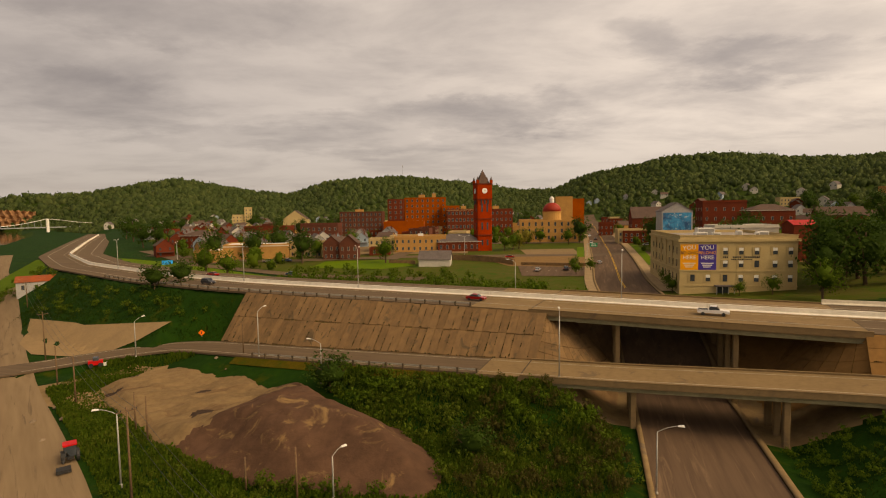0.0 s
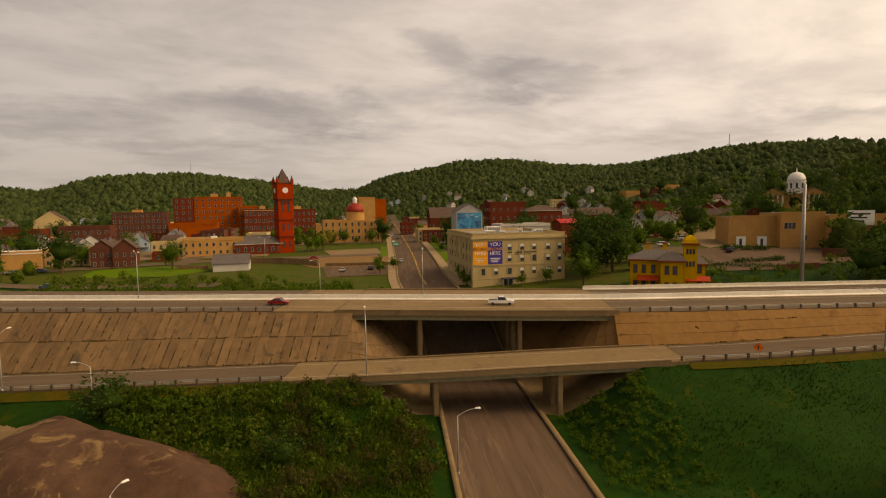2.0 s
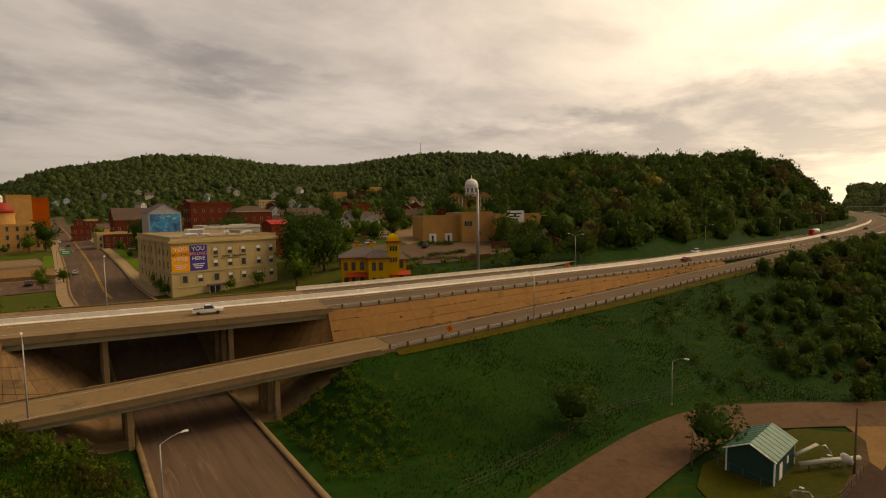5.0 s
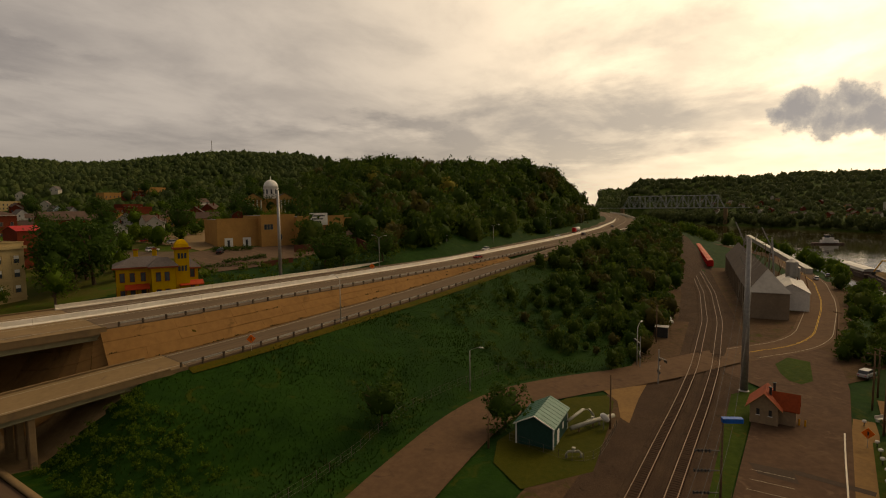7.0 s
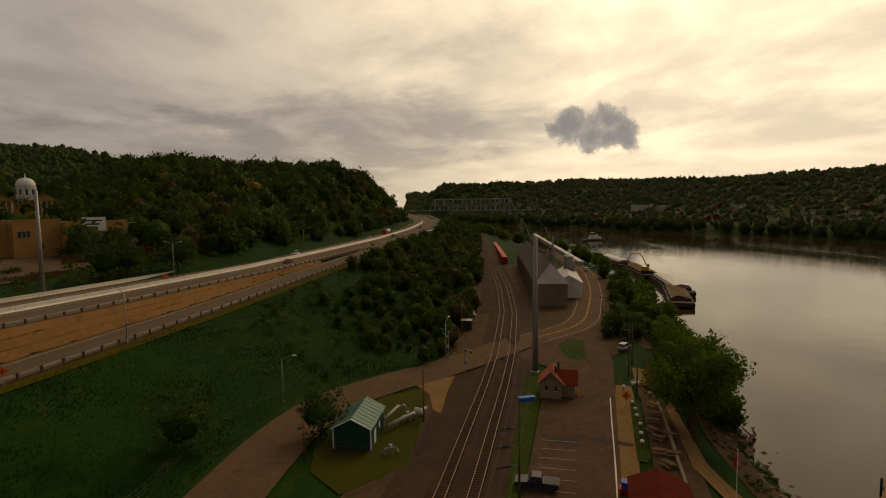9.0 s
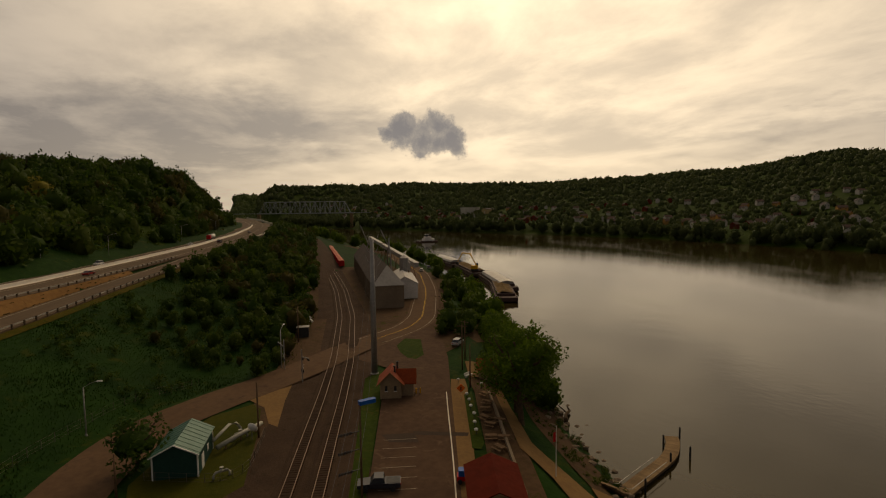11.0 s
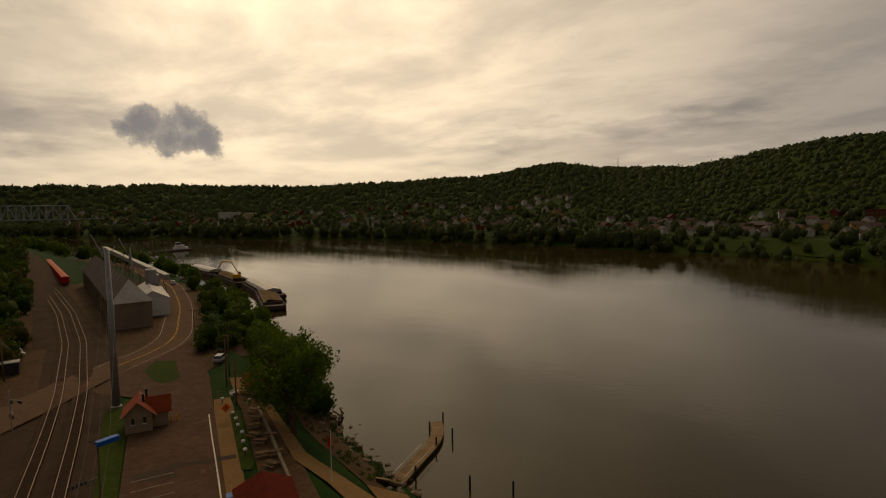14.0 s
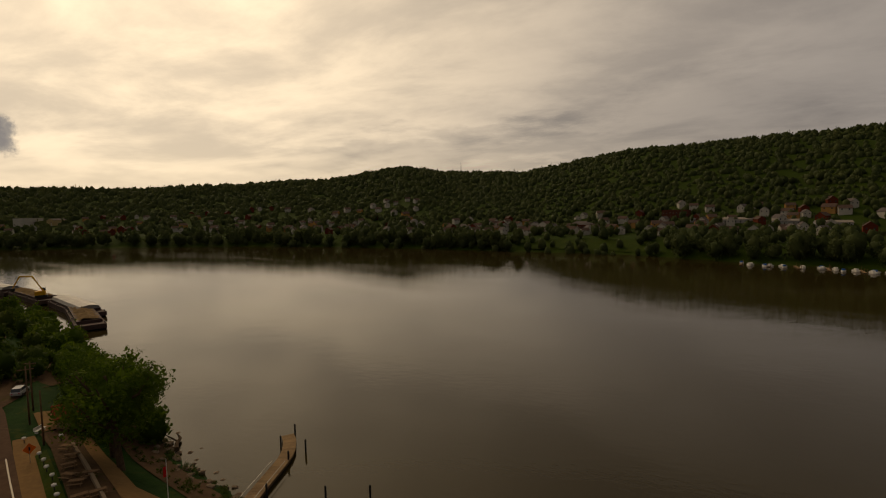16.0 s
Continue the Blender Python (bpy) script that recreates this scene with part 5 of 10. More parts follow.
def street_lamp(x, y, z, h, arms, label="grey steel street lamp with a curved arm", reach=2.2):
    top = thing("street_lamp", pose(x, y, z), label, "street lamp", "street lamps")
    part("pole", Shape().tube([(0, 0, -0.3), (0, 0, h * 0.5), (0, 0, h - 0.9)], [0.13, 0.11, 0.08]), GREYPOLE, top, smooth_faces=True)
    part("base", Shape().lathe([(0.22, -0.3), (0.22, 0.25), (0.15, 0.4)], 10), GREYPOLE, top)
    for a in arms:
        ca, sa = math.cos(radians(a)), math.sin(radians(a))
        arc = [(ca * reach * u, sa * reach * u, h - 0.9 + 0.9 * math.sin(u * math.pi / 2)) for u in (0, 0.25, 0.5, 0.75, 1)]
        arm = part("arm", Shape().tube(arc, 0.05, 6), GREYPOLE, top)
        head = Shape().add([(-0.45, -0.14, -0.05), (0.4, -0.2, -0.05), (0.4, 0.2, -0.05), (-0.45, 0.14, -0.05), (-0.35, -0.08, 0.12), (0.3, -0.12, 0.15), (0.3, 0.12, 0.15), (-0.35, 0.08, 0.12)],
                           [(0, 3, 2, 1), (4, 5, 6, 7), (0, 1, 5, 4), (1, 2, 6, 5), (2, 3, 7, 6), (3, 0, 4, 7)])
        part("lamp_head", head, WHITE, top, "pale lamp head", pose(ca * (reach + 0.3), sa * (reach + 0.3), h, 0, 0, a))
    return top


street_lamp(26.3, 66.5, 0, 9.2, [-10], reach=2.6)
street_lamp(19.0, 91.6, 7.3, 12.0, [80])
street_lamp(-42.5, 116.0, 5.0, 11.0, [70])
street_lamp(-76.0, 126.0, 2.6, 9.5, [70])
street_lamp(105.5, 60.2, 10.8, 10.5, [70])
street_lamp(98.1, 27.8, 0.5, 9.0, [-100])
street_lamp(-15.2, 65.6, 0.2, 6.6, [40], reach=1.4)
street_lamp(-45.2, 69.8, 0, 11.0, [200])
street_lamp(-25.5, 103, 3, 9.0, [170])
for x, y in ((38, 117.2), (-25, 145), (-63, 162), (-92, 179), (-128, 204)):
    street_lamp(x, y, 16.4, 11.0, [110, -70] if x < 0 else [70], "tall grey highway lamp on the median barrier")
for x, y, z in ((170, 81, 15.5), (262, 61.5, 15.8), (350, 44, 16.8), (420, 30, 18)):
    street_lamp(x, y, z, 11.0, [70, 250], "tall grey twin-arm highway lamp", 3.0)
street_lamp(125.4, -3.6, 0, 10.0, [-20])
street_lamp(225, 74, 14.5, 9, [200])
street_lamp(20.3, 163, 9, 12.5, [160])
street_lamp(8, 270, 13, 11, [0, 180])


def utility_pole(x, y, h, cross=(), turn=0.0, z=None, wood=True, r=0.17, label="weathered brown wooden utility pole"):
    z = gz(x, y) if z is None else z
    top = thing("utility_pole", pose(x, y, z, 0, 0, turn), label, "utility pole", "utility poles")
    part("pole", Shape().tube([(0, 0, -0.3), (0, 0, h)], [r, r * 0.65]), WOODPOLE if wood else GREYPOLE, top, smooth_faces=True)
    for k in cross:
        arm = part("crossarm", Shape().box(-1.2, -0.06, k - 0.07, 1.2, 0.06, k + 0.07, bevel=0.02), WOODPOLE, top)
        for u in (-1.1, -0.65, 0.65, 1.1):
            part("insulator", Shape().lathe([(0.05, 0), (0.08, 0.08), (0.04, 0.2)], 8), BLACK, arm, m=pose(u, 0, k + 0.07))
    return top


pole = utility_pole(64.2, -10.9, 13.0, (), 14, label="brown utility pole with a blue box and black insulator arms")
part("blue_box", Shape().box(-0.35, -2.1, 12.6, 0.35, 0.1, 13.1, bevel=0.08), BLUE, pole, "faded blue metal box")
for z in (9.3, 7.0, 4.4):
    arm = part("bracket_arm", Shape().box(-0.06, 0.2, z - 0.04, 0.06, 2.9, z + 0.04), BLACK, pole)
    for u in (1.3, 1.7, 2.1, 2.5, 2.9):
        part("insulator", Shape().lathe([(0.06, -0.22), (0.15, -0.1), (0.06, 0), (0.15, 0.08), (0.05, 0.2)], 8), BLACK, arm, m=pose(0, u, z))
utility_pole(88.8, 1.4, 9.2)
utility_pole(76.4, 18.8, 5.8)
utility_pole(111, -42.4, 10.5, (9.9,), 60)
utility_pole(99, -39.5, 9.0)
utility_pole(150, -9, 10.0)
utility_pole(118.5, -46, 9.5, (9.0,), 30)
utility_pole(158, -52, 9, (8.6,), 30)
for x, y, h in ((-40.7, 64.8, 13), (-74, 102, 9.5), (-102, 131, 13), (-85, 112, 9), (-53.7, 87.8, 7.0), (-49.7, 84.3, 7.5), (-20, 66, 7), (-27.6, 68.6, 4.5), (-47.5, 120, 8)):
    utility_pole(x, y, h, (h - 0.6,) if h > 12 else (), 45)
mono = thing("transmission_pole", pose(114.9, -23.0, 0), "tall grey steel transmission monopole beside the crossing", "transmission pole")
part("shaft", Shape().tube([(0, 0, -0.3), (0, 0, 15), (0, 0, 30)], [0.72, 0.58, 0.42], 12), STEEL, mono, smooth_faces=True)
part("base_flange", Shape().lathe([(0.95, -0.2), (0.95, 0.15), (0.75, 0.3)], 14), STEEL, mono)
for z, a in ((29.3, 60), (27.0, 60), (24.8, 60), (29.3, 240), (27.0, 240)):
    part("arm", Shape().tube([(0, 0, z - 0.3), (1.0 * math.cos(radians(a)), 1.0 * math.sin(radians(a)), z + 0.4), (1.5 * math.cos(radians(a)), 1.5 * math.sin(radians(a)), z + 1.6)], [0.1, 0.08, 0.05], 6), STEEL, mono)
mono2 = thing("transmission_pole", pose(135, 97, gz(135, 97)), "tall grey steel monopole behind the highway barrier", "transmission pole")
part("shaft", Shape().tube([(0, 0, -0.3), (0, 0, 27)], [0.55, 0.36], 12), STEEL, mono2, smooth_faces=True)
part("base_flange", Shape().lathe([(0.8, -0.2), (0.8, 0.15), (0.6, 0.3)], 14), STEEL, mono2)


# ---- green shed and gas pipes ----
GREENMETAL = surface("dark_green_cladding", (0.022, 0.05, 0.04), (0.016, 0.038, 0.03), 2.0, 0.3, 0.6, 0.02)
GREENROOF = surface("green_metal_roof", (0.060, 0.115, 0.088), (0.048, 0.092, 0.070), 1.5, 0.3, 0.45, 0.02, 0.1)
shed = thing("shed", pose(78.4, 9.3, 0, 0, 0, 82) @ Matrix.Diagonal((0.94, 1.26, 1.08, 1.0)), "dark green metal shed with a lighter green gable roof", "shed")
W, D, E_, R_ = 6.2, 6.9, 3.2, 4.55
sh = Shape().add([(0, 0, -0.2), (W, 0, -0.2), (W, -D, -0.2), (0, -D, -0.2), (0, 0, E_), (W, 0, E_), (W, -D, E_), (0, -D, E_), (W / 2, 0, R_), (W / 2, -D, R_)],
                 [(0, 1, 5, 8, 4), (3, 7, 9, 6, 2), (0, 4, 7, 3), (1, 2, 6, 5), (0, 3, 2, 1)])
part("wall", sh, GREENMETAL, shed)
for s in (0, 1):
    x0, x1 = (-0.35, W / 2) if s == 0 else (W / 2, W + 0.35)
    z0, z1 = (E_ - 0.15, R_) if s == 0 else (R_, E_ - 0.15)
    slab = part("roof_slope", Shape().add([(x0, 0.35, z0 + 0.03), (x1, 0.35, z1 + 0.03), (x1, -D - 0.35, z1 + 0.03), (x0, -D - 0.35, z0 + 0.03), (x0, 0.35, z0 + 0.12), (x1, 0.35, z1 + 0.12), (x1, -D - 0.35, z1 + 0.12), (x0, -D - 0.35, z0 + 0.12)],
                              [(0, 3, 2, 1), (4, 5, 6, 7), (0, 1, 5, 4), (1, 2, 6, 5), (2, 3, 7, 6), (3, 0, 4, 7)]), GREENROOF, shed)
    for k in range(8):
        u = (k + 0.5) / 8 * (D + 0.7) - 0.35
        part("seam", Shape().tube([(x0, -u, z0 + 0.14), (x1, -u, z1 + 0.14)], 0.03, 5), GREENROOF, slab)
for x, y in ((0, 0), (W, 0), (0, -D), (W, -D)):
    part("corner_trim", Shape().box(x - 0.09, y - 0.09, -0.1, x + 0.09, y + 0.09, E_ - 0.1), WHITE, shed)
for a, b in (((-0.35, E_ - 0.1), (W / 2, R_ + 0.06)), ((W / 2, R_ + 0.06), (W + 0.35, E_ - 0.1))):
    part("barge_board", Shape().tube([(a[0], 0.36, a[1]), (b[0], 0.36, b[1])], 0.09, 4), WHITE, shed)
part("door", Shape().box(-0.06, -2.6, 0, 0.0, -1.6, 2.1), WHITE, shed)
part("window", Shape().box(-0.05, -4.8, 1.2, 0.0, -4.2, 2.1), WHITE, shed)
GASPIPE = surface("pale_gas_pipe", (0.34, 0.33, 0.28), (0.27, 0.26, 0.22), 2.0, 0.3, 0.5, 0.02)
pipes = thing("gas_pipe", pose(86, 6.5, 0), "pale grey-green gas pipes with bends on a lawn", "gas pipe")
part("main_pipe", Shape().tube([(-1.2, 0.8, 1.1), (3.0, -2.6, 1.1), (6.2, -5.6, 1.1)], 0.36, 12), GASPIPE, pipes, smooth_faces=True)
part("second_pipe", Shape().tube([(-0.4, 1.4, 1.9), (5.4, -0.6, 1.9), (6.2, -1.6, 1.7), (6.0, -2.2, 1.0), (5.6, -2.6, -0.1)], 0.24, 10), GASPIPE, pipes, smooth_faces=True)
for x, y in ((0.2, -0.3), (2.8, -2.4), (5.2, -4.6)):
    part("support", Shape().box(x - 0.15, y - 0.15, -0.1, x + 0.15, y + 0.15, 0.8), CONCRETE, pipes)
for x, y in ((89.5, 4.2), (77.0, 6.2)):
    bend = thing("pipe_bend", pose(x, y, 0, 0, 0, 110), "pale grey looped gas pipe with a valve", "gas pipe")
    part("loop", Shape().tube([(-1.1, 0, -0.1), (-1.1, 0, 0.6), (-0.8, 0, 1.0), (0.8, 0, 1.0), (1.1, 0, 0.6), (1.1, 0, -0.1)], 0.18, 8), GASPIPE, bend, smooth_faces=True)
    part("valve", Shape().lathe([(0.22, 0.9), (0.3, 1.1), (0.12, 1.3), (0.3, 1.5), (0.3, 1.56)], 10), GASPIPE, bend)
dish = thing("satellite_dish", pose(88.2, 2.4, 0, 0, 0, 60), "white round dish on a short post", "dish")
part("post", Shape().tube([(0, 0, -0.1), (0, 0, 1.6)], 0.07), STEEL, dish)
part("reflector", Shape().lathe([(0.05, 0.0), (0.5, 0.12), (0.85, 0.35), (0.87, 0.35), (0.5, 0.08), (0.05, -0.05)], 18), WHITE, dish, m=pose(0, 0, 1.9, 70, 0, 0), smooth_faces=True)


FENCEWIRE = surface("dull_fence_wire", (0.16, 0.145, 0.125), (0.11, 0.10, 0.085), 2.0, 0.3, 0.7, 0.0, 0.3)


def wire_fence(pts, h, label, step=2.6):
    rows = sampled(pts, step)
    top = thing("wire_fence", Matrix.Identity(4), label, "fence")
    z = ground_z(rows[:, 0], rows[:, 1])
    post = Shape().tube([(0, 0, -0.2), (0, 0, h)], 0.04, 6).mesh("post", FENCEWIRE)
    for (x, y, *_), q in zip(rows, z):
        part("post", post, GREYPOLE, top, m=pose(x, y, q))
    for k in (0.15, h * 0.5, h):
        part("rail", Shape().tube([(r[0], r[1], q + k) for r, q in zip(rows, z)], 0.015, 5), FENCEWIRE, top)


wire_fence([(80.4, 17.9), (77.5, 10.8), (73.7, 3.3), (91.6, 0.1)], 1.3, "grey wire fence round the gas yard")
wire_fence([(50, 41), (62, 38), (80, 36.5), (92, 33), (100, 29), (112, 24), (122, 12)], 1.4, "thin wire fence at the foot of the grassy slope")

# ---- level crossing signals ----
for x, y, a in ((114.4, -7.4, 200), (124.5, -4.2, 20)):
    sig = thing("crossing_signal", pose(x, y, 0, 0, 0, a), "tall level crossing signal with dark lamps", "crossing signal", "crossing signals")
    part("mast", Shape().tube([(0, 0, -0.1), (0, 0, 7.2)], 0.12), GREYPOLE, sig)
    part("cantilever", Shape().tube([(0, 0, 5.6), (3.4, 0, 6.0)], 0.09), GREYPOLE, sig)
    for u, z in ((0.5, 2.6), (-0.5, 2.6), (2.6, 5.6), (3.3, 5.6), (0.4, 5.2)):
        part("lamp", Shape().lathe([(0.08, -0.15), (0.3, 0.0), (0.32, 0.05)], 12), BLACK, sig, m=pose(u, 0.1, z, 90, 0, 0))
    part("crossbuck", Shape().box(-0.6, -0.03, -0.09, 0.6, 0.03, 0.09, pose(0, 0.12, 3.6, 0, 45, 0)).box(-0.6, 0.035, -0.09, 0.6, 0.07, 0.09, pose(0, 0.12, 3.6, 0, -45, 0)), WHITE, sig, "white crossed boards")
cab = thing("signal_cabinet", pose(156, -10.7, 0, 0, 0, -8), "black signal relay hut beside the track", "cabinet")
part("body", Shape().box(-1.3, -1.6, 0, 1.3, 1.6, 2.9, bevel=0.06), BLACK, cab)
part("roof", Shape().box(-1.45, -1.75, 2.9, 1.45, 1.75, 3.05), STEEL, cab)
bag = thing("rubbish_heap", pose(175, -14.5, 0, 0, 0, 10), "pale heap of wrapped sacks beside the track", "heap")
for i, (u, w, r) in enumerate(((0, 0, 0.9), (1.4, 0.3, 0.8), (0.6, 0.9, 0.7), (0.7, 0.3, 0.8), (2.3, 0.1, 0.6))):
    part("sack", Shape().lathe([(r * 0.7, 0), (r, r * 0.3), (r * 0.9, r * 0.7), (r * 0.4, r * 1.1)], 9), WHITE, bag, m=pose(u, w, 0.9 if i == 3 else 0, 5 * i, 4, 30 * i), smooth_faces=True)

# ---- little depot with a red roof ----
REDROOF = surface("red_tile_roof", (0.205, 0.058, 0.032), (0.145, 0.042, 0.025), 3.0, 0.5, 0.8, 0.1)
DEPOTWALL = surface("pale_depot_wall", (0.30, 0.235, 0.17), (0.23, 0.18, 0.135), 2.5, 0.4, 0.85, 0.1)


def gable_roof(x0, y0, x1, y1, eave, ridge, over, t=0.14, along_x=True):
    """Two roof slopes as one part each: returns two Shapes."""
    out = []
    if along_x:
        ym = (y0 + y1) / 2
        k = (ridge - eave) / (ym - y0)
        for e, s in ((y0, -1), (y1, 1)):
            a = (x0 - over, e + s * over, eave - k * over), (x1 + over, e + s * over, eave - k * over), (x1 + over, ym, ridge), (x0 - over, ym, ridge)
            v = list(a) + [(p[0], p[1], p[2] + t) for p in a]
            f = [(0, 1, 2, 3), (7, 6, 5, 4), (0, 4, 5, 1), (1, 5, 6, 2), (2, 6, 7, 3), (3, 7, 4, 0)]
            out.append(Shape().add(v, f))
    else:
        xm = (x0 + x1) / 2
        k = (ridge - eave) / (xm - x0)
        for e, s in ((x0, -1), (x1, 1)):
            a = (e + s * over, y0 - over, eave - k * over), (e + s * over, y1 + over, eave - k * over), (xm, y1 + over, ridge), (xm, y0 - over, ridge)
            v = list(a) + [(p[0], p[1], p[2] + t) for p in a]
            f = [(0, 1, 2, 3), (7, 6, 5, 4), (0, 4, 5, 1), (1, 5, 6, 2), (2, 6, 7, 3), (3, 7, 4, 0)]
            out.append(Shape().add(v, f))
    return out


def gable_body(x0, y0, x1, y1, eave, ridge, z0=-0.3, along_x=True):
    if along_x:
        ym = (y0 + y1) / 2
        v = [(x0, y0, z0), (x1, y0, z0), (x1, y1, z0), (x0, y1, z0), (x0, y0, eave), (x1, y0, eave), (x1, y1, eave), (x0, y1, eave), (x0, ym, ridge), (x1, ym, ridge)]
        return Shape().add(v, [(0, 1, 5, 4), (2, 3, 7, 6), (3, 0, 4, 8, 7), (1, 2, 6, 9, 5), (0, 3, 2, 1)])
    xm = (x0 + x1) / 2
    v = [(x0, y0, z0), (x1, y0, z0), (x1, y1, z0), (x0, y1, z0), (x0, y0, eave), (x1, y0, eave), (x1, y1, eave), (x0, y1, eave), (xm, y0, ridge), (xm, y1, ridge)]
    return Shape().add(v, [(0, 1, 5, 8, 4), (1, 2, 6, 5), (2, 3, 7, 9, 6), (3, 0, 4, 7), (0, 3, 2, 1)])


depot = thing("depot_hut", pose(98.6, -20.5, 0, 0, 0, -17) @ Matrix.Diagonal((0.82, 0.92, 1.0, 1.0)), "small pale brick depot with red cross-gabled roof", "depot")
part("wall", gable_body(0.3, -4.6, 7.0, -0.2, 3.3, 5.2), DEPOTWALL, depot)
for s in gable_roof(0.3, -4.6, 7.0, -0.2, 3.3, 5.3, 0.7):
    part("roof_slope", s, REDROOF, depot)
part("wing_wall", gable_body(2.0, -7.2, 5.4, -4.0, 3.2, 4.9, along_x=False), DEPOTWALL, depot)
for s in gable_roof(2.0, -7.2, 5.4, -4.0, 3.2, 5.0, 0.6, along_x=False):
    part("roof_slope", s, REDROOF, depot)
for y in (-3.4, -1.5):
    w = part("window", Shape().box(0.22, y - 0.25, 1.6, 0.3, y + 0.25, 2.6), BLACK, depot)
    part("sill", Shape().box(0.12, y - 0.35, 1.5, 0.3, y + 0.35, 1.6), WHITE, w)
part("gable_trim", Shape().tube([(-0.42, -5.3, 2.75), (-0.42, -2.4, 5.35), (-0.42, 0.5, 2.75)], 0.1, 4), TAN, depot, "tan gable boards")
for x, y in ((2.6, -3.2), (6.2, -3.6)):
    ch = part("chimney", Shape().box(x - 0.2, y - 0.2, 4.2, x + 0.2, y + 0.2, 5.9, bevel=0.04), BLACK, depot)
    part("cap", Shape().box(x - 0.28, y - 0.28, 5.9, x + 0.28, y + 0.28, 6.02), BLACK, ch)
for y in (-7.6, -8.4):
    b = thing("bollard", pose(99.2 + (y + 8) * 0.3, -20.5 + y, 0), "yellow traffic bollard by the depot", "bollard", "bollards")
    part("post", Shape().tube([(0, 0, -0.1), (0, 0, 1.1), (0, 0, 1.18)], [0.14, 0.14, 0.06], 10), YELLOWP, b)

# ---- storage hall and works ----
HALLROOF = surface("dark_shingle_roof", (0.10, 0.085, 0.075), (0.07, 0.06, 0.055), 1.5, 0.15, 0.9, 0.1)
HALLWALL = surface("tan_block_wall", (0.22, 0.18, 0.14), (0.17, 0.14, 0.11), 1.5, 0.2, 0.9, 0.1)
hall = thing("storage_hall", pose(188.6, -43.7, 0, 0, 0, -6.5), "long storage hall with dark roof and pale hipped end", "storage hall")
part("wall", Shape().box(0, -5.6, -0.3, 128, 5.6, 8.4), HALLWALL, hall)
part("hip_end", Shape().add([(-0.4, -6.0, 8.3), (-0.4, 6.0, 8.3), (4.5, 0, 15.3), (-0.4, -6.0, 8.5), (-0.4, 6.0, 8.5), (4.5, 0, 15.5)], [(0, 1, 2), (5, 4, 3), (0, 3, 4, 1), (1, 4, 5, 2), (2, 5, 3, 0)]), surface("pale_end_roof", (0.50, 0.47, 0.42), (0.40, 0.37, 0.33), 1.0, 0.2, 0.7, 0.05), hall, "pale metal hipped roof end")
for s in (-1, 1):
    part("roof_slope", Shape().add([(-0.4, s * 6.0, 8.3), (128.5, s * 6.0, 8.3), (128.5, 0, 15.3), (4.5, 0, 15.3), (-0.4, s * 6.0, 8.5), (128.5, s * 6.0, 8.5), (128.5, 0, 15.5), (4.5, 0, 15.5)],
                                   [(0, 1, 2, 3), (7, 6, 5, 4), (0, 4, 5, 1), (1, 5, 6, 2), (2, 6, 7, 3), (3, 7, 4, 0)]), HALLROOF, hall)
for i in range(14):
    part("buttress", Shape().box(4 + i * 9, 5.6, -0.2, 4.7 + i * 9, 6.1, 8.2), HALLWALL, hall)
annex = thing("white_annex", pose(206, -52.5, 0, 0, 0, -12), "low white metal annex beside the storage hall", "annex")
for i in range(3):
    part("bay", gable_body(i * 13, -7, i * 13 + 12, 3.2, 6.2 - i * 0.3, 9.0 - i * 0.3), WHITE, annex)
    for s in gable_roof(i * 13, -7, i * 13 + 12, 3.2, 6.2 - i * 0.3, 9.0 - i * 0.3, 0.3):
        part("roof_slope", s, surface("white_sheet_roof", (0.55, 0.53, 0.49), (0.40, 0.38, 0.35), 1.0, 0.2, 0.6, 0.05), annex)
for x, y, h in ((232, -61, 14), (240, -64, 11)):
    silo = thing("hopper_tower", pose(x, y, 0), "dark steel hopper tower with legs", "hopper tower", "hopper towers")
    for a, b in ((-1.5, -1.5), (1.5, -1.5), (1.5, 1.5), (-1.5, 1.5)):
        part("leg", Shape().box(a - 0.15, b - 0.15, -0.2, a + 0.15, b + 0.15, h * 0.6), RUST, silo)
    part("hopper", Shape().lathe([(0.5, h * 0.45), (2.1, h * 0.62), (2.1, h), (0.3, h + 1.2)], 12), STEEL, silo)
conv = thing("conveyor", pose(250, -72, 0, 0, 0, -5), "long grey covered conveyor gantry on trestles", "conveyor")
part("gallery", Shape().box(0, -1.1, -1.0, 205, 1.1, 1.2, pose(0, 0, 8.2, 0, -0.6, 0)), STEEL, conv)
part("roof", Shape().box(0, -1.3, 1.2, 205, 1.3, 1.4, pose(0, 0, 8.2, 0, -0.6, 0)), GASPIPE, conv)
for i in range(9):
    part("trestle", Shape().tube([(12 + i * 22, -2.2, -0.2), (12 + i * 22, 0, 8.3 + i * 0.23), (12 + i * 22, 2.2, -0.2)], 0.2, 6), RUST, conv)
for k, (x, y) in enumerate(((300, -70), (318, -62))):
    der = thing("derrick", pose(x, y, 0, 0, 0, 20 * k), "steel A-frame derrick at the works", "derrick", "derricks")
    part("left_leg", Shape().tube([(-6, 0, -0.2), (0, 0, 19)], 0.35, 6), STEEL, der)
    part("right_leg", Shape().tube([(6, 0, -0.2), (0, 0, 19)], 0.35, 6), STEEL, der)
    part("boom", Shape().tube([(0, 0, 14), (3, 4, 24 + k * 2)], 0.3, 6), STEEL, der)
    part("brace", Shape().tube([(-3.3, 0, 9), (3.3, 0, 9)], 0.2, 6), STEEL, der)


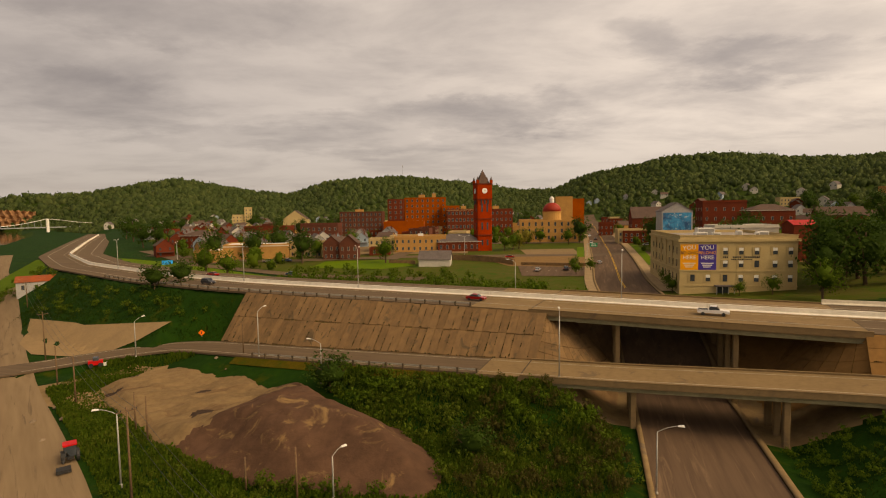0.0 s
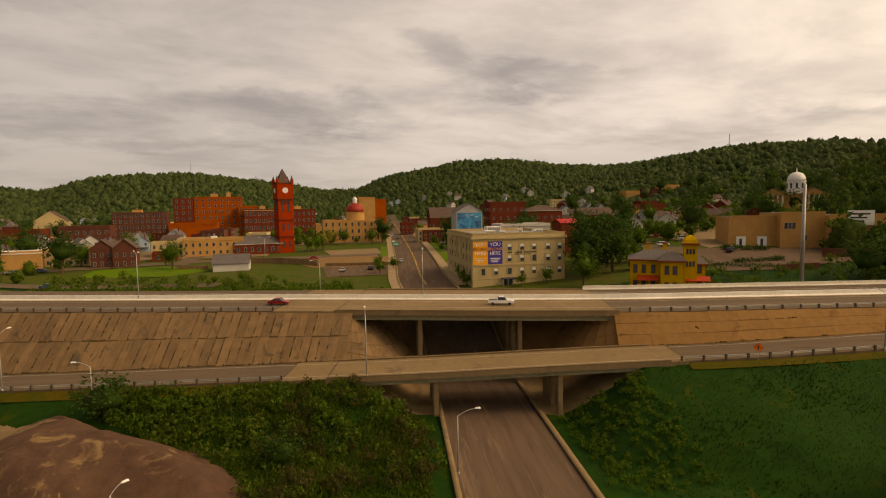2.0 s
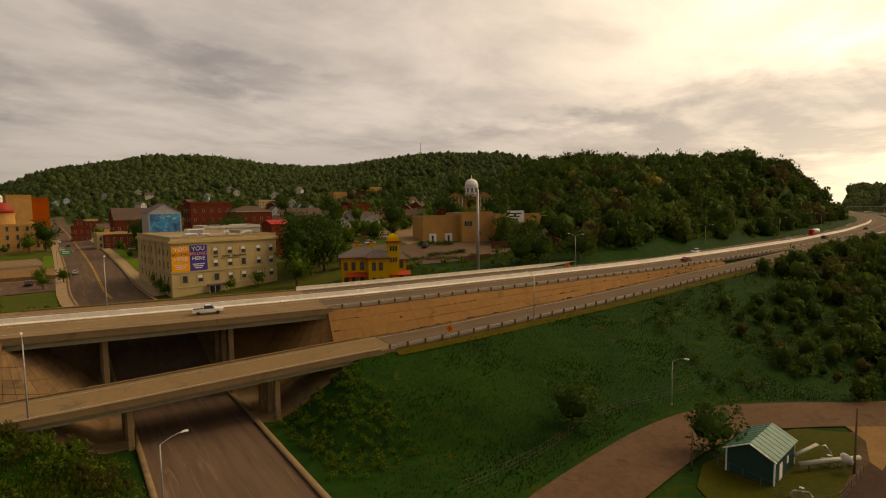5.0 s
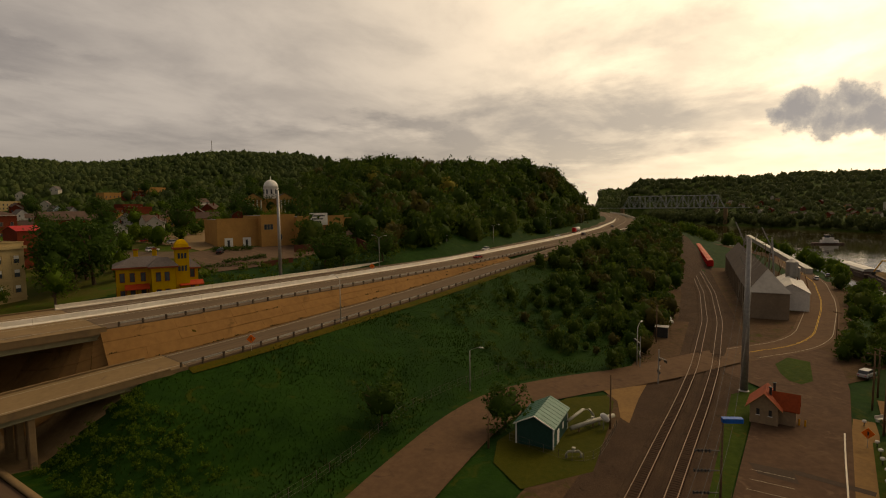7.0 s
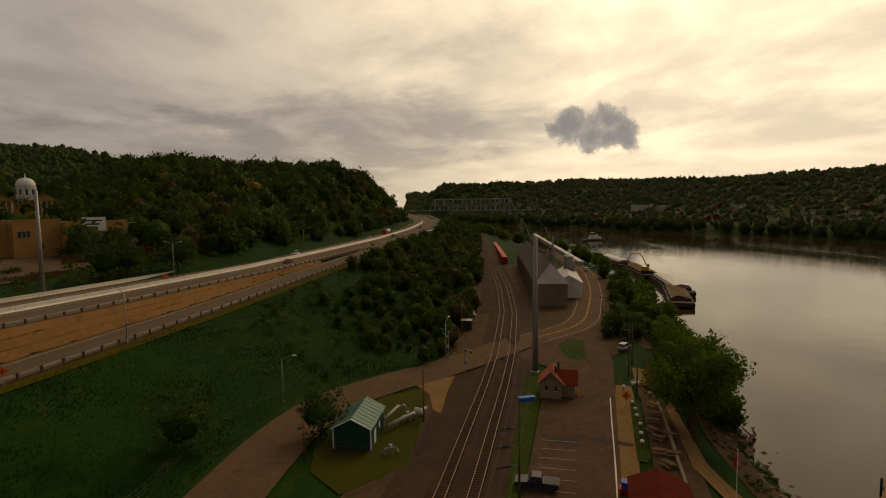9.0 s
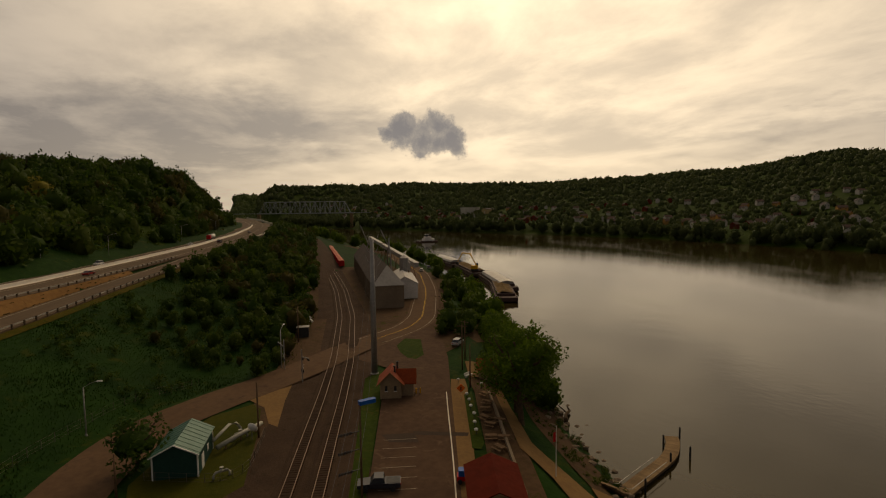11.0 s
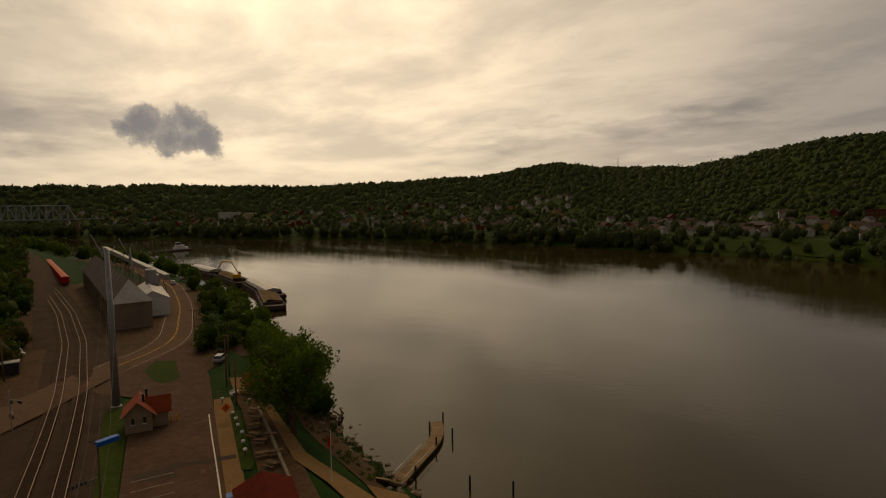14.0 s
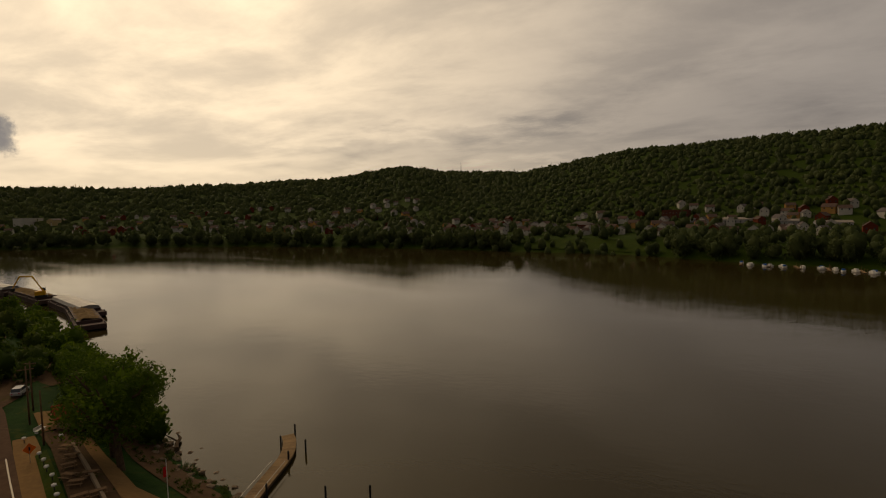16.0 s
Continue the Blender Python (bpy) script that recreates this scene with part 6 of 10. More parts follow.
PALE_RED = surface("pale_red_roof", (0.42, 0.13, 0.09), (0.30, 0.09, 0.06), 1.0, 0.3, 0.7, 0.02, third=(0.5, 0.36, 0.30))


def rail_car(x, y, a, label):
    c = thing("rail_car", pose(x, y, 0.45, 0, 0, a), label, "rail car", "rail cars")
    part("body", Shape().prism([(-7.6, -1.5), (7.6, -1.5), (7.8, -1.2), (7.8, 1.2), (7.6, 1.5), (-7.6, 1.5), (-7.8, 1.2), (-7.8, -1.2)], 1.1, 4.3), REDP, c)
    part("roof", Shape().add([(-7.8, -1.5, 4.3), (7.8, -1.5, 4.3), (7.8, 0, 4.75), (-7.8, 0, 4.75), (7.8, 1.5, 4.3), (-7.8, 1.5, 4.3)], [(0, 1, 2, 3), (3, 2, 4, 5), (0, 3, 5), (1, 4, 2), (0, 5, 4, 1)]), PALE_RED, c, "faded red roof")
    for i in range(9):
        part("rib", Shape().box(-7.2 + i * 1.8, -1.58, 1.2, -7.0 + i * 1.8, 1.58, 4.2), REDP, c)
    for u in (-5.4, 5.4):
        tr = part("bogie", Shape().box(u - 1.4, -1.1, 0.4, u + 1.4, 1.1, 0.9), BLACK, c)
        for w in (-0.9, 0.9):
            for s in (-0.72, 0.72):
                part("wheel", Shape().lathe([(0.46, -0.07), (0.46, 0.07)], 14), BLACK, tr, m=pose(u + w, s, 0.46, 90, 0, 0))


for i in range(8):
    rail_car(331 + i * 16.4, -46.8 - i * 1.2, -4.2, "red hopper rail car with a paler roof on the siding")

# ---- picnic place ----
MAROON = surface("maroon_metal_roof", (0.075, 0.018, 0.013), (0.055, 0.014, 0.010), 1.5, 0.3, 0.86, 0.02)
shel = thing("shelter", pose(103.6, -43.2, gz(107, -45), 0, 0, -20), "small open shelter with a red-brown roof", "shelter")
part("back_wall", Shape().box(0, -5.4, -0.2, 3.6, -0.2, 2.4), DEPOTWALL, shel)
for s in gable_roof(-0.2, -5.4, 3.8, -0.2, 2.4, 3.9, 0.5, along_x=False):
    part("roof_slope", s, REDROOF, shel)
# no hole in the wall: a black panel paints the shade inside
part("opening", Shape().box(-0.06, -3.9, 0.9, 0.0, -1.6, 2.0), BLACK, shel, "black panel standing in for the shaded opening")
cov = thing("pavilion", pose(58.0, -26.3, gz(58, -26.3), 0, 0, -18), "picnic pavilion with a dark maroon metal roof", "pavilion")
for x, y in ((-4, -2.6), (4, -2.6), (4, 2.6), (-4, 2.6)):
    part("post", Shape().box(x - 0.12, y - 0.12, -0.2, x + 0.12, y + 0.12, 2.9), WOODPOLE, cov)
for s in gable_roof(-4.6, -3.2, 4.6, 3.2, 2.8, 4.2, 0.4):
    part("roof_slope", s, MAROON, cov)


def picnic_table(x, y, a, label="weathered wooden picnic table with benches"):
    t = thing("picnic_table", pose(x, y, gz(x, y) + 0.12, 0, 0, a), label, "picnic table", "picnic tables")
    part("tabletop", Shape().box(-0.95, -0.4, 0.70, 0.95, 0.4, 0.76, bevel=0.03), WOODPOLE, t)
    for s in (-0.75, 0.75):
        part("bench", Shape().box(-0.95, s - 0.14, 0.42, 0.95, s + 0.14, 0.47), WOODPOLE, t)
    for u in (-0.65, 0.65):
        part("leg", Shape().tube([(u, -0.75, 0), (u, 0, 0.7), (u, 0.75, 0)], 0.05, 4), WOODPOLE, t)


for i, (x, y) in enumerate(((93, -40.2), (89, -38.9), (86, -37.2), (82.5, -35.6), (79.5, -35.2), (75, -33.4), (71, -33.0), (80.5, -37.4), (74, -35.2), (67, -30.5))):
    picnic_table(x, y, 20 + 25 * (i % 3))
for i, (x, y) in enumerate(((93.5, -36.6), (90.5, -35.9), (87.5, -35.0), (84, -34.2), (80.5, -32.9), (77.5, -31.9), (102, -38.0), (98, -41.6))):
    g = thing("globe_lamp", pose(x, y, gz(x, y) + 0.1), "low post lamp with a white globe on the lawn", "globe lamp", "globe lamps")
    part("post", Shape().tube([(0, 0, -0.1), (0, 0, 0.6)], [0.09, 0.07], 8), BLACK, g)
    part("globe", Shape().lathe([(0.08, 0.6), (0.28, 0.7), (0.34, 0.85), (0.28, 1.0), (0.06, 1.1)], 12), WHITE, g, smooth_faces=True)
wb = thing("bench", pose(105, -41.5, gz(105, -41.5) + 0.15, 0, 0, -60), "white bench by the path", "bench")
part("seat", Shape().box(-1.1, -0.3, 0.42, 1.1, 0.3, 0.5, bevel=0.03), WHITE, wb)
part("backrest", Shape().box(-1.1, 0.26, 0.5, 1.1, 0.34, 0.95), WHITE, wb)
for u in (-0.8, 0.8):
    part("leg", Shape().box(u - 0.08, -0.25, -0.05, u + 0.08, 0.25, 0.42), WHITE, wb)
lowwall = sampled([(56, -30), (70, -34.2), (84, -38.6), (97, -42.5)], 2.0)
lowwall[:, 2] = ground_z(lowwall[:, 0], lowwall[:, 1])
tagged(new("low_wall", bar_run(lowwall, -0.2, 0.2, -0.2, 0.75).mesh("low_wall", HALLWALL)), "low brown wall along the terrace", "wall", "", "structure")
flag = thing("flagpole", pose(62.9, -37.9, gz(62.9, -37.9)), "white flagpole with a hanging red and blue flag", "flagpole")
part("pole", Shape().tube([(0, 0, -0.2), (0, 0, 7.5)], [0.07, 0.04], 8), WHITE, flag)
part("flag", Shape().add([(0.05, 0, 5.2), (0.5, 0.15, 5.0), (0.9, -0.1, 4.7), (0.05, 0, 6.6), (0.5, 0.12, 6.3), (0.9, -0.12, 5.9), (0.05, 0.03, 6.6), (0.5, 0.15, 6.3), (0.9, -0.09, 5.9), (0.05, 0.03, 5.2), (0.5, 0.18, 5.0), (0.9, -0.07, 4.7)],
                         [(0, 1, 4, 3), (1, 2, 5, 4), (6, 7, 10, 9), (7, 8, 11, 10)]), REDP, flag)
tool = thing("utility_cart", pose(64.2, -24.9, 0.15, 0, 0, 70), "small blue and red maintenance cart", "cart")
part("bed", Shape().box(-1.2, -0.65, 0.35, 1.2, 0.65, 0.95, bevel=0.1), REDP, tool)
part("cab", Shape().box(-0.1, -0.6, 0.95, 1.0, 0.6, 1.75, bevel=0.1), BLUE, tool)
for u in (-0.8, 0.8):
    for s in (-0.68, 0.68):
        part("wheel", Shape().lathe([(0.3, -0.1), (0.3, 0.1)], 12), BLACK, tool, m=pose(u, s, 0.3, 90, 0, 0))

# ---- dock, piles, rocks ----
PLANK = surface("weathered_planks", (0.25, 0.19, 0.13), (0.18, 0.135, 0.095), 3.0, 0.4, 0.9, 0.1, vary=0.15)
dock = thing("boat_dock", Matrix.Identity(4), "weathered plank boat dock with a bent end", "dock")
drow = sampled([(64.0, -46.5), (66.8, -52), (75.3, -70.6), (76.6, -72.2), (82.2, -74.8)], 0.45)
plank = Shape().box(-0.2, -1.25, -0.05, 0.2, 1.25, 0.05).mesh("plank", PLANK)
for x, y, _, dx, dy, s in drow:
    part("plank", plank, PLANK, dock, m=pose(x, y, -8.2 + max(0, (7 - s)) * 0.45, 0, 0, math.degrees(math.atan2(dy, dx))))
drow[:, 2] = -8.3 + np.maximum(0, 7 - drow[:, 5]) * 0.45
for o in (-1.2, 1.05):
    part("stringer", bar_run(drow, o, o + 0.15, -0.35, -0.02), WOODPOLE, dock)
part("float", bar_run(drow[16:], -1.0, 1.0, -0.75, -0.3), BLACK, dock)
for o in (-1.2, 1.2):
    hand = drow[4:44]
    part("handrail", bar_run(hand, o - 0.04, o + 0.04, 0.95, 1.02), STEEL, dock)
for x, y in ((78.8, -70.6), (72.5, -66.6), (80.5, -76.0), (73.2, -71.6), (66.8, -56.5), (57.9, -60.5), (51.8, -64.1)):
    pl = thing("mooring_pile", pose(x, y, -12), "dark round mooring pile in the river", "pile", "mooring piles")
    part("shaft", Shape().tube([(0, 0, 0), (0, 0, 5.3), (0, 0, 5.5)], [0.17, 0.17, 0.08], 8), BLACK, pl)
ramp = sampled([(50, -43), (64, -47.5)], 2.0)
v, q = draped(ramp, 3.2, -3.2, 0.25, 2)
tagged(new("landing", quick_mesh("landing", v, q, TAN)), "tan concrete landing at the dock", "landing", "", "structure")
ROCK = surface("bank_rock", (0.22, 0.18, 0.14), (0.13, 0.105, 0.085), 2.0, 0.4, 0.95, 0.4, vary=0.25)
rk = random.Random(5)
rock_meshes = []
for i in range(6):
    pr = [(rk.uniform(0.5, 0.75), -0.4), (rk.uniform(0.8, 1.1), 0.1), (rk.uniform(0.5, 0.9), 0.45), (rk.uniform(0.1, 0.35), 0.65)]
    s = Shape().lathe(pr, 7)
    s.v = [(x * rk.uniform(0.8, 1.2), y * rk.uniform(0.7, 1.2), z) for x, y, z in s.v]
    rock_meshes.append(s.mesh("rock", ROCK))
for i in range(100):
    sh_ = sampled([(56, -53.5), (68.8, -54.5), (88, -57.5), (100, -61.5), (112, -65)], 0.5)
    x, y, _, dx, dy, _ = sh_[rk.randrange(len(sh_))]
    o = rk.gauss(1.2, 2.0)
    x, y = x - dy * o, y + dx * o
    ob = new("rock", rock_meshes[i % 6])
    ob.matrix_world = pose(x, y, max(gz(x, y), -9.3) + 0.05, rk.uniform(-20, 20), rk.uniform(-20, 20), rk.uniform(0, 360)) @ Matrix.Scale(rk.uniform(0.25, 0.8), 4)
    tagged(ob, "rough brown rock on the river's edge", "rock", "bank rocks")
log = thing("driftwood", pose(97, -61, -8.4, 0, 0, -35), "bare grey driftwood log at the water", "driftwood")
part("trunk", Shape().tube([(-3.5, 0, 0.6), (0, 0.2, 0.3), (3.5, -0.4, -0.1), (4.6, 0.2, 0.5)], [0.4, 0.35, 0.3, 0.1], 8), BARK, log)
part("branch", Shape().tube([(1, 0, 0.3), (2.2, 1.4, 1.0), (2.6, 2.4, 1.6)], [0.2, 0.13, 0.05], 6), BARK, log)

# ---- town ----
def brick(name, a, b):
    return surface(name, a, b, 3.0, 0.25, 0.9, 0.12)


CREAM = brick("cream_stone", (0.44, 0.36, 0.235), (0.37, 0.30, 0.195))
TRIM = surface("window_trim", (0.36, 0.31, 0.24), (0.28, 0.24, 0.19), 2.0, 0.3, 0.8, 0.0)
REDBRICK = brick("red_brick", (0.125, 0.042, 0.030), (0.088, 0.034, 0.025))
TOWERBRICK = brick("tower_brick", (0.24, 0.055, 0.028), (0.18, 0.042, 0.023))
ORANGEBRICK = brick("orange_brick", (0.26, 0.088, 0.046), (0.20, 0.068, 0.037))
DARKBRICK = brick("dark_brick", (0.105, 0.050, 0.038), (0.075, 0.038, 0.030))
TANBRICK = brick("tan_brick", (0.40, 0.26, 0.145), (0.31, 0.20, 0.115))
YELLOWWALL = brick("yellow_wall", (0.46, 0.315, 0.040), (0.36, 0.245, 0.035))
GREYROOF = surface("grey_shingles", (0.13, 0.115, 0.11), (0.09, 0.08, 0.075), 2.0, 0.3, 0.9, 0.1)
FLATROOF = surface("flat_roof_felt", (0.30, 0.27, 0.24), (0.20, 0.18, 0.16), 1.0, 0.2, 0.9, 0.05)
WHITEROOF = surface("white_roof_membrane", (0.72, 0.70, 0.66), (0.58, 0.56, 0.52), 1.0, 0.2, 0.8, 0.03)
WHITEWALL = surface("white_siding", (0.50, 0.47, 0.42), (0.40, 0.38, 0.34), 3.0, 0.3, 0.7, 0.05)
GREYWALL = surface("grey_siding", (0.36, 0.35, 0.34), (0.28, 0.27, 0.26), 3.0, 0.3, 0.7, 0.05)
BLUEWALL = surface("blue_grey_siding", (0.33, 0.38, 0.42), (0.26, 0.30, 0.34), 3.0, 0.3, 0.7, 0.05)
BROWNROOF = surface("brown_shingles", (0.105, 0.078, 0.066), (0.072, 0.055, 0.048), 2.0, 0.3, 0.9, 0.1)
PURPLE = surface("purple_banner", (0.055, 0.04, 0.19), (0.045, 0.032, 0.15), 1.0, 0.3, 0.7, 0.0)
GOLD = surface("gold_banner", (0.70, 0.37, 0.03), (0.58, 0.30, 0.03), 1.0, 0.3, 0.7, 0.0)


def window_meshes(w, h, frame_mat, arch=False):
    """Frame and pane of a window on a wall that faces -y, centred at its origin."""
    t, a, b = 0.09, w / 2, h / 2
    f = Shape()
    v = [(s * (a + o), y, u * (b + o)) for o, y in ((t, 0.05), (t, -0.09), (0, -0.09), (0, 0.02)) for s, u in ((-1, -1), (1, -1), (1, 1), (-1, 1))]
    ring = [(k * 4 + i, k * 4 + (i + 1) % 4, k * 4 + 4 + (i + 1) % 4, k * 4 + 4 + i) for k in range(3) for i in range(4)]
    f.add(v, ring)
    p = Shape().box(-w / 2, -0.02, -h / 2, w / 2, 0.03, h / 2)
    both = mesh_of("window", f.v, f.f + [(12, 13, 14, 15)], [frame_mat, GLASS])
    both.polygons[12].material_index = 1
    return f.mesh("window", frame_mat), p.mesh("pane", GLASS), both


def window_grid(top, wall, xs, zs, pair, m=None):
    """Windows on one face; m carries the face's plane into the thing."""
    f = pair[2]
    for z in zs:
        for x in xs:
            part("window", f, None, wall, m=(m or Matrix.Identity(4)) @ pose(x, 0, z))



def block(name, x, y, w, d, h, turn, wall, label, category="building", roof=None, kind="flat", ridge=3.0, floors=3, cols=5, side_cols=3, win=(1.0, 1.7), frame_mat=None, z=None, group="", cornice=None, first=1.6, z_drop=1.5, sides="fl"):
    """A building: origin at the middle of its front foot, front towards -y, body behind it."""
    z = gz(x, y) if z is None else z
    top = thing(name, pose(x, y, z, 0, 0, turn), label, category, group)
    roof = roof or FLATROOF
    if kind == "gable":
        body = part("wall", gable_body(-w / 2, 0, w / 2, d, h, h + ridge, -z_drop, along_x=False), wall, top)
        for s in gable_roof(-w / 2, 0, w / 2, d, h, h + ridge, 0.4, along_x=False):
            part("roof_slope", s, roof, top)
    elif kind == "side_gable":
        body = part("wall", gable_body(-w / 2, 0, w / 2, d, h, h + ridge, -z_drop), wall, top)
        for s in gable_roof(-w / 2, 0, w / 2, d, h, h + ridge, 0.4):
            part("roof_slope", s, roof, top)
    elif kind == "hip":
        body = part("wall", Shape().box(-w / 2, 0, -z_drop, w / 2, d, h), wall, top)
        o, k = 0.5, min(w, d) / 2
        a, b = (-w / 2 + k, w / 2 - k) if w > d else (0, 0)
        c, e = (d / 2, d / 2) if w > d else (k, d - k)
        part("roof", Shape().add([(-w / 2 - o, -o, h), (w / 2 + o, -o, h), (w / 2 + o, d + o, h), (-w / 2 - o, d + o, h), (a, c, h + ridge), (b, e, h + ridge)] if w > d else
                                 [(-w / 2 - o, -o, h), (w / 2 + o, -o, h), (w / 2 + o, d + o, h), (-w / 2 - o, d + o, h), (0, c, h + ridge), (0, e, h + ridge)],
                                 [(0, 1, 5, 4), (1, 2, 5), (2, 3, 4, 5), (3, 0, 4), (3, 2, 1, 0)] if w > d else [(0, 1, 4), (1, 2, 5, 4), (2, 3, 5), (3, 0, 4, 5), (3, 2, 1, 0)]), roof, top)
        part("eave_board", Shape().box(-w / 2 - o, -o, h - 0.25, w / 2 + o, d + o, h - 0.02), cornice or WHITEWALL, top)
    else:
        body = part("wall", Shape().box(-w / 2, 0, -z_drop, w / 2, d, h), wall, top)
        part("roof", Shape().box(-w / 2 + 0.3, 0.3, h, w / 2 - 0.3, d - 0.3, h + 0.12), roof, top)
        c4 = ((-w / 2, 0), (w / 2, 0), (w / 2, d), (-w / 2, d))
        i4 = ((-w / 2 + 0.3, 0.3), (w / 2 - 0.3, 0.3), (w / 2 - 0.3, d - 0.3), (-w / 2 + 0.3, d - 0.3))
        v = [(*p, h) for p in c4] + [(*p, h + 0.7) for p in c4] + [(*p, h + 0.7) for p in i4] + [(*p, h) for p in i4]
        part("parapet", Shape().add(v, [(k * 4 + i, k * 4 + (i + 1) % 4, k * 4 + 4 + (i + 1) % 4, k * 4 + 4 + i) for k in range(3) for i in range(4)]), wall, top)
        cm = cornice or wall
        part("cornice", Shape().box(-w / 2 - 0.25, -0.25, h - 0.5, w / 2 + 0.25, -0.004, h - 0.15).box(-w / 2 - 0.25, -0.004, h - 0.5, -w / 2 - 0.004, d, h - 0.15), cm, top)
    pair = window_meshes(*win, frame_mat or TRIM)
    if floors and cols:
        step = (h - 0.6) / floors
        zs = [first + i * step for i in range(floors) if first + i * step + win[1] / 2 < h - 0.2]
        if "f" in sides:
            window_grid(top, body, [-w / 2 + w * (i + 0.5) / cols for i in range(cols)], zs, pair, pose(0, -0.03, 0))
        if "l" in sides:
            window_grid(top, body, [-d / 2 + d * (i + 0.5) / side_cols for i in range(side_cols)], zs, pair, pose(-w / 2 - 0.03, d / 2, 0, 0, 0, -90))
        if "r" in sides:
            window_grid(top, body, [-d / 2 + d * (i + 0.5) / side_cols for i in range(side_cols)], zs, pair, pose(w / 2 + 0.03, d / 2, 0, 0, 0, 90))
    return top


def words(text, size, material, parent, x, z, y=-0.12, turn=0):
    """Raised letters on a wall that faces -y."""
    cu = bpy.data.curves.new("lettering", "FONT")
    cu.body, cu.size, cu.extrude, cu.align_x, cu.align_y = text, size, 0.02, "CENTER", "CENTER"
    tmp = bpy.data.objects.new("lettering", cu)
    me = bpy.data.meshes.new_from_object(tmp)
    bpy.data.objects.remove(tmp)
    me.materials.append(material)
    part("lettering", me, None, parent, m=pose(x, y, z, 90, 0, 0) @ pose(0, 0, 0, 0, 0, turn))


# the cream stone hall by the street
TURN = -9.0
HX, HY, HZ = 68.6, 158.6, 11.0
W, D, H_ = 32.0, 40.0, 16.2
hall2 = thing("stone_hall", pose(HX, HY, HZ, 0, 0, TURN), "cream stone three-storey hall with two big banners", "building")
wall = part("wall", Shape().box(0, 0, -1.5, W, D, H_), CREAM, hall2)
part("roof", Shape().box(0.4, 0.4, H_, W - 0.4, D - 0.4, H_ + 0.15), FLATROOF, hall2)
for x0, y0, x1, y1 in ((0, 0, W, 0.4), (0, D - 0.4, W, D), (0, 0.4, 0.4, D - 0.4), (W - 0.4, 0.4, W, D - 0.4)):
    part("parapet", Shape().box(x0, y0, H_, x1, y1, H_ + 1.1), CREAM, hall2)
for z0, z1, o in ((15.5, 16.3, 0.55), (6.7, 7.15, 0.22), (2.3, 2.6, 0.15), (17.2, 17.45, 0.12)):
    part("cornice", Shape().box(-o, -o, z0, W + o, -0.004, z1).box(-o, -0.004, z0, -0.004, D, z1), CREAM, hall2)
pair = window_meshes(1.25, 2.0, CREAM)
blind = Shape().box(-0.6, -0.035, 0.1, 0.6, -0.022, 0.98).mesh("blind", WHITE)
fxs = [12.6, 16.9, 21.1, 26.0, 30.1]
rb = random.Random(3)
for zi, z in enumerate((12.7, 8.95, 4.75)):
    for x in ([3.6, 7.9] if zi == 2 else []) + fxs:
        w = part("window", pair[0], None, wall, m=pose(x, -0.03, z))
        part("pane", pair[1], None, w)
        if rb.random() < 0.65:
            part("blind", blind, None, w, "half-drawn white blind")
        for s in (-1, 1):
            part("surround", Shape().box(s * 1.0 - 0.16, -0.1, -1.3, s * 1.0 + 0.16, 0.02, 1.3), CREAM, w)
    for i in range(8):
        w = part("window", pair[0], None, wall, m=pose(-0.03, 3 + i * 4.5, z, 0, 0, -90))
        part("pane", pair[1], None, w)
for i in range(4):
    part("pilaster", Shape().box(-0.3, 8 + i * 7.5, 7.3, -0.004, 9 + i * 7.5, 15.4), CREAM, hall2)
porch = part("porch", Shape().box(9.6, -2.2, 2.4, 14.8, -0.1, 2.75, bevel=0.05), GREYROOF, hall2, "dark grey entrance canopy")
for x in (9.8, 11.4, 13.0, 14.6):
    part("column", Shape().tube([(x, -2.0, -0.4), (x, -2.0, 2.4)], 0.12, 8), GREYPOLE, porch)
part("entrance", Shape().box(10.6, -0.12, -0.2, 13.8, -0.02, 2.2), GLASS, hall2)
for x0, mt in ((0.15, GOLD), (5.15, PURPLE)):
    ban = part("banner", Shape().box(x0, -0.14, 7.2, x0 + 4.95, -0.05, 14.7), mt, hall2, "large printed banner")
    xm = x0 + 2.45
    words("YOU", 1.75, WHITE, ban, xm, 13.7, -0.17, 4)
    words("BELONG", 1.25, BLACK if mt is GOLD else GOLD, ban, xm, 12.2, -0.17)
    words("HERE", 1.6, WHITE, ban, xm, 10.8, -0.17)
    for i in range(3):
        part("print_bar", Shape().box(x0 + 0.7 + 0.3 * i, -0.17, 9.0 - i * 0.55, x0 + 4.2 - 0.4 * i, -0.15, 9.25 - i * 0.55), WHITE if mt is PURPLE else PALE, ban)
for x0, x1, z0, z1 in ((12.0, 13.9, 10.7, 11.15), (14.6, 17.2, 10.7, 11.15), (17.7, 22.4, 10.7, 11.15), (14.2, 20.2, 10.15, 10.4)):
    n = int((x1 - x0) / 0.48)
    for i in range(n):
        part("letter_bar", Shape().box(x0 + i * 0.48, -0.09, z0, x0 + i * 0.48 + 0.33, -0.02, z1), BLACK, hall2)
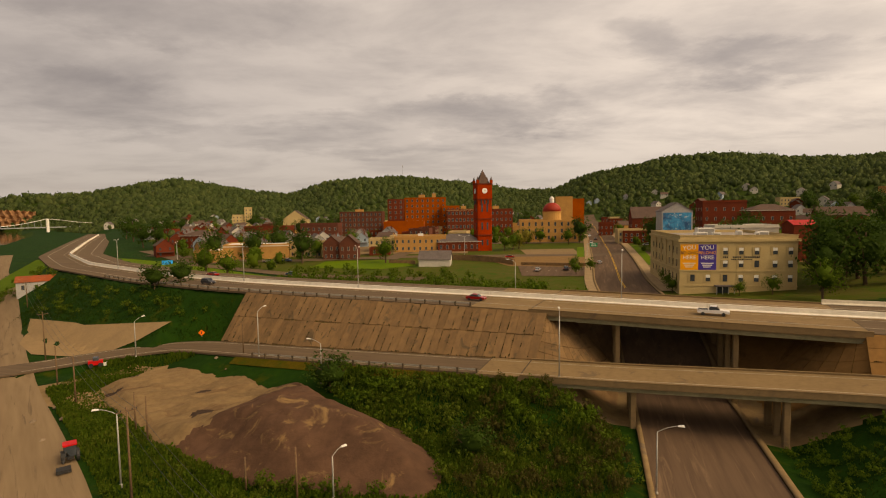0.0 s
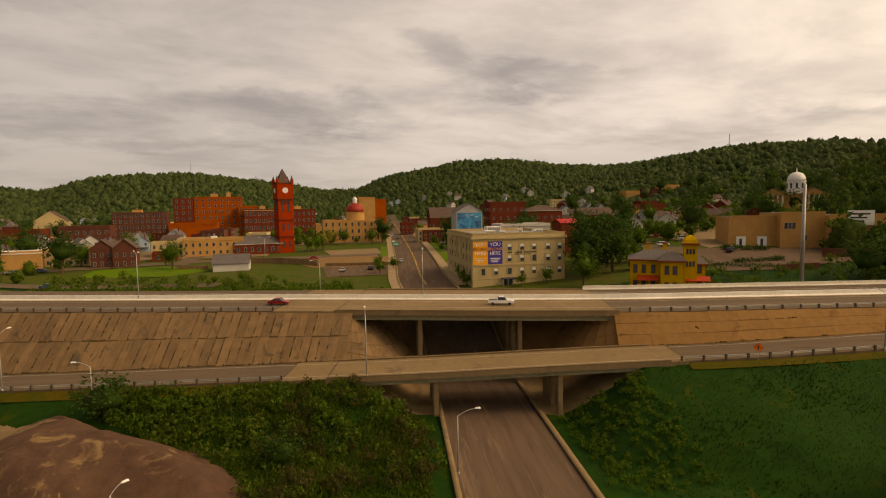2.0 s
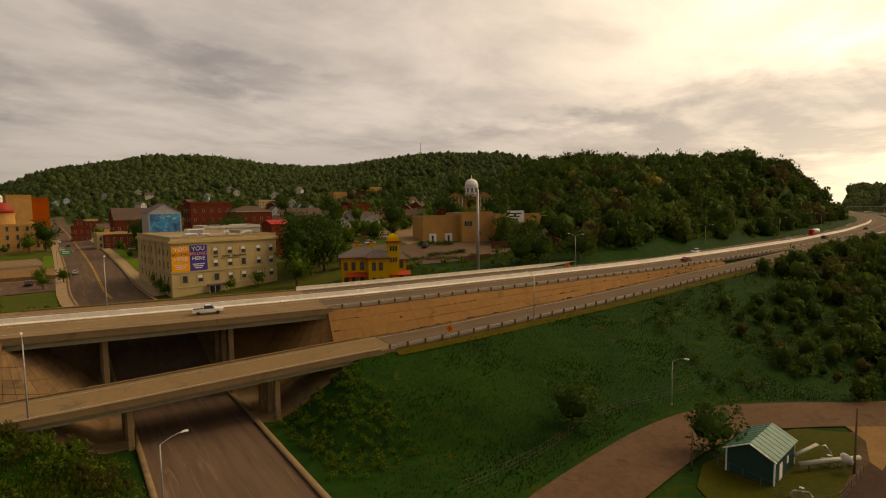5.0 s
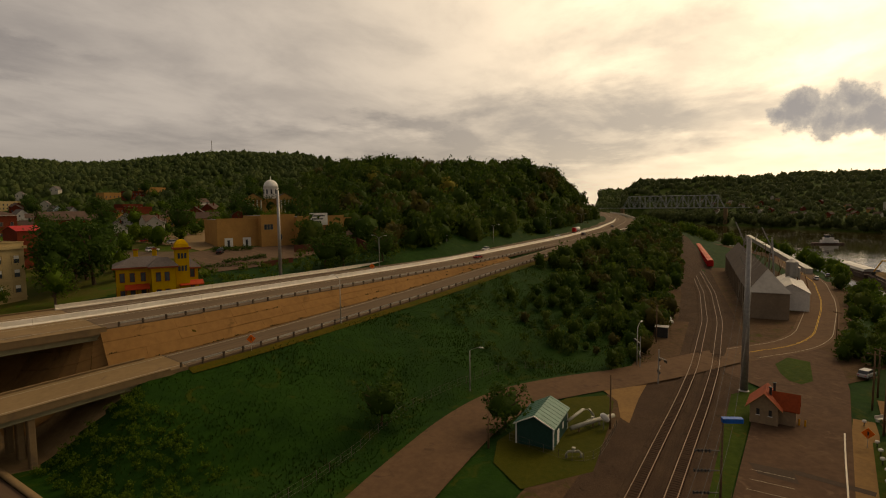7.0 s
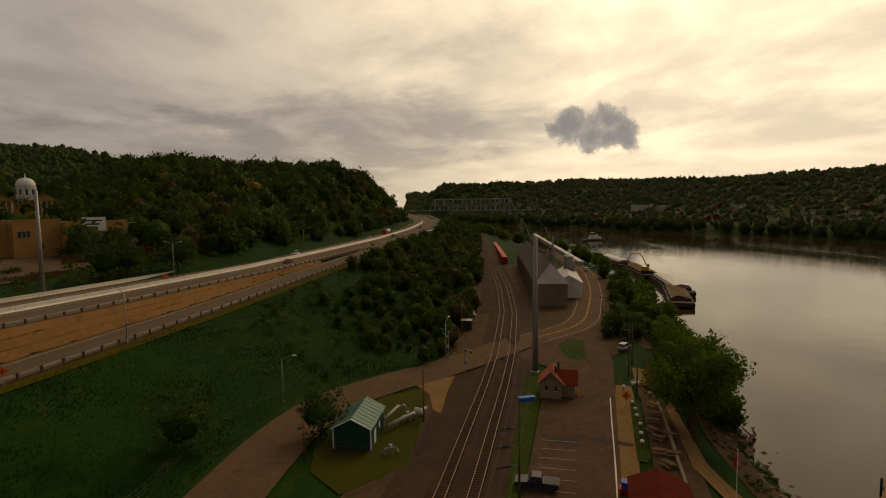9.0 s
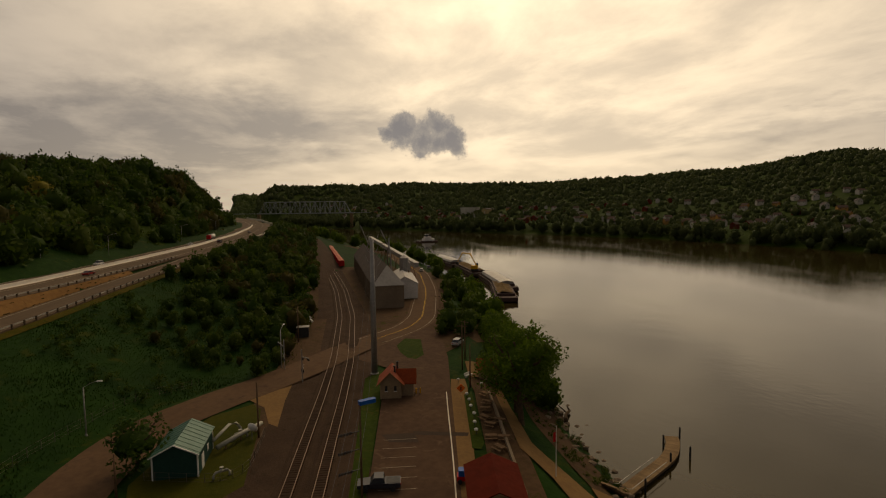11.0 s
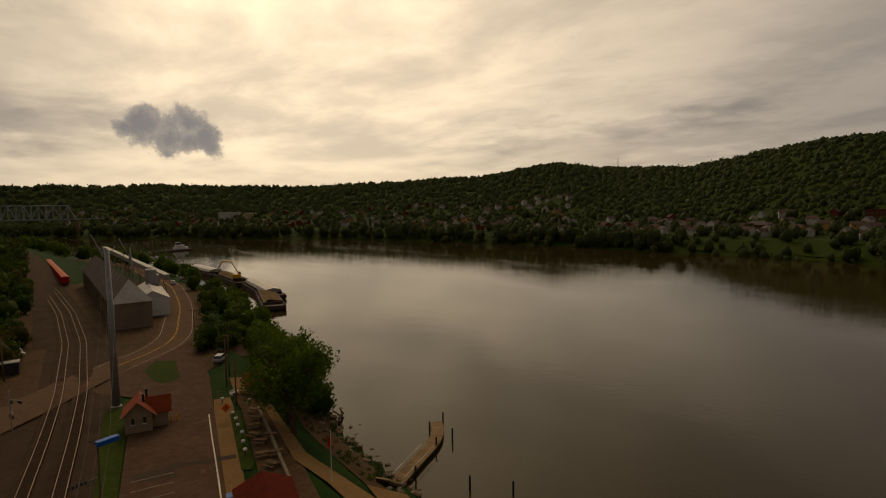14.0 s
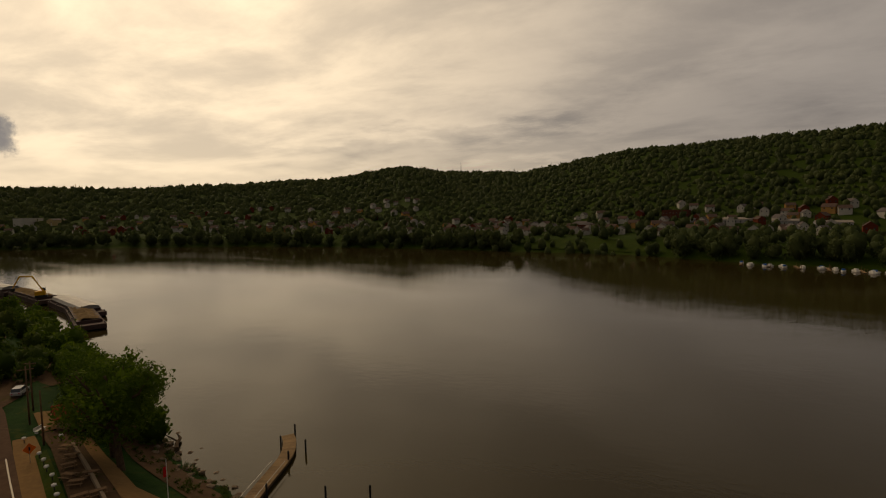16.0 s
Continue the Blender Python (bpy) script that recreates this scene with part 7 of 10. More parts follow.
for x, y, w, d, h in ((6, 6, 3.5, 3, 1.6), (12, 9, 2.2, 2.2, 1.3), (18, 7, 1.6, 1.4, 2.0), (22.5, 5, 1.2, 1.2, 1.5), (26, 12, 3, 2.5, 1.5), (9, 14, 5, 4, 2.6)):
    ac = thing("roof_unit", pose(*(pose(HX, HY, HZ, 0, 0, TURN) @ Vector((x, y, H_ + 0.15))), 0, 0, TURN), "pale rooftop ventilation unit", "roof unit", "roof units")
    part("case", Shape().box(0, 0, 0, w, d, h, bevel=0.05), WHITEROOF, ac)
    part("grille", Shape().box(0.2, -0.03, 0.2, w - 0.2, 0.0, h - 0.25), STEEL, ac)

# clock tower
ct = thing("clock_tower", pose(19.4, 302, 13.6, 0, 0, 12), "tall red brick clock tower with a pointed roof", "clock tower")
B_ = 4.15
part("shaft", Shape().box(-B_, -B_, -1, B_, B_, 29, bevel=0.35), TOWERBRICK, ct)
part("belfry", Shape().box(-B_ - 0.25, -B_ - 0.25, 29.004, B_ + 0.25, B_ + 0.25, 37.4, bevel=0.35), TOWERBRICK, ct)
for z in (9, 18, 29, 37.4):
    part("string_course", Shape().box(-B_ - 0.5, -B_ - 0.5, z - 0.25, B_ + 0.5, B_ + 0.5, z + 0.25, bevel=0.3), REDBRICK, ct)
part("spire", Shape().add([(-3.4, -3.4, 37.6), (3.4, -3.4, 37.6), (3.4, 3.4, 37.6), (-3.4, 3.4, 37.6), (0, 0, 45.6)], [(0, 1, 4), (1, 2, 4), (2, 3, 4), (3, 0, 4), (3, 2, 1, 0)]), BROWNROOF, ct, "brown pyramid spire")
for a, b in ((-1, -1), (1, -1), (1, 1), (-1, 1)):
    pin = part("pinnacle", Shape().box(a * 3.9 - 0.7, b * 3.9 - 0.7, 37.5, a * 3.9 + 0.7, b * 3.9 + 0.7, 39.6, bevel=0.1), TOWERBRICK, ct)
    part("point", Shape().lathe([(0.7, 39.6), (0.05, 41.6)], 8, pose(a * 3.9, b * 3.9, 0)), GREYROOF, pin)
for a in range(4):
    m = pose(0, 0, 0, 0, 0, 90 * a)
    clock = part("clock_face", Shape().lathe([(1.5, 0), (1.5, 0.12), (1.3, 0.16)], 20), WHITE, ct, "white round clock face", m @ pose(0, -B_ - 0.25, 33.6, 90, 0, 0))
    part("clock_pointer", Shape().box(-0.07, 0.0, 0.16, 0.07, 1.0, 0.2).box(-0.06, -0.06, 0.16, 0.7, 0.06, 0.2), BLACK, clock)
    for z, h in ((3.2, 3.2), (12, 4), (22, 4.5)):
        for x in (-1.5, 1.5):
            part("window", Shape().box(x - 0.5, -B_ - 0.06, z, x + 0.5, -B_ + 0.05, z + h), GLASS, ct, m=m)
    # black panels on the solid brick paint the shade of belfry openings
    for x in (-1.9, 0, 1.9):
        part("belfry_opening", Shape().box(x - 0.45, -B_ - 0.32, 26.2, x + 0.45, -B_ - 0.2, 28.5), BLACK, ct, m=m)
block("station_house", 6, 297, 24, 12, 5.5, 2, REDBRICK, "low red brick building with grey hipped roof", roof=GREYROOF, kind="hip", ridge=4.2, floors=1, cols=7, win=(1.2, 2.2), first=2.6)

G = dict(group="town buildings")
block("brick_building", -164.8, 343, 20, 18, 8.2, -8, REDBRICK, "red brick building with a low hipped roof", roof=BROWNROOF, kind="hip", ridge=3.4, floors=2, cols=6, **G)
block("shop_building", -99, 272, 32, 24, 7.0, 12, TANBRICK, "low cream block building with a white flat roof", roof=WHITEROOF, floors=0, cornice=WHITEROOF, **G)
block("white_house", -75, 288, 12, 10, 6.2, -4, WHITEWALL, "white two-storey house with grey hipped roof", "house", GREYROOF, "hip", 3.0, 2, 3, win=(0.8, 1.4), first=1.6, **G)
block("victorian_house", -50.3, 266, 9, 11, 8.3, 3, DARKBRICK, "dark brown-red Victorian house with cream gables", "house", BROWNROOF, "gable", 4.0, 2, 3, win=(0.9, 1.7), **G)
block("victorian_house", -59.3, 268, 8.4, 11, 8.3, 3, DARKBRICK, "dark brown-red Victorian house with a cream gable and porch", "house", BROWNROOF, "gable", 3.6, 2, 3, win=(0.9, 1.7), **G)
block("small_red_building", -37, 284, 11, 8, 3.6, 3, REDBRICK, "small red building with a white door", floors=1, cols=2, first=1.7, **G)
block("commercial_block", -16, 298, 29, 14, 8.4, 2, TANBRICK, "two-storey tan commercial block with flat roof", floors=2, cols=9, first=2.0, **G)
block("commercial_block", -38, 303, 15, 12, 7.0, 2, CREAM, "two-storey cream commercial block", floors=2, cols=5, first=2.0, **G)
block("garage", -6.6, 236, 14, 9, 3.2, -6, WHITEWALL, "white garage with a dark blue-grey gable roof", "garage", GREYROOF, "side_gable", 3.4, 0, 0, **G)
block("brick_warehouse", -33.5, 398, 30, 20, 13, 0, ORANGEBRICK, "bright orange brick warehouse with few windows", floors=0, **G)
block("brick_tower_block", -19, 440, 34, 22, 31, 0, ORANGEBRICK, "tall orange-red brick block with flat roof", floors=7, cols=8, win=(1.3, 2.0), first=3, **G)
block("brick_tower_block", -43, 436, 13, 20, 30, 0, REDBRICK, "narrow red brick block beside the taller one", floors=7, cols=3, win=(1.3, 2.0), first=3, **G)
block("brick_block", 2, 430, 14, 20, 24, 0, ORANGEBRICK, "orange brick office block", floors=5, cols=4, win=(1.2, 2.0), first=3, **G)
block("long_brick_block", -68, 414, 33, 18, 20.5, 0, DARKBRICK, "long dark red brick block with rows of windows", floors=5, cols=10, win=(1.3, 2.2), first=3, **G)
block("dark_block", -90, 370, 26, 16, 13.5, 0, DARKBRICK, "dark brick block beside the white house", floors=3, cols=7, win=(1.3, 2.0), **G)
block("brick_block", 11, 419, 24, 18, 21.5, 2, REDBRICK, "red brick block with pale window bands", floors=4, cols=8, win=(1.5, 2.4), first=3, cornice=CREAM, **G)
block("brick_block", 37, 425, 28, 18, 21, 0, REDBRICK, "red brick block behind the clock tower", floors=4, cols=8, win=(1.2, 2.0), first=3, **G)
church2 = block("domed_library", 66, 352, 38, 22, 14, -6, TANBRICK, "tan stone domed building with a red dome", floors=3, cols=9, win=(1.2, 2.4), first=3, roof=WHITEROOF)
drum = part("drum", Shape().lathe([(6.2, 14), (6.2, 19.5), (6.6, 19.6), (6.6, 20.1)], 24, pose(3, 12, 0)), TANBRICK, church2)
part("dome", Shape().lathe([(6.2, 20.1), (6.0, 21.8), (5.2, 23.6), (3.8, 25.0), (2.0, 25.9), (1.4, 26.0)], 24, pose(3, 12, 0)), surface("red_dome", (0.22, 0.042, 0.024), (0.16, 0.034, 0.02), 1.0, 0.2, 0.6, 0.03), church2, "red ribbed dome", smooth_faces=True)
lant = part("lantern", Shape().lathe([(1.5, 25.9), (1.5, 28.4), (1.8, 28.5), (1.2, 29.4), (0.2, 30.4)], 12, pose(3, 12, 0)), WHITE, church2, "white lantern")
block("brick_slab", 100, 462, 14, 14, 30, -6, TANBRICK, "tall plain brown brick slab block", floors=0, **G)
block("brick_slab", 113, 470, 12, 14, 28, -6, ORANGEBRICK, "tall plain orange brick slab block", floors=0, **G)
block("far_office", -256, 651, 16, 14, 16, 20, CREAM, "distant cream office block", floors=4, cols=4, **G)
block("far_office", -245, 652, 9, 9, 25, 20, CREAM, "distant cream tower block", floors=6, cols=2, **G)
block("brick_row", -137, 397, 34, 14, 11, -8, REDBRICK, "long red brick row with white lintels", floors=2, cols=12, **G)
block("parish_church", -144, 500, 22, 26, 14, 10, CREAM, "pale church with a steep gable roof", "church", BROWNROOF, "gable", 8, 1, 3, **G)
block("brown_church", 131, 345, 24, 20, 13, -12, REDBRICK, "dark red brick church with brown roof", "church", BROWNROOF, "side_gable", 7, 2, 5, **G)
mural = block("mural_house", 107, 251, 13.5, 16, 19.5, -12, GREYWALL, "grey gabled house with a blue wall painting", "house", GREYROOF, "gable", 4.0, 0, 0)
MURAL = surface("blue_mural", (0.10, 0.26, 0.42), (0.03, 0.06, 0.12), 0.5, 0.25, 0.7, 0.0, third=(0.45, 0.50, 0.50))
part("wall_painting", Shape().box(-6.2, -0.08, 9.5, 6.2, -0.02, 18.8), MURAL, mural, "blue and dark wall painting")
block("low_shop", 133, 200, 8, 10, 13.5, -9, REDBRICK, "low building with a bright red roof", roof=surface("bright_red_roof", (0.30, 0.045, 0.035), (0.24, 0.035, 0.028), 1.0, 0.2, 0.6, 0.02), kind="side_gable", ridge=1.6, floors=0, **G)
block("white_shop", 120, 216, 24, 14, 13, -9, WHITEWALL, "long white flat shop building", roof=WHITEROOF, floors=0, **G)
block("brick_block", 149, 290, 22, 14, 21, -10, REDBRICK, "red brick block with a white sign", floors=4, cols=5, **G)
block("brick_block", 158, 262, 20, 14, 15.5, -12, REDBRICK, "red brick building with brown roof", roof=BROWNROOF, kind="hip", ridge=3, floors=3, cols=5, **G)
block("brick_block", 196, 268, 20, 12, 10, -20, REDBRICK, "red brick rowhouse with gables", roof=BROWNROOF, kind="side_gable", ridge=4, floors=2, cols=5, **G)
block("red_shop", 118, 400, 10, 12, 9, -12, REDBRICK, "small red shop beside the street", floors=2, cols=3, **G)

# yellow Italianate house
yh = thing("yellow_house", pose(108.5, 115.5, 12.9, 0, 0, -40) @ Matrix.Scale(1.12, 4), "yellow Italianate house with a square tower", "house")
BROWNTRIM = surface("brown_trim", (0.20, 0.065, 0.035), (0.14, 0.05, 0.03), 2.0, 0.3, 0.7, 0.03)
for x0, y0, x1, y1, h in ((-8.8, 0, 3.2, 9, 8.0), (-1.8, -2.2, 3.2, 0, 8.0), (3.2, 2, 8.5, 9, 7.0)):
    part("wall", Shape().box(x0, y0, -1.5, x1, y1, h), YELLOWWALL, yh)
    cx, cy = (x0 + x1) / 2, (y0 + y1) / 2
    part("roof", Shape().add([(x0 - 0.7, y0 - 0.7, h), (x1 + 0.7, y0 - 0.7, h), (x1 + 0.7, y1 + 0.7, h), (x0 - 0.7, y1 + 0.7, h), (cx - (x1 - x0) * 0.22, cy, h + 2.0), (cx + (x1 - x0) * 0.22, cy, h + 2.0)], [(0, 1, 5, 4), (1, 2, 5), (2, 3, 4, 5), (3, 0, 4), (3, 2, 1, 0)]), GREYROOF, yh)
    part("eave_board", Shape().box(x0 - 0.7, y0 - 0.7, h - 0.4, x1 + 0.7, y1 + 0.7, h - 0.03), BROWNTRIM, yh)
tw = part("tower", Shape().box(3.4, -0.5, -1, 6.4, 2.5, 11.6), YELLOWWALL, yh)
part("tower_cornice", Shape().box(2.9, -1.0, 11.604, 6.9, 3.0, 12.1), BROWNTRIM, tw)
part("tower_roof", Shape().lathe([(2.3, 12.1), (2.0, 12.9), (1.2, 13.7), (0.2, 14.0)], 4, pose(4.9, 1, 0, 0, 0, 45)), YELLOWWALL, tw)
for z in (6.4, 9.4):
    for x in (4.2, 4.9, 5.6):
        part("window", Shape().box(x - 0.25, -0.56, z, x + 0.25, -0.45, z + 1.3), GLASS, tw)
pw = window_meshes(0.9, 2.0, BROWNTRIM)
for x in (-7.6, -5.6, -3.4):
    for z in (1.6, 5.6):
        w = part("window", pw[0], None, yh, m=pose(x, -0.03, z))
        part("pane", pw[1], None, w)
for z in (1.6, 5.6):
    for x in (-0.4, 1.4):
        w = part("window", pw[0], None, yh, m=pose(x, -2.23, z))
        part("pane", pw[1], None, w)
    w = part("window", pw[0], None, yh, m=pose(7.2, 1.97, z))
    part("pane", pw[1], None, w)
    for y in (2.5, 6.5):
        w = part("window", pw[0], None, yh, m=pose(-8.83, y, z, 0, 0, -90))
        part("pane", pw[1], None, w)
for x0, x1, y in ((-7.2, -2.2, -2.0), (4.0, 9.4, -1.2)):
    aw = part("porch_roof", Shape().add([(x0, y, 3.1), (x1, y, 3.1), (x1, y + 2.0, 4.0), (x0, y + 2.0, 4.0), (x0, y, 2.9), (x1, y, 2.9), (x1, y + 2.0, 3.8), (x0, y + 2.0, 3.8)], [(0, 1, 2, 3), (7, 6, 5, 4), (0, 4, 5, 1), (1, 5, 6, 2), (3, 2, 6, 7), (0, 3, 7, 4)]), surface("red_porch_roof", (0.33, 0.075, 0.03), (0.25, 0.06, 0.03), 2.0, 0.3, 0.7, 0.03), yh, "red-brown porch roof")
    for i in range(3):
        part("post", Shape().tube([(x0 + 0.3 + i * (x1 - x0 - 0.6) / 2, y + 0.2, -0.5), (x0 + 0.3 + i * (x1 - x0 - 0.6) / 2, y + 0.2, 3.0)], 0.1, 6), BROWNTRIM, aw)
for x, y in ((-4.5, 6.5), (-0.5, 7)):
    ch = part("chimney", Shape().box(x - 0.5, y - 0.5, 8, x + 0.5, y + 0.5, 11.4, bevel=0.05), YELLOWWALL, yh)
    part("cap", Shape().box(x - 0.65, y - 0.65, 11.4, x + 0.65, y + 0.65, 11.7), BROWNTRIM, ch)

# tan department store on the rise
st = thing("tan_store", pose(180, 142, 20.0, 0, 0, -33) @ Matrix.Diagonal((0.9, 1.0, 1.08, 1.0)), "long tan brick store with a flat roof and a sign", "store")
for x0, y0, x1, y1, h in ((-14, 4, 4, 22, 11.0), (4, 0, 20, 22, 12.2), (20, -3, 44, 20, 11.4), (44, -1, 52, 18, 10.4)):
    part("wall", Shape().box(x0 + 0.004, y0, -4, x1, y1, h), TANBRICK, st)
    part("roof", Shape().box(x0 + 0.3, y0 + 0.3, h, x1 - 0.3, y1 - 0.3, h + 0.1), GREYROOF, st)
    part("coping", Shape().box(x0 - 0.1, y0 - 0.15, h, x1 + 0.1, y0 + 0.25, h + 0.5), TANBRICK, st)
part("wing_roof", Shape().add([(28, -9, 3.8), (46, -9, 3.8), (46, -3, 6.2), (28, -3, 6.2)], [(0, 1, 2, 3)]), BROWNROOF, st, "brown entrance roof")
part("wing_wall", Shape().box(29, -8.4, -5, 45, -3.1, 4.0), TANBRICK, st)
part("entrance", Shape().box(32, -8.48, -1, 34.5, -8.4, 2.8), BLACK, st)
part("sign", Shape().box(26, -3.6, 8.2, 35, -3.2, 13.0), WHITE, st, "white sign board")
for i in range(3):
    part("print_bar", Shape().box(26.8, -3.66, 11.6 - i * 1.2, 33.6 - i, -3.61, 12.1 - i * 1.2), BLACK, st)
for x in (-11, -3):
    part("poster", Shape().box(x, 3.9, 0.2, x + 3.6, 3.98, 4.2), WHITE, st)
    part("print_bar", Shape().box(x + 1.2, 3.84, 1.0, x + 2.2, 3.89, 3.4), BLACK, st)
for x, z in ((6, 8), (7.4, 8), (8.8, 8), (13, 4), (45.5, 7), (48.6, 7)):
    w = part("window", pair[0], None, st, m=pose(x, -0.04 if x < 44 else -1.04, z))
    part("pane", pair[1], None, w)
# domed hall with columns behind it
dh = thing("domed_hall", pose(287, 213, 33.0, 0, 0, -50), "tan classical hall with a white dome", "hall")
part("wall", Shape().box(-17, 0, -3, 17, 22, 9), TANBRICK, dh)
for x0 in (-15, 4):
    gb = part("portico", gable_body(x0, -4, x0 + 11, 0, 9, 12.2, 8.2, along_x=False), TANBRICK, dh)
    for s in gable_roof(x0, -4, x0 + 11, 22, 9, 12.3, 0.5, along_x=False):
        part("roof_slope", s, BROWNROOF, dh)
    for i in range(5):
        part("column", Shape().lathe([(0.6, -2), (0.6, -1.6), (0.45, -1.5), (0.38, 7.8), (0.6, 8.2)], 10, pose(x0 + 0.9 + i * 2.3, -3.5, 0)), PALE, dh)
part("drum", Shape().lathe([(4.6, 9), (4.6, 15.5), (4.9, 15.6), (4.9, 16)], 16, pose(2, 8, 0)), WHITE, dh)
part("dome", Shape().lathe([(4.6, 16), (4.45, 17.6), (3.9, 19.2), (2.8, 20.4), (1.4, 21.1), (0.3, 21.3), (0.12, 23.6)], 20, pose(2, 8, 0)), WHITE, dh, "white dome with a finial", smooth_faces=True)
for i in range(10):
    a = i * 36
    part("window", Shape().box(-0.5, -0.05, 12, 0.5, 0.05, 15), GLASS, dh, m=pose(2, 8, 0, 0, 0, a) @ pose(0, -4.62, 0))

# houses of several kinds, scattered through the town, on the hills and across the river
def house_kind(wall, roof, w, d, h, ridge, label):
    top = block("house", 0, 0, w, d, h, 0, wall, label, "house", roof, "gable" if w <= d else "side_gable", ridge, 2, 3, 3, (0.9, 1.4), z=0, group="houses", z_drop=4.0, sides="", )
    porch = part("porch_roof", Shape().box(-w / 2 + 0.4, -1.8, 2.5, w / 2 - 0.4, -0.05, 2.7), roof, top)
    pane = Shape().box(-0.5, -0.06, -0.75, 0.5, 0.02, 0.75).mesh("window", GLASS)
    for x, z in ((-w * 0.27, 4.3), (w * 0.27, 4.3), (-w * 0.27, 1.4)):
        part("window", pane, None, top, m=pose(x, -0.02, z))
    part("chimney", Shape().box(w * 0.2 - 0.3, d * 0.5 - 0.3, h, w * 0.2 + 0.3, d * 0.5 + 0.3, h + ridge + 0.8), REDBRICK, top)
    return top


KINDS = [house_kind(WHITEWALL, GREYROOF, 8, 10, 5.8, 3.2, "white clapboard house with grey gable roof"), house_kind(REDBRICK, BROWNROOF, 9, 10, 6.2, 3.4, "red brick house with brown gable roof"),
         house_kind(WHITEWALL, BROWNROOF, 10, 8, 5.4, 2.8, "white wooden house with brown gable roof"), house_kind(GREYWALL, GREYROOF, 8, 10, 5.8, 3.6, "grey clapboard house with steep roof"),
         house_kind(TANBRICK, BROWNROOF, 11, 9, 5.6, 3.0, "tan brick house with brown roof"), house_kind(BLUEWALL, GREYROOF, 8, 9, 5.6, 3.4, "pale blue-grey wooden house with grey roof")]
FAR_HOUSES = []
for src in KINDS:
    far = copy_thing(src, Matrix.Identity(4))
    for ch in list(far.children):
        if ch.name.split(".")[0] in ("chimney", "porch_roof") or (ch.name.split(".")[0] == "window" and ch.matrix_basis.translation.z < 2):
            bpy.data.objects.remove(ch)
    FAR_HOUSES.append(far)
hr = random.Random(11)
placed = [(71, 175), (172, 150), (280, 225), (20, 302), (66, 360), (-70, 414), (-20, 440), (135, 355)]
spots = [(195, 209), (183, 218), (210, 224), (232, 232), (250, 205), (226, 262), (176, 232), (205, 300), (168, 330), (240, 300)]


def house_at(x, y, k, face):
    placed.append((x, y))
    copy_thing((KINDS if math.hypot(x, y) < 520 else FAR_HOUSES)[k], pose(x, y, gz(x, y), 0, 0, face))


for i, (x, y) in enumerate(spots):
    house_at(x, y, (0, 0, 2, 4, 1, 3)[i % 6], -math.degrees(math.atan2(x, y)) + hr.uniform(-25, 25))
n = 0
while n < 140:
    a, r = hr.uniform(-34, 58), hr.uniform(300, 1080)
    x, y = r * math.sin(radians(a)), r * math.cos(radians(a))
    if abs(side_of(STREET, x, y)) < 20 or side_of(HIGHWAY, x, y) < 40 or (-12 < a < 14 and r < 480):
        continue
    rid_r = [np.interp(a, [q[0] for q in RIDGE], [q[i] for q in RIDGE]) for i in (2, 3)]
    if r > rid_r[1] + (rid_r[0] - rid_r[1]) * (0.30 if 13 < a < 36 else 0.10):
        continue
    if any((x - p) ** 2 + (y - q) ** 2 < 15**2 for p, q in placed):
        continue
    house_at(x, y, hr.choice((0, 1, 3, 1, 3, 4, 2, 5)) if r < 600 else hr.choice((0, 0, 2, 3, 5, 1)), -a + hr.uniform(-40, 40))
    n += 1
n = 0
while n < 48:
    a, r = hr.uniform(-33, -6), hr.uniform(300, 480)
    x, y = r * math.sin(radians(a)), r * math.cos(radians(a))
    if side_of(HIGHWAY, x, y) < 55 or any((x - p) ** 2 + (y - q) ** 2 < 14**2 for p, q in placed) or any((x - p) ** 2 + (y - q) ** 2 < 24**2 for p, q in ((-99, 284), (-16, 304), (-38, 308), (-165, 352), (-137, 404), (-68, 422), (-90, 378), (-33, 408))):
        continue
    placed.append((x, y))
    copy_thing(KINDS[hr.choice((1, 3, 0, 4, 3, 2, 5))], pose(x, y, gz(x, y), 0, 0, -a + hr.uniform(-30, 30)) @ Matrix.Scale(hr.uniform(0.85, 1.15), 4))
    n += 1
n = 0
row_v, row_f, row_i, row_m = [], [], [], []
while n < 230:
    a = hr.uniform(97, 196)
    shore = float(np.interp(a, [94, 115, 136, 157, 168, 200], [1330, 930, 680, 545, 505, 470]))
    r = shore + 75 + hr.random() ** 1.4 * (380 if a < 150 else 190)
    if a < 118 and hr.random() < 0.45:
        continue
    x, y = r * math.sin(radians(a)), r * math.cos(radians(a))
    if any((x - p) ** 2 + (y - q) ** 2 < 13**2 for p, q in placed):
        continue
    k, m = hr.choice((0, 2, 2, 0, 1, 4)), pose(x, y, gz(x, y) + 0.8, 0, 0, -a + hr.uniform(-40, 40)) @ Matrix.Scale(hr.uniform(0.85, 1.15), 4)
    if r < shore + 140 and n % 3 == 0:
        placed.append((x, y))
        copy_thing(FAR_HOUSES[k], m)
    else:
        placed.append((x, y))
        for ch in FAR_HOUSES[k].children:
            me, w = ch.data, m @ ch.matrix_basis
            o = len(row_v)
            row_v += [tuple(w @ v.co) for v in me.vertices]
            row_f += [tuple(o + q for q in f.vertices) for f in me.polygons]
            mat_ = me.materials[0]
            if mat_ not in row_m:
                row_m.append(mat_)
            row_i += [row_m.index(mat_)] * len(me.polygons)
    n += 1
row_me = mesh_of("far_houses", row_v, row_f, row_m)
row_me.polygons.foreach_set("material_index", np.array(row_i, np.int32))
tagged(new("far_houses", row_me), "pale and brick houses scattered over the far valley side", "houses", "", "stuff")
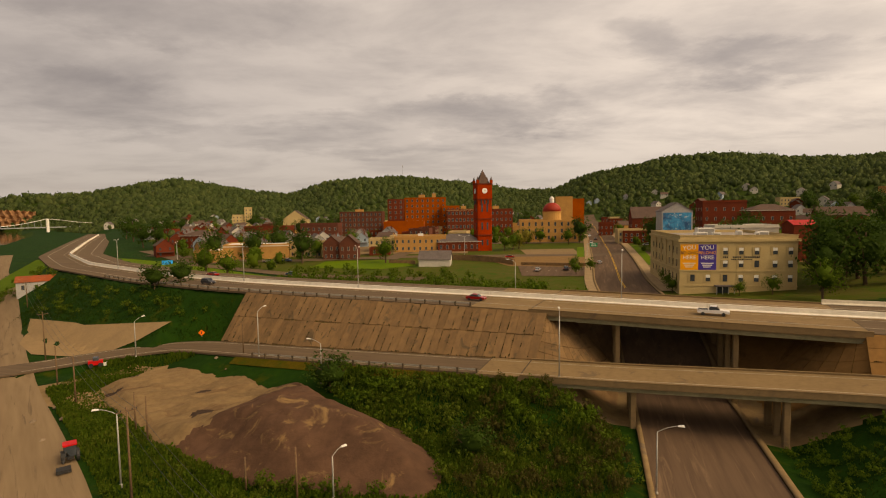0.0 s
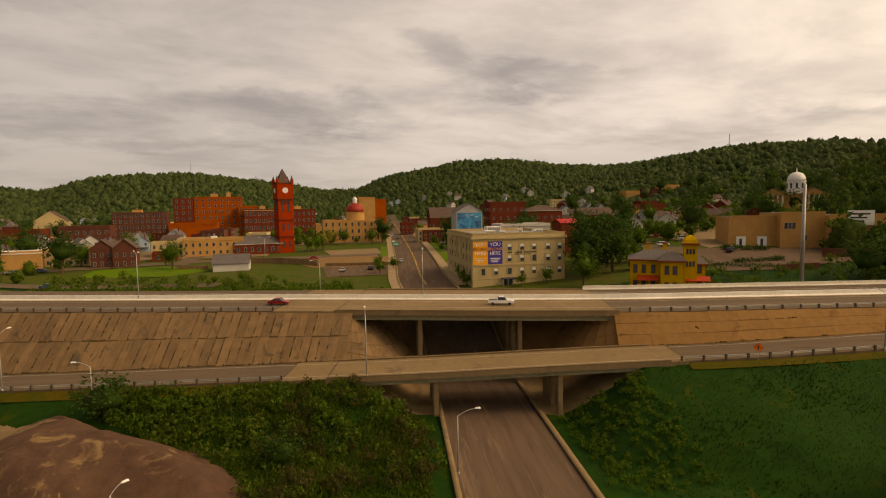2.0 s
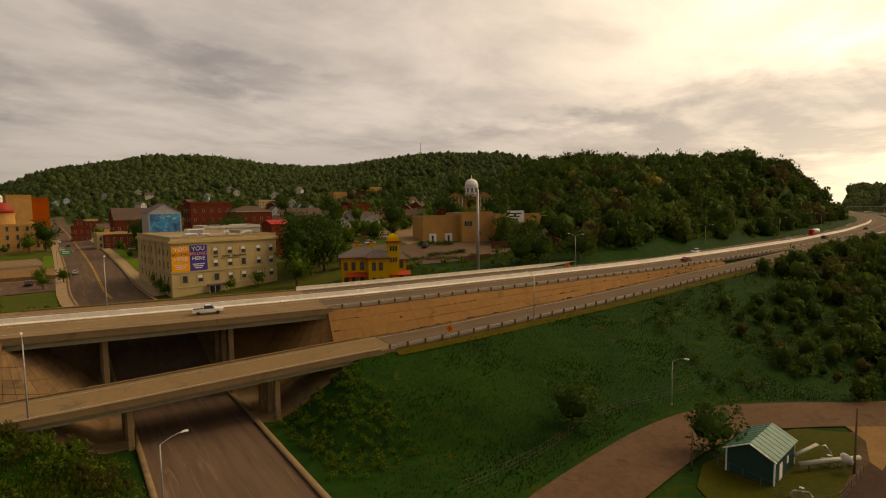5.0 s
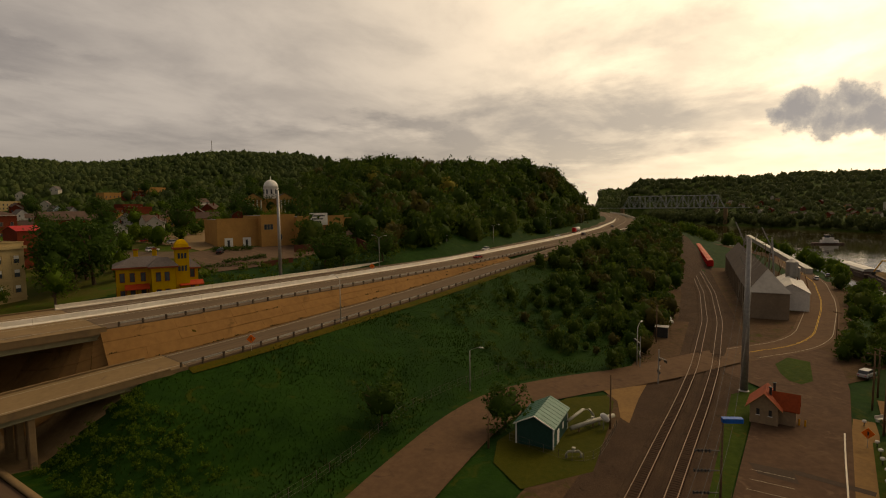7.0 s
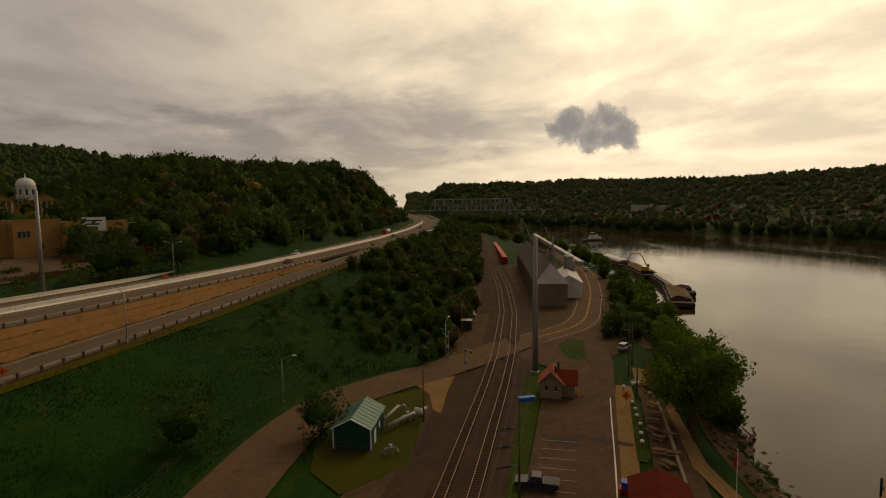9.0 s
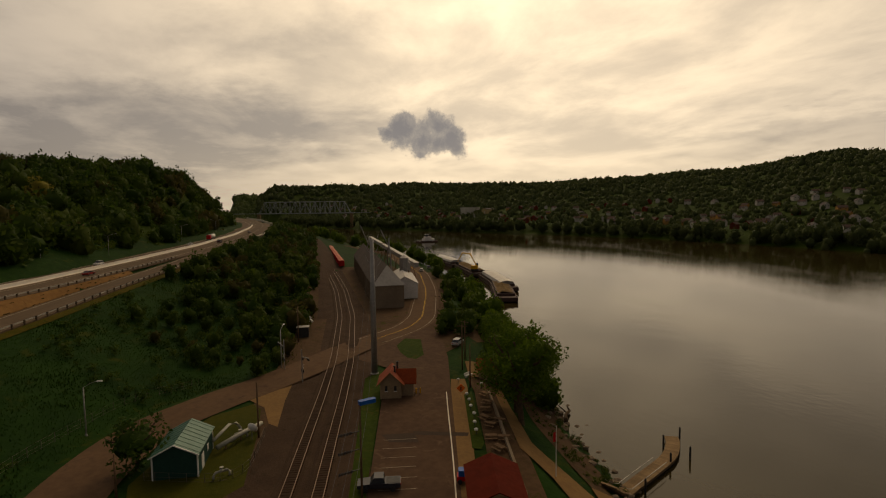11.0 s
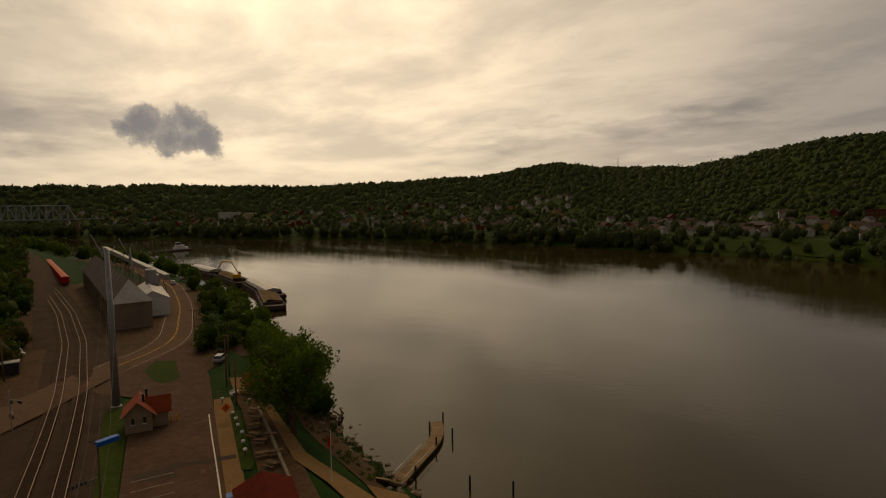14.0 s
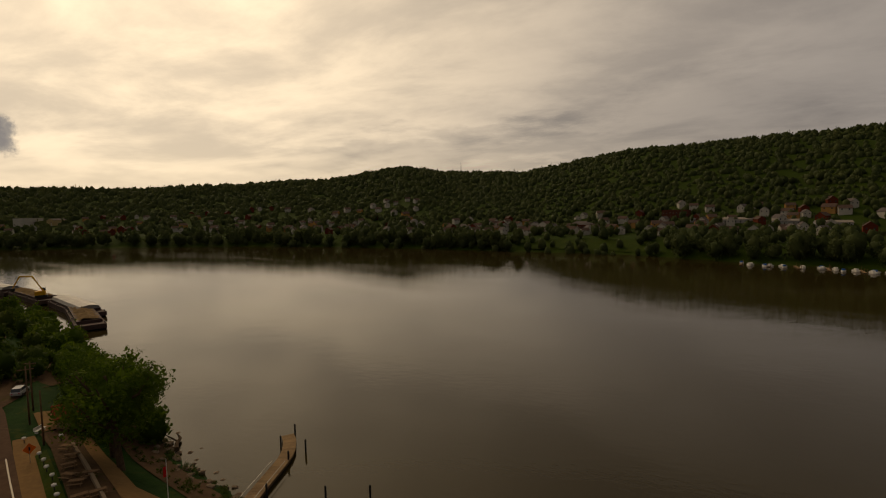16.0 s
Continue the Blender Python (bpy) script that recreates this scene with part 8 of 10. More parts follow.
for i, k in enumerate(FAR_HOUSES):
    px, py = -380 + 22 * i, 700 + 14 * i
    k.matrix_world = pose(px, py, gz(px, py), 0, 0, 20 * i)
for k in KINDS:
    k.matrix_world = pose(*[(-260, 560), (-230, 500), (-210, 600), (-290, 620), (-190, 540), (-320, 600)][KINDS.index(k)], 16)

# car park, paths and lawns of the town
patch("lawn", [(-190, 292), (-140, 262), (-60, 202), (-10, 186), (-10, 172), (-64, 186), (-150, 246), (-200, 300)], LAWN, 0.12, "bright green highway verge", "lawn", step=3)
patch("lawn", [(-62, 236), (-30, 228), (-14, 240), (-30, 262), (-60, 258)], LAWN, 0.12, "bright green lawn below the houses", "lawn", step=3)
patch("car_park", [(28, 204), (56, 200), (60, 222), (30, 232)], DARKROAD, 0.14, "dark town car park with white bays", "car park", step=3)
for i in range(9):
    x = 31 + i * 2.9
    me = mesh_of("road_marking", [(x, 213, 0), (x + 0.12, 213, 0), (x + 1.6, 218, 0), (x + 1.48, 218, 0)], [(0, 1, 2, 3)], LINE)
    ob = new("road_marking", me)
    ob.location.z = gz(x, 215) + 0.2
    tagged(ob, "white parking bay line", "road marking", "town parking lines", "structure")
patch("footway", [(26, 232), (60, 224), (62, 246), (70, 262), (30, 268), (20, 250)], TAN, 0.10, "tan paved town square", "footway", step=3)
v, q = draped(sampled([(-8, 200), (-60, 213), (-120, 250), (-150, 285), (-190, 330)], 4), 3.6, -3.6, 0.16, 2)
tagged(new("town_road", quick_mesh("town_road", v, q, ASPHALT)), "grey slip road curving into the town", "road", "", "structure")
patch("store_yard", STORE_YARD, DARKROAD, 0.14, "dark store car park on the rise", "car park", step=3)

# masts on the hills
for az, r, h in ((-4.82, 1690, 42), (48.3, 1095, 32), (151.75, 1780, 40)):
    x, y = r * math.sin(radians(az)), r * math.cos(radians(az))
    mast = thing("radio_mast", pose(x, y, gz(x, y)), "thin grey lattice radio mast on the ridge", "radio mast", "radio masts")
    for i in range(3):
        part("leg", Shape().tube([(1.2 * math.cos(i * 2.1), 1.2 * math.sin(i * 2.1), -1), (0.3 * math.cos(i * 2.1), 0.3 * math.sin(i * 2.1), h)], 0.25, 5), STEEL, mast)

# ---- single trees ----
TOWN_CROWNS = [crown_arrays(np.random.default_rng(60 + s), 760, 0.068, 22, 7, 4, 0.5) for s in range(4)]
BIG_CROWNS = [crown_arrays(np.random.default_rng(80 + s), 3600, 0.042, 30, 7, 4, 0.42) for s in range(2)]


def branchy(h, r, rng, limbs=6):
    sh = Shape().tube([(0, 0, -0.4), (0.1 * r, 0, h * 0.4), (0.15 * r, 0.1 * r, h * 0.8)], [0.05 * h * 0.6, 0.04 * h * 0.55, 0.012 * h], 8)
    for i in range(limbs):
        a, z = 2 * math.pi * i / limbs + rng.uniform(-0.4, 0.4), h * rng.uniform(0.25, 0.6)
        c, s = math.cos(a), math.sin(a)
        sh.tube([(0.1 * r, 0, z), (c * r * 0.45, s * r * 0.45, z + h * 0.12), (c * r * 0.75, s * r * 0.75, z + h * 0.3)], [0.018 * h, 0.012 * h, 0.004 * h], 6)
    return sh


def tree_kind(name, crown, r, h, material, label, seed, lift=0.10):
    top = thing(name, Matrix.Identity(4), label, "tree", "trees")
    part("trunk", branchy(h, r, random.Random(seed)), BARK, top)
    v, q = crown
    v = v * np.array([r, r, (h * (1 - lift)) / 2.0]) + np.array([0, 0, h * lift])
    part("crown", quick_mesh("crown", v, q, material), None, top)
    return top


T_GREEN = tree_kind("tree", TOWN_CROWNS[0], 5.5, 13, LEAF, "broad green deciduous tree in full leaf", 1)
T_DARK = tree_kind("tree", TOWN_CROWNS[1], 6.5, 14, LEAF_DARK, "large dark green tree with a dense crown", 2)
T_SMALL = tree_kind("tree", TOWN_CROWNS[2], 2.2, 5.0, LEAF, "small young green street tree", 3)
T_GOLD = tree_kind("tree", TOWN_CROWNS[3], 6.0, 13, LEAF_YELLOW, "yellow-green flowering tree in the town", 4)
T_BUSH = tree_kind("bush", TOWN_CROWNS[1], 3.4, 5.4, LEAF_DARK, "round dark green bush", 5, 0.0)
SHORE_A = tree_kind("tree", BIG_CROWNS[0], 7.6, 19, LEAF, "big leafy tree leaning over the river bank", 6, 0.2)
SHORE_B = tree_kind("tree", BIG_CROWNS[1], 6.6, 15, LEAF, "leafy tree on the river bank", 7, 0.12)
spots = {
    "g": [(97.5, 139), (31, 296), (36, 300), (-30, 250), (74, 330), (58, 338), (232, 120), (220, 250), (-110, 320), (-130, 330), (-60, 330), (120, 300), (160, 215), (140, 230), (214, 190), (240, 180), (-95, 206), (-82, 196)],
    "d": [(104, 149), (108, 152), (117, 150), (116, 162), (125, 168), (132, 172), (113, 153), (121, 158), (129, 161), (84, 343), (-230, 640), (-220, 600), (300, 205), (262, 216), (240, 240), (252, 150), (-250, 420), (-280, 460)],
    "s": [(68, 162), (70, 170), (72.5, 178), (91, 150), (82.5, 151.5), (52, 222), (49, 205), (57, 214), (-2, 205), (118, 128), (128, 122), (-8, 176), (12, 171), (30, 170), (-20, 186)],
    "y": [(-174, 382), (50, 342), (40, 305), (330, 160), (262, 190), (310, 100)],
}
kinds = {"g": T_GREEN, "d": T_DARK, "s": T_SMALL, "y": T_GOLD}
tr = random.Random(4)
used = set()
for k, pts in spots.items():
    for i, (x, y) in enumerate(pts):
        m = pose(x, y, gz(x, y) - 0.1, 0, 0, tr.uniform(0, 360)) @ Matrix.Scale((1.12 if k == "d" else 1.0) * tr.uniform(0.85, 1.2), 4)
        if k in used:
            copy_thing(kinds[k], m)
        else:
            used.add(k)
            kinds[k].matrix_world = m
n = 0
while n < 120:
    a, r = tr.uniform(-32, 56), tr.uniform(250, 620)
    x, y = r * math.sin(radians(a)), r * math.cos(radians(a))
    if abs(side_of(STREET, x, y)) < 16 or side_of(HIGHWAY, x, y) < 34 or (-14 < a < 15 and r < 470) or any((x - p) ** 2 + (y - q) ** 2 < 100 for p, q in placed):
        continue
    copy_thing((T_GREEN, T_DARK, T_DARK, T_SMALL)[tr.randrange(4)], pose(x, y, gz(x, y) - 0.1, 0, 0, tr.uniform(0, 360)))
    n += 1
T_BUSH.matrix_world = pose(77.5, 37.2, gz(77.5, 37.2) - 0.3) @ Matrix.Scale(1.5, 4)
for x, y in ((157, 95), (163.5, 91.5), (177, 82.8), (84.0, 18.0), (-23, 100.5), (-90, 160.5), (-84, 165)):
    copy_thing(T_BUSH, pose(x, y, gz(x, y) - 0.3, 0, 0, x * 7) @ Matrix.Scale(1.4 if x > 150 else 1.0, 4))
SHORE_A.matrix_world = pose(84, -43.5, gz(84, -43.5) - 0.2, 0, 0, 30)
copy_thing(T_BUSH, pose(3.0, 77, gz(3.0, 77) - 0.4, 0, 0, 50) @ Matrix.Scale(0.75, 4))
copy_thing(SHORE_A, pose(91, -46, gz(91, -46) - 1.0, 0, 0, 150))
SHORE_B.matrix_world = pose(101, -54, gz(101, -54) - 0.2, 0, 0, 80)
copy_thing(SHORE_B, pose(110, -58, gz(110, -58) - 0.2, 0, 0, 200))
copy_thing(SHORE_B, pose(120, -57, gz(120, -57) - 0.2, 0, 0, 310))

# ---- foreground on the west: road, dirt heap, tractor ----
WROAD = [(-420, 500), (-300, 350), (-163, 190), (-115, 133), (-90, 105), (-70, 84), (-55, 68), (-38, 48), (-12, 24)]
PALEROAD = surface("pale_worn_asphalt", (0.205, 0.160, 0.115), (0.165, 0.128, 0.092), 0.9, 0.30, 0.9, 0.1, third=(0.125, 0.098, 0.072), run=(-50, 14))
v, q = draped(sampled(WROAD, 4.0), 5.2, -5.4, 0.13, 3)
tagged(new("west_road", quick_mesh("west_road", v, q, PALEROAD)), "worn grey road running along the railway", "road", "", "structure")
patch("gravel_lot", LOT, surface("pale_gravel", (0.25, 0.19, 0.128), (0.20, 0.152, 0.105), 1.5, 0.1, 0.95, 0.1), 0.14, "pale flat gravel lot", "gravel lot", step=2.5)
patch("dirt_ground", [(-86, 103), (-90, 112), (-76, 124), (-66, 122), (-62, 100), (-72, 98)], DIRT, 0.12, "pale churned dirt ground", "dirt", step=2)


def dirt_heap():
    """A long low spoil plateau that rises to a dark rounded mound at its riverside end."""
    cell = 0.6
    xs, ys = np.arange(-79, 2, cell), np.arange(62, 127, cell)
    x, y = np.meshgrid(xs, ys, indexing="ij")
    d = ring_depth(HEAP, x, y) + 1.2 * waves(x, y, 6.0, 2.0)
    u = x - 0.6 * (y - 85)
    high = 1.5 + 5.2 * smooth(u, -50, -27) * (1 - 0.35 * smooth(u, -12, 8))
    z = high * smooth(d, -0.5, 2.6 + high * 1.25) + 0.55 * waves(x, y, 5.5, 3.0) * smooth(d, 0, 4) + 0.16 * waves(x, y, 1.6, 1.0) * smooth(d, 0, 2)
    z = z - 0.45 * np.abs(waves(x, y, 3.0, 8.0)) * smooth(d, 2, 6) + 0.25 - 1.4 * (d < -0.4)
    n = len(ys)
    i, j = np.meshgrid(np.arange(len(xs) - 1), np.arange(n - 1), indexing="ij")
    k = (i * n + j).ravel()
    dark = surface("brown_heap_earth", (0.092, 0.060, 0.045), (0.062, 0.041, 0.031), 0.6, 0.10, 0.95, 0.6, third=(0.185, 0.132, 0.085))
    me = quick_mesh("dirt_heap", np.stack([x, y, z], -1).reshape(-1, 3), np.stack([k, k + n, k + n + 1, k + 1], -1), dark)
    me.materials.append(surface("pale_spoil", (0.200, 0.150, 0.100), (0.140, 0.104, 0.070), 0.8, 0.06, 0.95, 0.5, third=(0.115, 0.08, 0.055)))
    me.materials.append(surface("black_spoil", (0.035, 0.026, 0.022), (0.055, 0.04, 0.032), 1.0, 0.2, 0.95, 0.5))
    spread = u + 12.0 * waves(x, y, 8.0, 5.0) + 6.0 * waves(x, y, 2.2, 2.0)
    pick = np.where(spread < -37, 1, 0)
    pick = np.where((waves(x, y * 1.7, 8.0, 9.5) > 0.70) & (spread < -40), 2, pick)
    me.polygons.foreach_set("material_index", pick[:-1, :-1].ravel().astype(np.int32))
    me.shade_smooth()
    tagged(new("dirt_heap", me), "large heap of pale and dark brown earth", "heap", "", "structure")


dirt_heap()
br = random.Random(9)
for i in range(36):
    x, y = br.uniform(-78, -30), br.uniform(84, 124)
    ob = new("rubble_stone", rock_meshes[i % 6])
    ob.matrix_world = pose(x, y, gz(x, y) + 0.15, br.uniform(-20, 20), 0, br.uniform(0, 360)) @ Matrix.Scale(br.uniform(0.2, 0.6), 4)
    tagged(ob, "grey rubble stone on the dirt", "stone", "rubble stones")
p = scatter(260, -85, 52, -6, 116, lambda x, y: 6.5 < side_of(WROAD, x, y) < 40 and -13 < ring_depth(HEAP, x, y) < -0.3 and y < 100 - 0.75 * (x + 62) * (x > -62), 1.1)
woods("weeds", p[:, 0], p[:, 1], RNG.uniform(0.4, 1.0, len(p)), BUSH_KINDS, WEEDS, "tall green weeds around the dirt heap")


def wheel(parent, x, y, r, w):
    t = part("tyre", Shape().lathe([(r * 0.55, -w / 2), (r * 0.95, -w / 2), (r, -w * 0.3), (r, w * 0.3), (r * 0.95, w / 2), (r * 0.55, w / 2)], 16), BLACK, parent, m=pose(x, y, r, 90, 0, 0))
    part("rim", Shape().lathe([(r * 0.5, -w * 0.35), (r * 0.5, w * 0.35)], 12), STEEL, t)


tractor = thing("tractor", pose(-57.7, 77.6, 0.15, 0, 0, 128), "orange-red tractor with a mower arm on the verge", "tractor")
part("bonnet", Shape().box(0.3, -0.5, 0.9, 2.2, 0.5, 1.7, bevel=0.15), ORANGE, tractor)
part("cab", Shape().box(-1.4, -0.8, 1.0, 0.3, 0.8, 2.6, bevel=0.1), GLASS, tractor)
part("cab_roof", Shape().box(-1.5, -0.9, 2.6, 0.4, 0.9, 2.8, bevel=0.1), REDP, tractor)
part("chassis", Shape().box(-1.5, -0.4, 0.6, 2.2, 0.4, 0.95), BLACK, tractor)
for x, r in ((-0.8, 0.85), (1.6, 0.5)):
    for s in (-0.95, 0.95):
        wheel(tractor, x, s, r, 0.45)
part("mower_arm", Shape().tube([(-1.4, 0.3, 1.2), (-3.0, 0.6, 2.4), (-4.2, 1.0, 1.2)], 0.12, 6), BLACK, tractor)
part("mower_deck", Shape().box(-5.2, 0.1, 0.15, -3.6, 1.9, 0.6, bevel=0.1), BLACK, tractor)
wreck = thing("loader", pose(-84.5, 124, gz(-84.5, 124) + 0.1, 0, 0, 30), "small red loader on the dirt", "loader")
part("body", Shape().box(-1.6, -0.8, 0.5, 1.4, 0.8, 1.5, bevel=0.15), REDP, wreck)
part("cab", Shape().box(-0.6, -0.6, 1.5, 0.6, 0.6, 2.3, bevel=0.1), GLASS, wreck)
part("bucket", Shape().box(1.5, -1.0, 0.1, 2.3, 1.0, 0.8, bevel=0.1), WHITE, wreck)
for x in (-1.0, 0.9):
    for s in (-0.85, 0.85):
        wheel(wreck, x, s, 0.5, 0.3)
block("roadside_store", -155, 204, 21, 7, 4.6, 33, GREYWALL, "low grey roadside building with a red roof band", roof=surface("rusty_sheet_roof", (0.22, 0.075, 0.045), (0.15, 0.060, 0.040), 1.2, 0.3, 0.8, 0.05, third=(0.26, 0.16, 0.11)), kind="side_gable", ridge=1.8, floors=1, cols=5, first=2.4, z=7.4, z_drop=6)
patch("lawn", [(-178, 218), (-168, 232), (-196, 272), (-232, 268), (-210, 232)], LAWN, 0.14, "bright green field behind the roadside building", "lawn", step=4)


# ---- vehicles ----
def paint(name, c):
    return surface(name, c, tuple(q * 0.85 for q in c), 0.8, 0.3, 0.3, 0.0)


def vehicle(name, m, colour, label, kind="sedan"):
    top = thing(name, m, label, "car" if kind != "truck" else "truck", "vehicles")
    side = {"sedan": ([(-2.3, 0.35), (2.3, 0.35), (2.35, 0.7), (1.3, 0.92), (-1.6, 0.98), (-2.3, 0.9)], [(1.1, 0.92), (0.4, 1.42), (-1.0, 1.42), (-1.7, 0.98)]),
            "suv": ([(-2.3, 0.4), (2.3, 0.4), (2.35, 0.9), (1.2, 1.08), (-2.2, 1.1), (-2.35, 0.8)], [(1.1, 1.08), (0.6, 1.68), (-1.9, 1.7), (-2.2, 1.1)]),
            "pickup": ([(-2.8, 0.5), (2.8, 0.5), (2.85, 0.95), (1.3, 1.12), (-2.8, 1.1)], [(1.2, 1.12), (0.7, 1.75), (-0.6, 1.78), (-0.8, 1.1)])}[kind]
    w = 0.92 if kind != "pickup" else 0.98
    for nm, prof, hw, mt in (("body", side[0], w, colour), ("cabin", side[1], w - 0.12, GLASS)):
        k = len(prof)
        v = [(x, -hw, z) for x, z in prof] + [(x, hw, z) for x, z in prof]
        f = [tuple(range(k)), tuple(range(2 * k - 1, k - 1, -1))] + [(i, i + k, (i + 1) % k + k, (i + 1) % k) for i in range(k)]
        part(nm, Shape().add(v, f), mt, top)
    xs = [p[0] for p in side[1]]
    zt = max(p[1] for p in side[1])
    part("roof", Shape().box(sorted(xs)[1] + 0.05, -w + 0.16, zt, sorted(xs)[2] - 0.05, w - 0.16, zt + 0.05, bevel=0.05), colour, top)
    if kind == "pickup":
        part("load_bed", Shape().box(-2.7, -0.85, 0.7, -0.9, 0.85, 1.13), BLACK, top)
    for x in (-1.45, 1.45) if kind != "pickup" else (-1.8, 1.8):
        for s in (-w, w):
            wheel(top, x, s * 0.97, 0.34, 0.24)
    for s in (-0.62, 0.62):
        part("headlight", Shape().box(2.25 if kind != "pickup" else 2.75, s - 0.16, 0.66, 2.38 if kind != "pickup" else 2.88, s + 0.16, 0.8), WHITE, top)
        part("tail_light", Shape().box(-2.4 if kind != "pickup" else -2.84, s - 0.14, 0.72, -2.3 if kind != "pickup" else -2.78, s + 0.14, 0.88), REDP, top)
    return top


C_RED, C_WHITE, C_DARK, C_SILVER, C_BLUE = paint("dark_red_car_paint", (0.20, 0.012, 0.015)), paint("white_car_paint", (0.72, 0.70, 0.68)), paint("black_car_paint", (0.03, 0.03, 0.035)), paint("silver_car_paint", (0.42, 0.41, 0.40)), paint("blue_car_paint", (0.05, 0.08, 0.16))


def on_highway(x, y, off, back, colour, kind, label):
    s = HW_S(x, y)
    a = sampled(HIGHWAY, 1.0, s, s + 1)[0]
    ang = math.degrees(math.atan2(a[4], a[3])) + (180 if back else 0)
    vehicle("car" if kind != "pickup" else "pickup_truck", pose(a[0] - a[4] * off, a[1] + a[3] * off, a[2] + 0.14, 0, 0, ang), colour, label, kind)


on_highway(9, 131, -6.5, False, C_RED, "sedan", "dark red car driving on the highway")
on_highway(54, 109, -6.0, False, C_WHITE, "pickup", "white pickup truck on the highway")
on_highway(-70, 165, -7.0, False, C_DARK, "suv", "dark car on the highway")
on_highway(-85, 173, 7.0, True, C_RED, "sedan", "red car on the far carriageway")
on_highway(205, 60, -6.5, False, C_RED, "sedan", "red car on the highway near the hill")
on_highway(235, 53, 6, True, C_WHITE, "suv", "white car on the far carriageway")
on_highway(330, 31, 6, True, C_SILVER, "sedan", "silver car below the wooded hill")
on_highway(345, 29, -6, False, C_DARK, "suv", "dark car below the wooded hill")
on_highway(430, 14, -7, False, C_DARK, "sedan", "dark car on the highway bend")
tank = thing("tanker_truck", pose(*sampled(HIGHWAY, 1.0, HW_S(372, 23), HW_S(372, 23) + 1)[0][:2] + np.array([0, 5.6]), 17.4, 0, 0, 170), "red tanker truck with a white tank on the highway", "truck")
part("cab", Shape().box(4.6, -1.2, 0.6, 7.0, 1.2, 3.2, bevel=0.2), REDP, tank)
part("tank", Shape().lathe([(0.4, -5.2), (1.2, -4.9), (1.25, 4.0), (0.4, 4.3)], 14), WHITE, tank, m=pose(-0.5, 0, 2.3, 0, 90, 0), smooth_faces=True)
part("chassis", Shape().box(-5.5, -0.6, 0.7, 6.8, 0.6, 1.0), BLACK, tank)
for x in (-4.6, -3.4, 3.2, 5.8):
    for s in (-1.05, 1.05):
        wheel(tank, x, s, 0.5, 0.35)
for x, y, a, c, k, lab in ((66.5, -13.6, 75, C_DARK, "pickup", "black pickup truck parked in the car park"), (131, -48.8, -40, C_SILVER, "suv", "silver van parked under the trees"), (30.5, 48, 74, C_SILVER, "sedan", "silver car on the street near the bridge"),
                           (65.5, 232, 76, C_SILVER, "sedan", "silver car on the town street"), (88, 330, 256, C_WHITE, "suv", "white car on the town street"), (99, 360, 76, C_DARK, "sedan", "dark car on the town street"), (104, 395, 256, C_WHITE, "suv", "white car further up the street"),
                           (-97, 268, 20, C_DARK, "sedan", "dark car beside the cream building"), (-64, 214, 160, C_BLUE, "sedan", "dark blue car on the slip road"), (30, 262, 0, C_RED, "sedan", "dark red car by the square"), (160, 141, 30, C_DARK, "suv", "dark car by the tan store"),
                           (164, 144, 30, C_SILVER, "sedan", "silver car by the tan store"), (178, 196, 0, C_RED, "sedan", "red car below the white house"), (186, 214, 20, C_WHITE, "suv", "white car beside the white house"), (289, -86, -12, C_WHITE, "suv", "white car on the works road"),
                           (300, -94, -12, C_DARK, "pickup", "dark truck at the works")):
    vehicle("pickup_truck" if k == "pickup" else "car", pose(x, y, gz(x, y) + 0.15, 0, 0, a), c, lab, k)


# signs
def warning_sign(x, y, z, a, label):
    t = thing("warning_sign", pose(x, y, z, 0, 0, a), label, "road sign", "warning signs")
    part("post", Shape().tube([(0, 0, -0.3), (0, 0, 2.2)], 0.04, 6), GREYPOLE, t)
    part("panel", Shape().box(-0.6, -0.03, -0.6, 0.6, 0.03, 0.6, pose(0, 0, 2.2, 0, 45, 0)), ORANGE, t)
    part("print_bar", Shape().box(-0.1, -0.05, 1.9, 0.1, -0.035, 2.5), BLACK, t)


warning_sign(83, 66.8, 9.7, -50, "orange diamond warning sign beside the ramp")
warning_sign(152, 75.0, 15.6, -60, "orange diamond warning sign on the highway")
warning_sign(-66, 139, 3.2, 25, "orange warning sign at the foot of the ramp")
warning_sign(93, -35.2, 0.1, -100, "orange sign on the lawn by the car park")
gs = thing("direction_sign", pose(71, 262, gz(71, 262), 0, 0, -14), "green overhead direction sign by the street", "road sign")
part("post", Shape().tube([(-3.0, 0, -0.3), (-3.0, 0, 6.4)], 0.12, 8), GREYPOLE, gs)
part("arm", Shape().tube([(-3.0, 0, 6.2), (3.0, 0, 6.2)], 0.08, 6), GREYPOLE, gs)
part("panel", Shape().box(-1.7, -0.1, 4.6, 1.9, -0.04, 6.6), GREENSIGN, gs)
for i in range(2):
    part("print_bar", Shape().box(-1.2, -0.14, 5.9 - i * 0.7, 1.3, -0.11, 6.15 - i * 0.7), WHITE, gs)
bs = thing("blue_sign", pose(-128, 240, gz(-128, 240), 0, 0, 30), "small blue roadside service sign", "road sign")
for u in (-1.4, 1.4):
    part("post", Shape().tube([(u, 0, -0.3), (u, 0, 2.0)], 0.06, 6), GREYPOLE, bs)
part("panel", Shape().box(-2.2, -0.06, 1.6, 2.2, 0.0, 3.4), surface("sky_blue_sign", (0.05, 0.30, 0.60), (0.04, 0.24, 0.50), 1.0, 0.3, 0.6, 0.0), bs)
gan = thing("sign_gantry", pose(392, 44, 17.3, 0, 0, -70), "grey highway sign panel seen from behind", "road sign")
part("post", Shape().tube([(0, 0, -0.3), (0, 0, 8.0)], 0.22, 8), STEEL, gan)
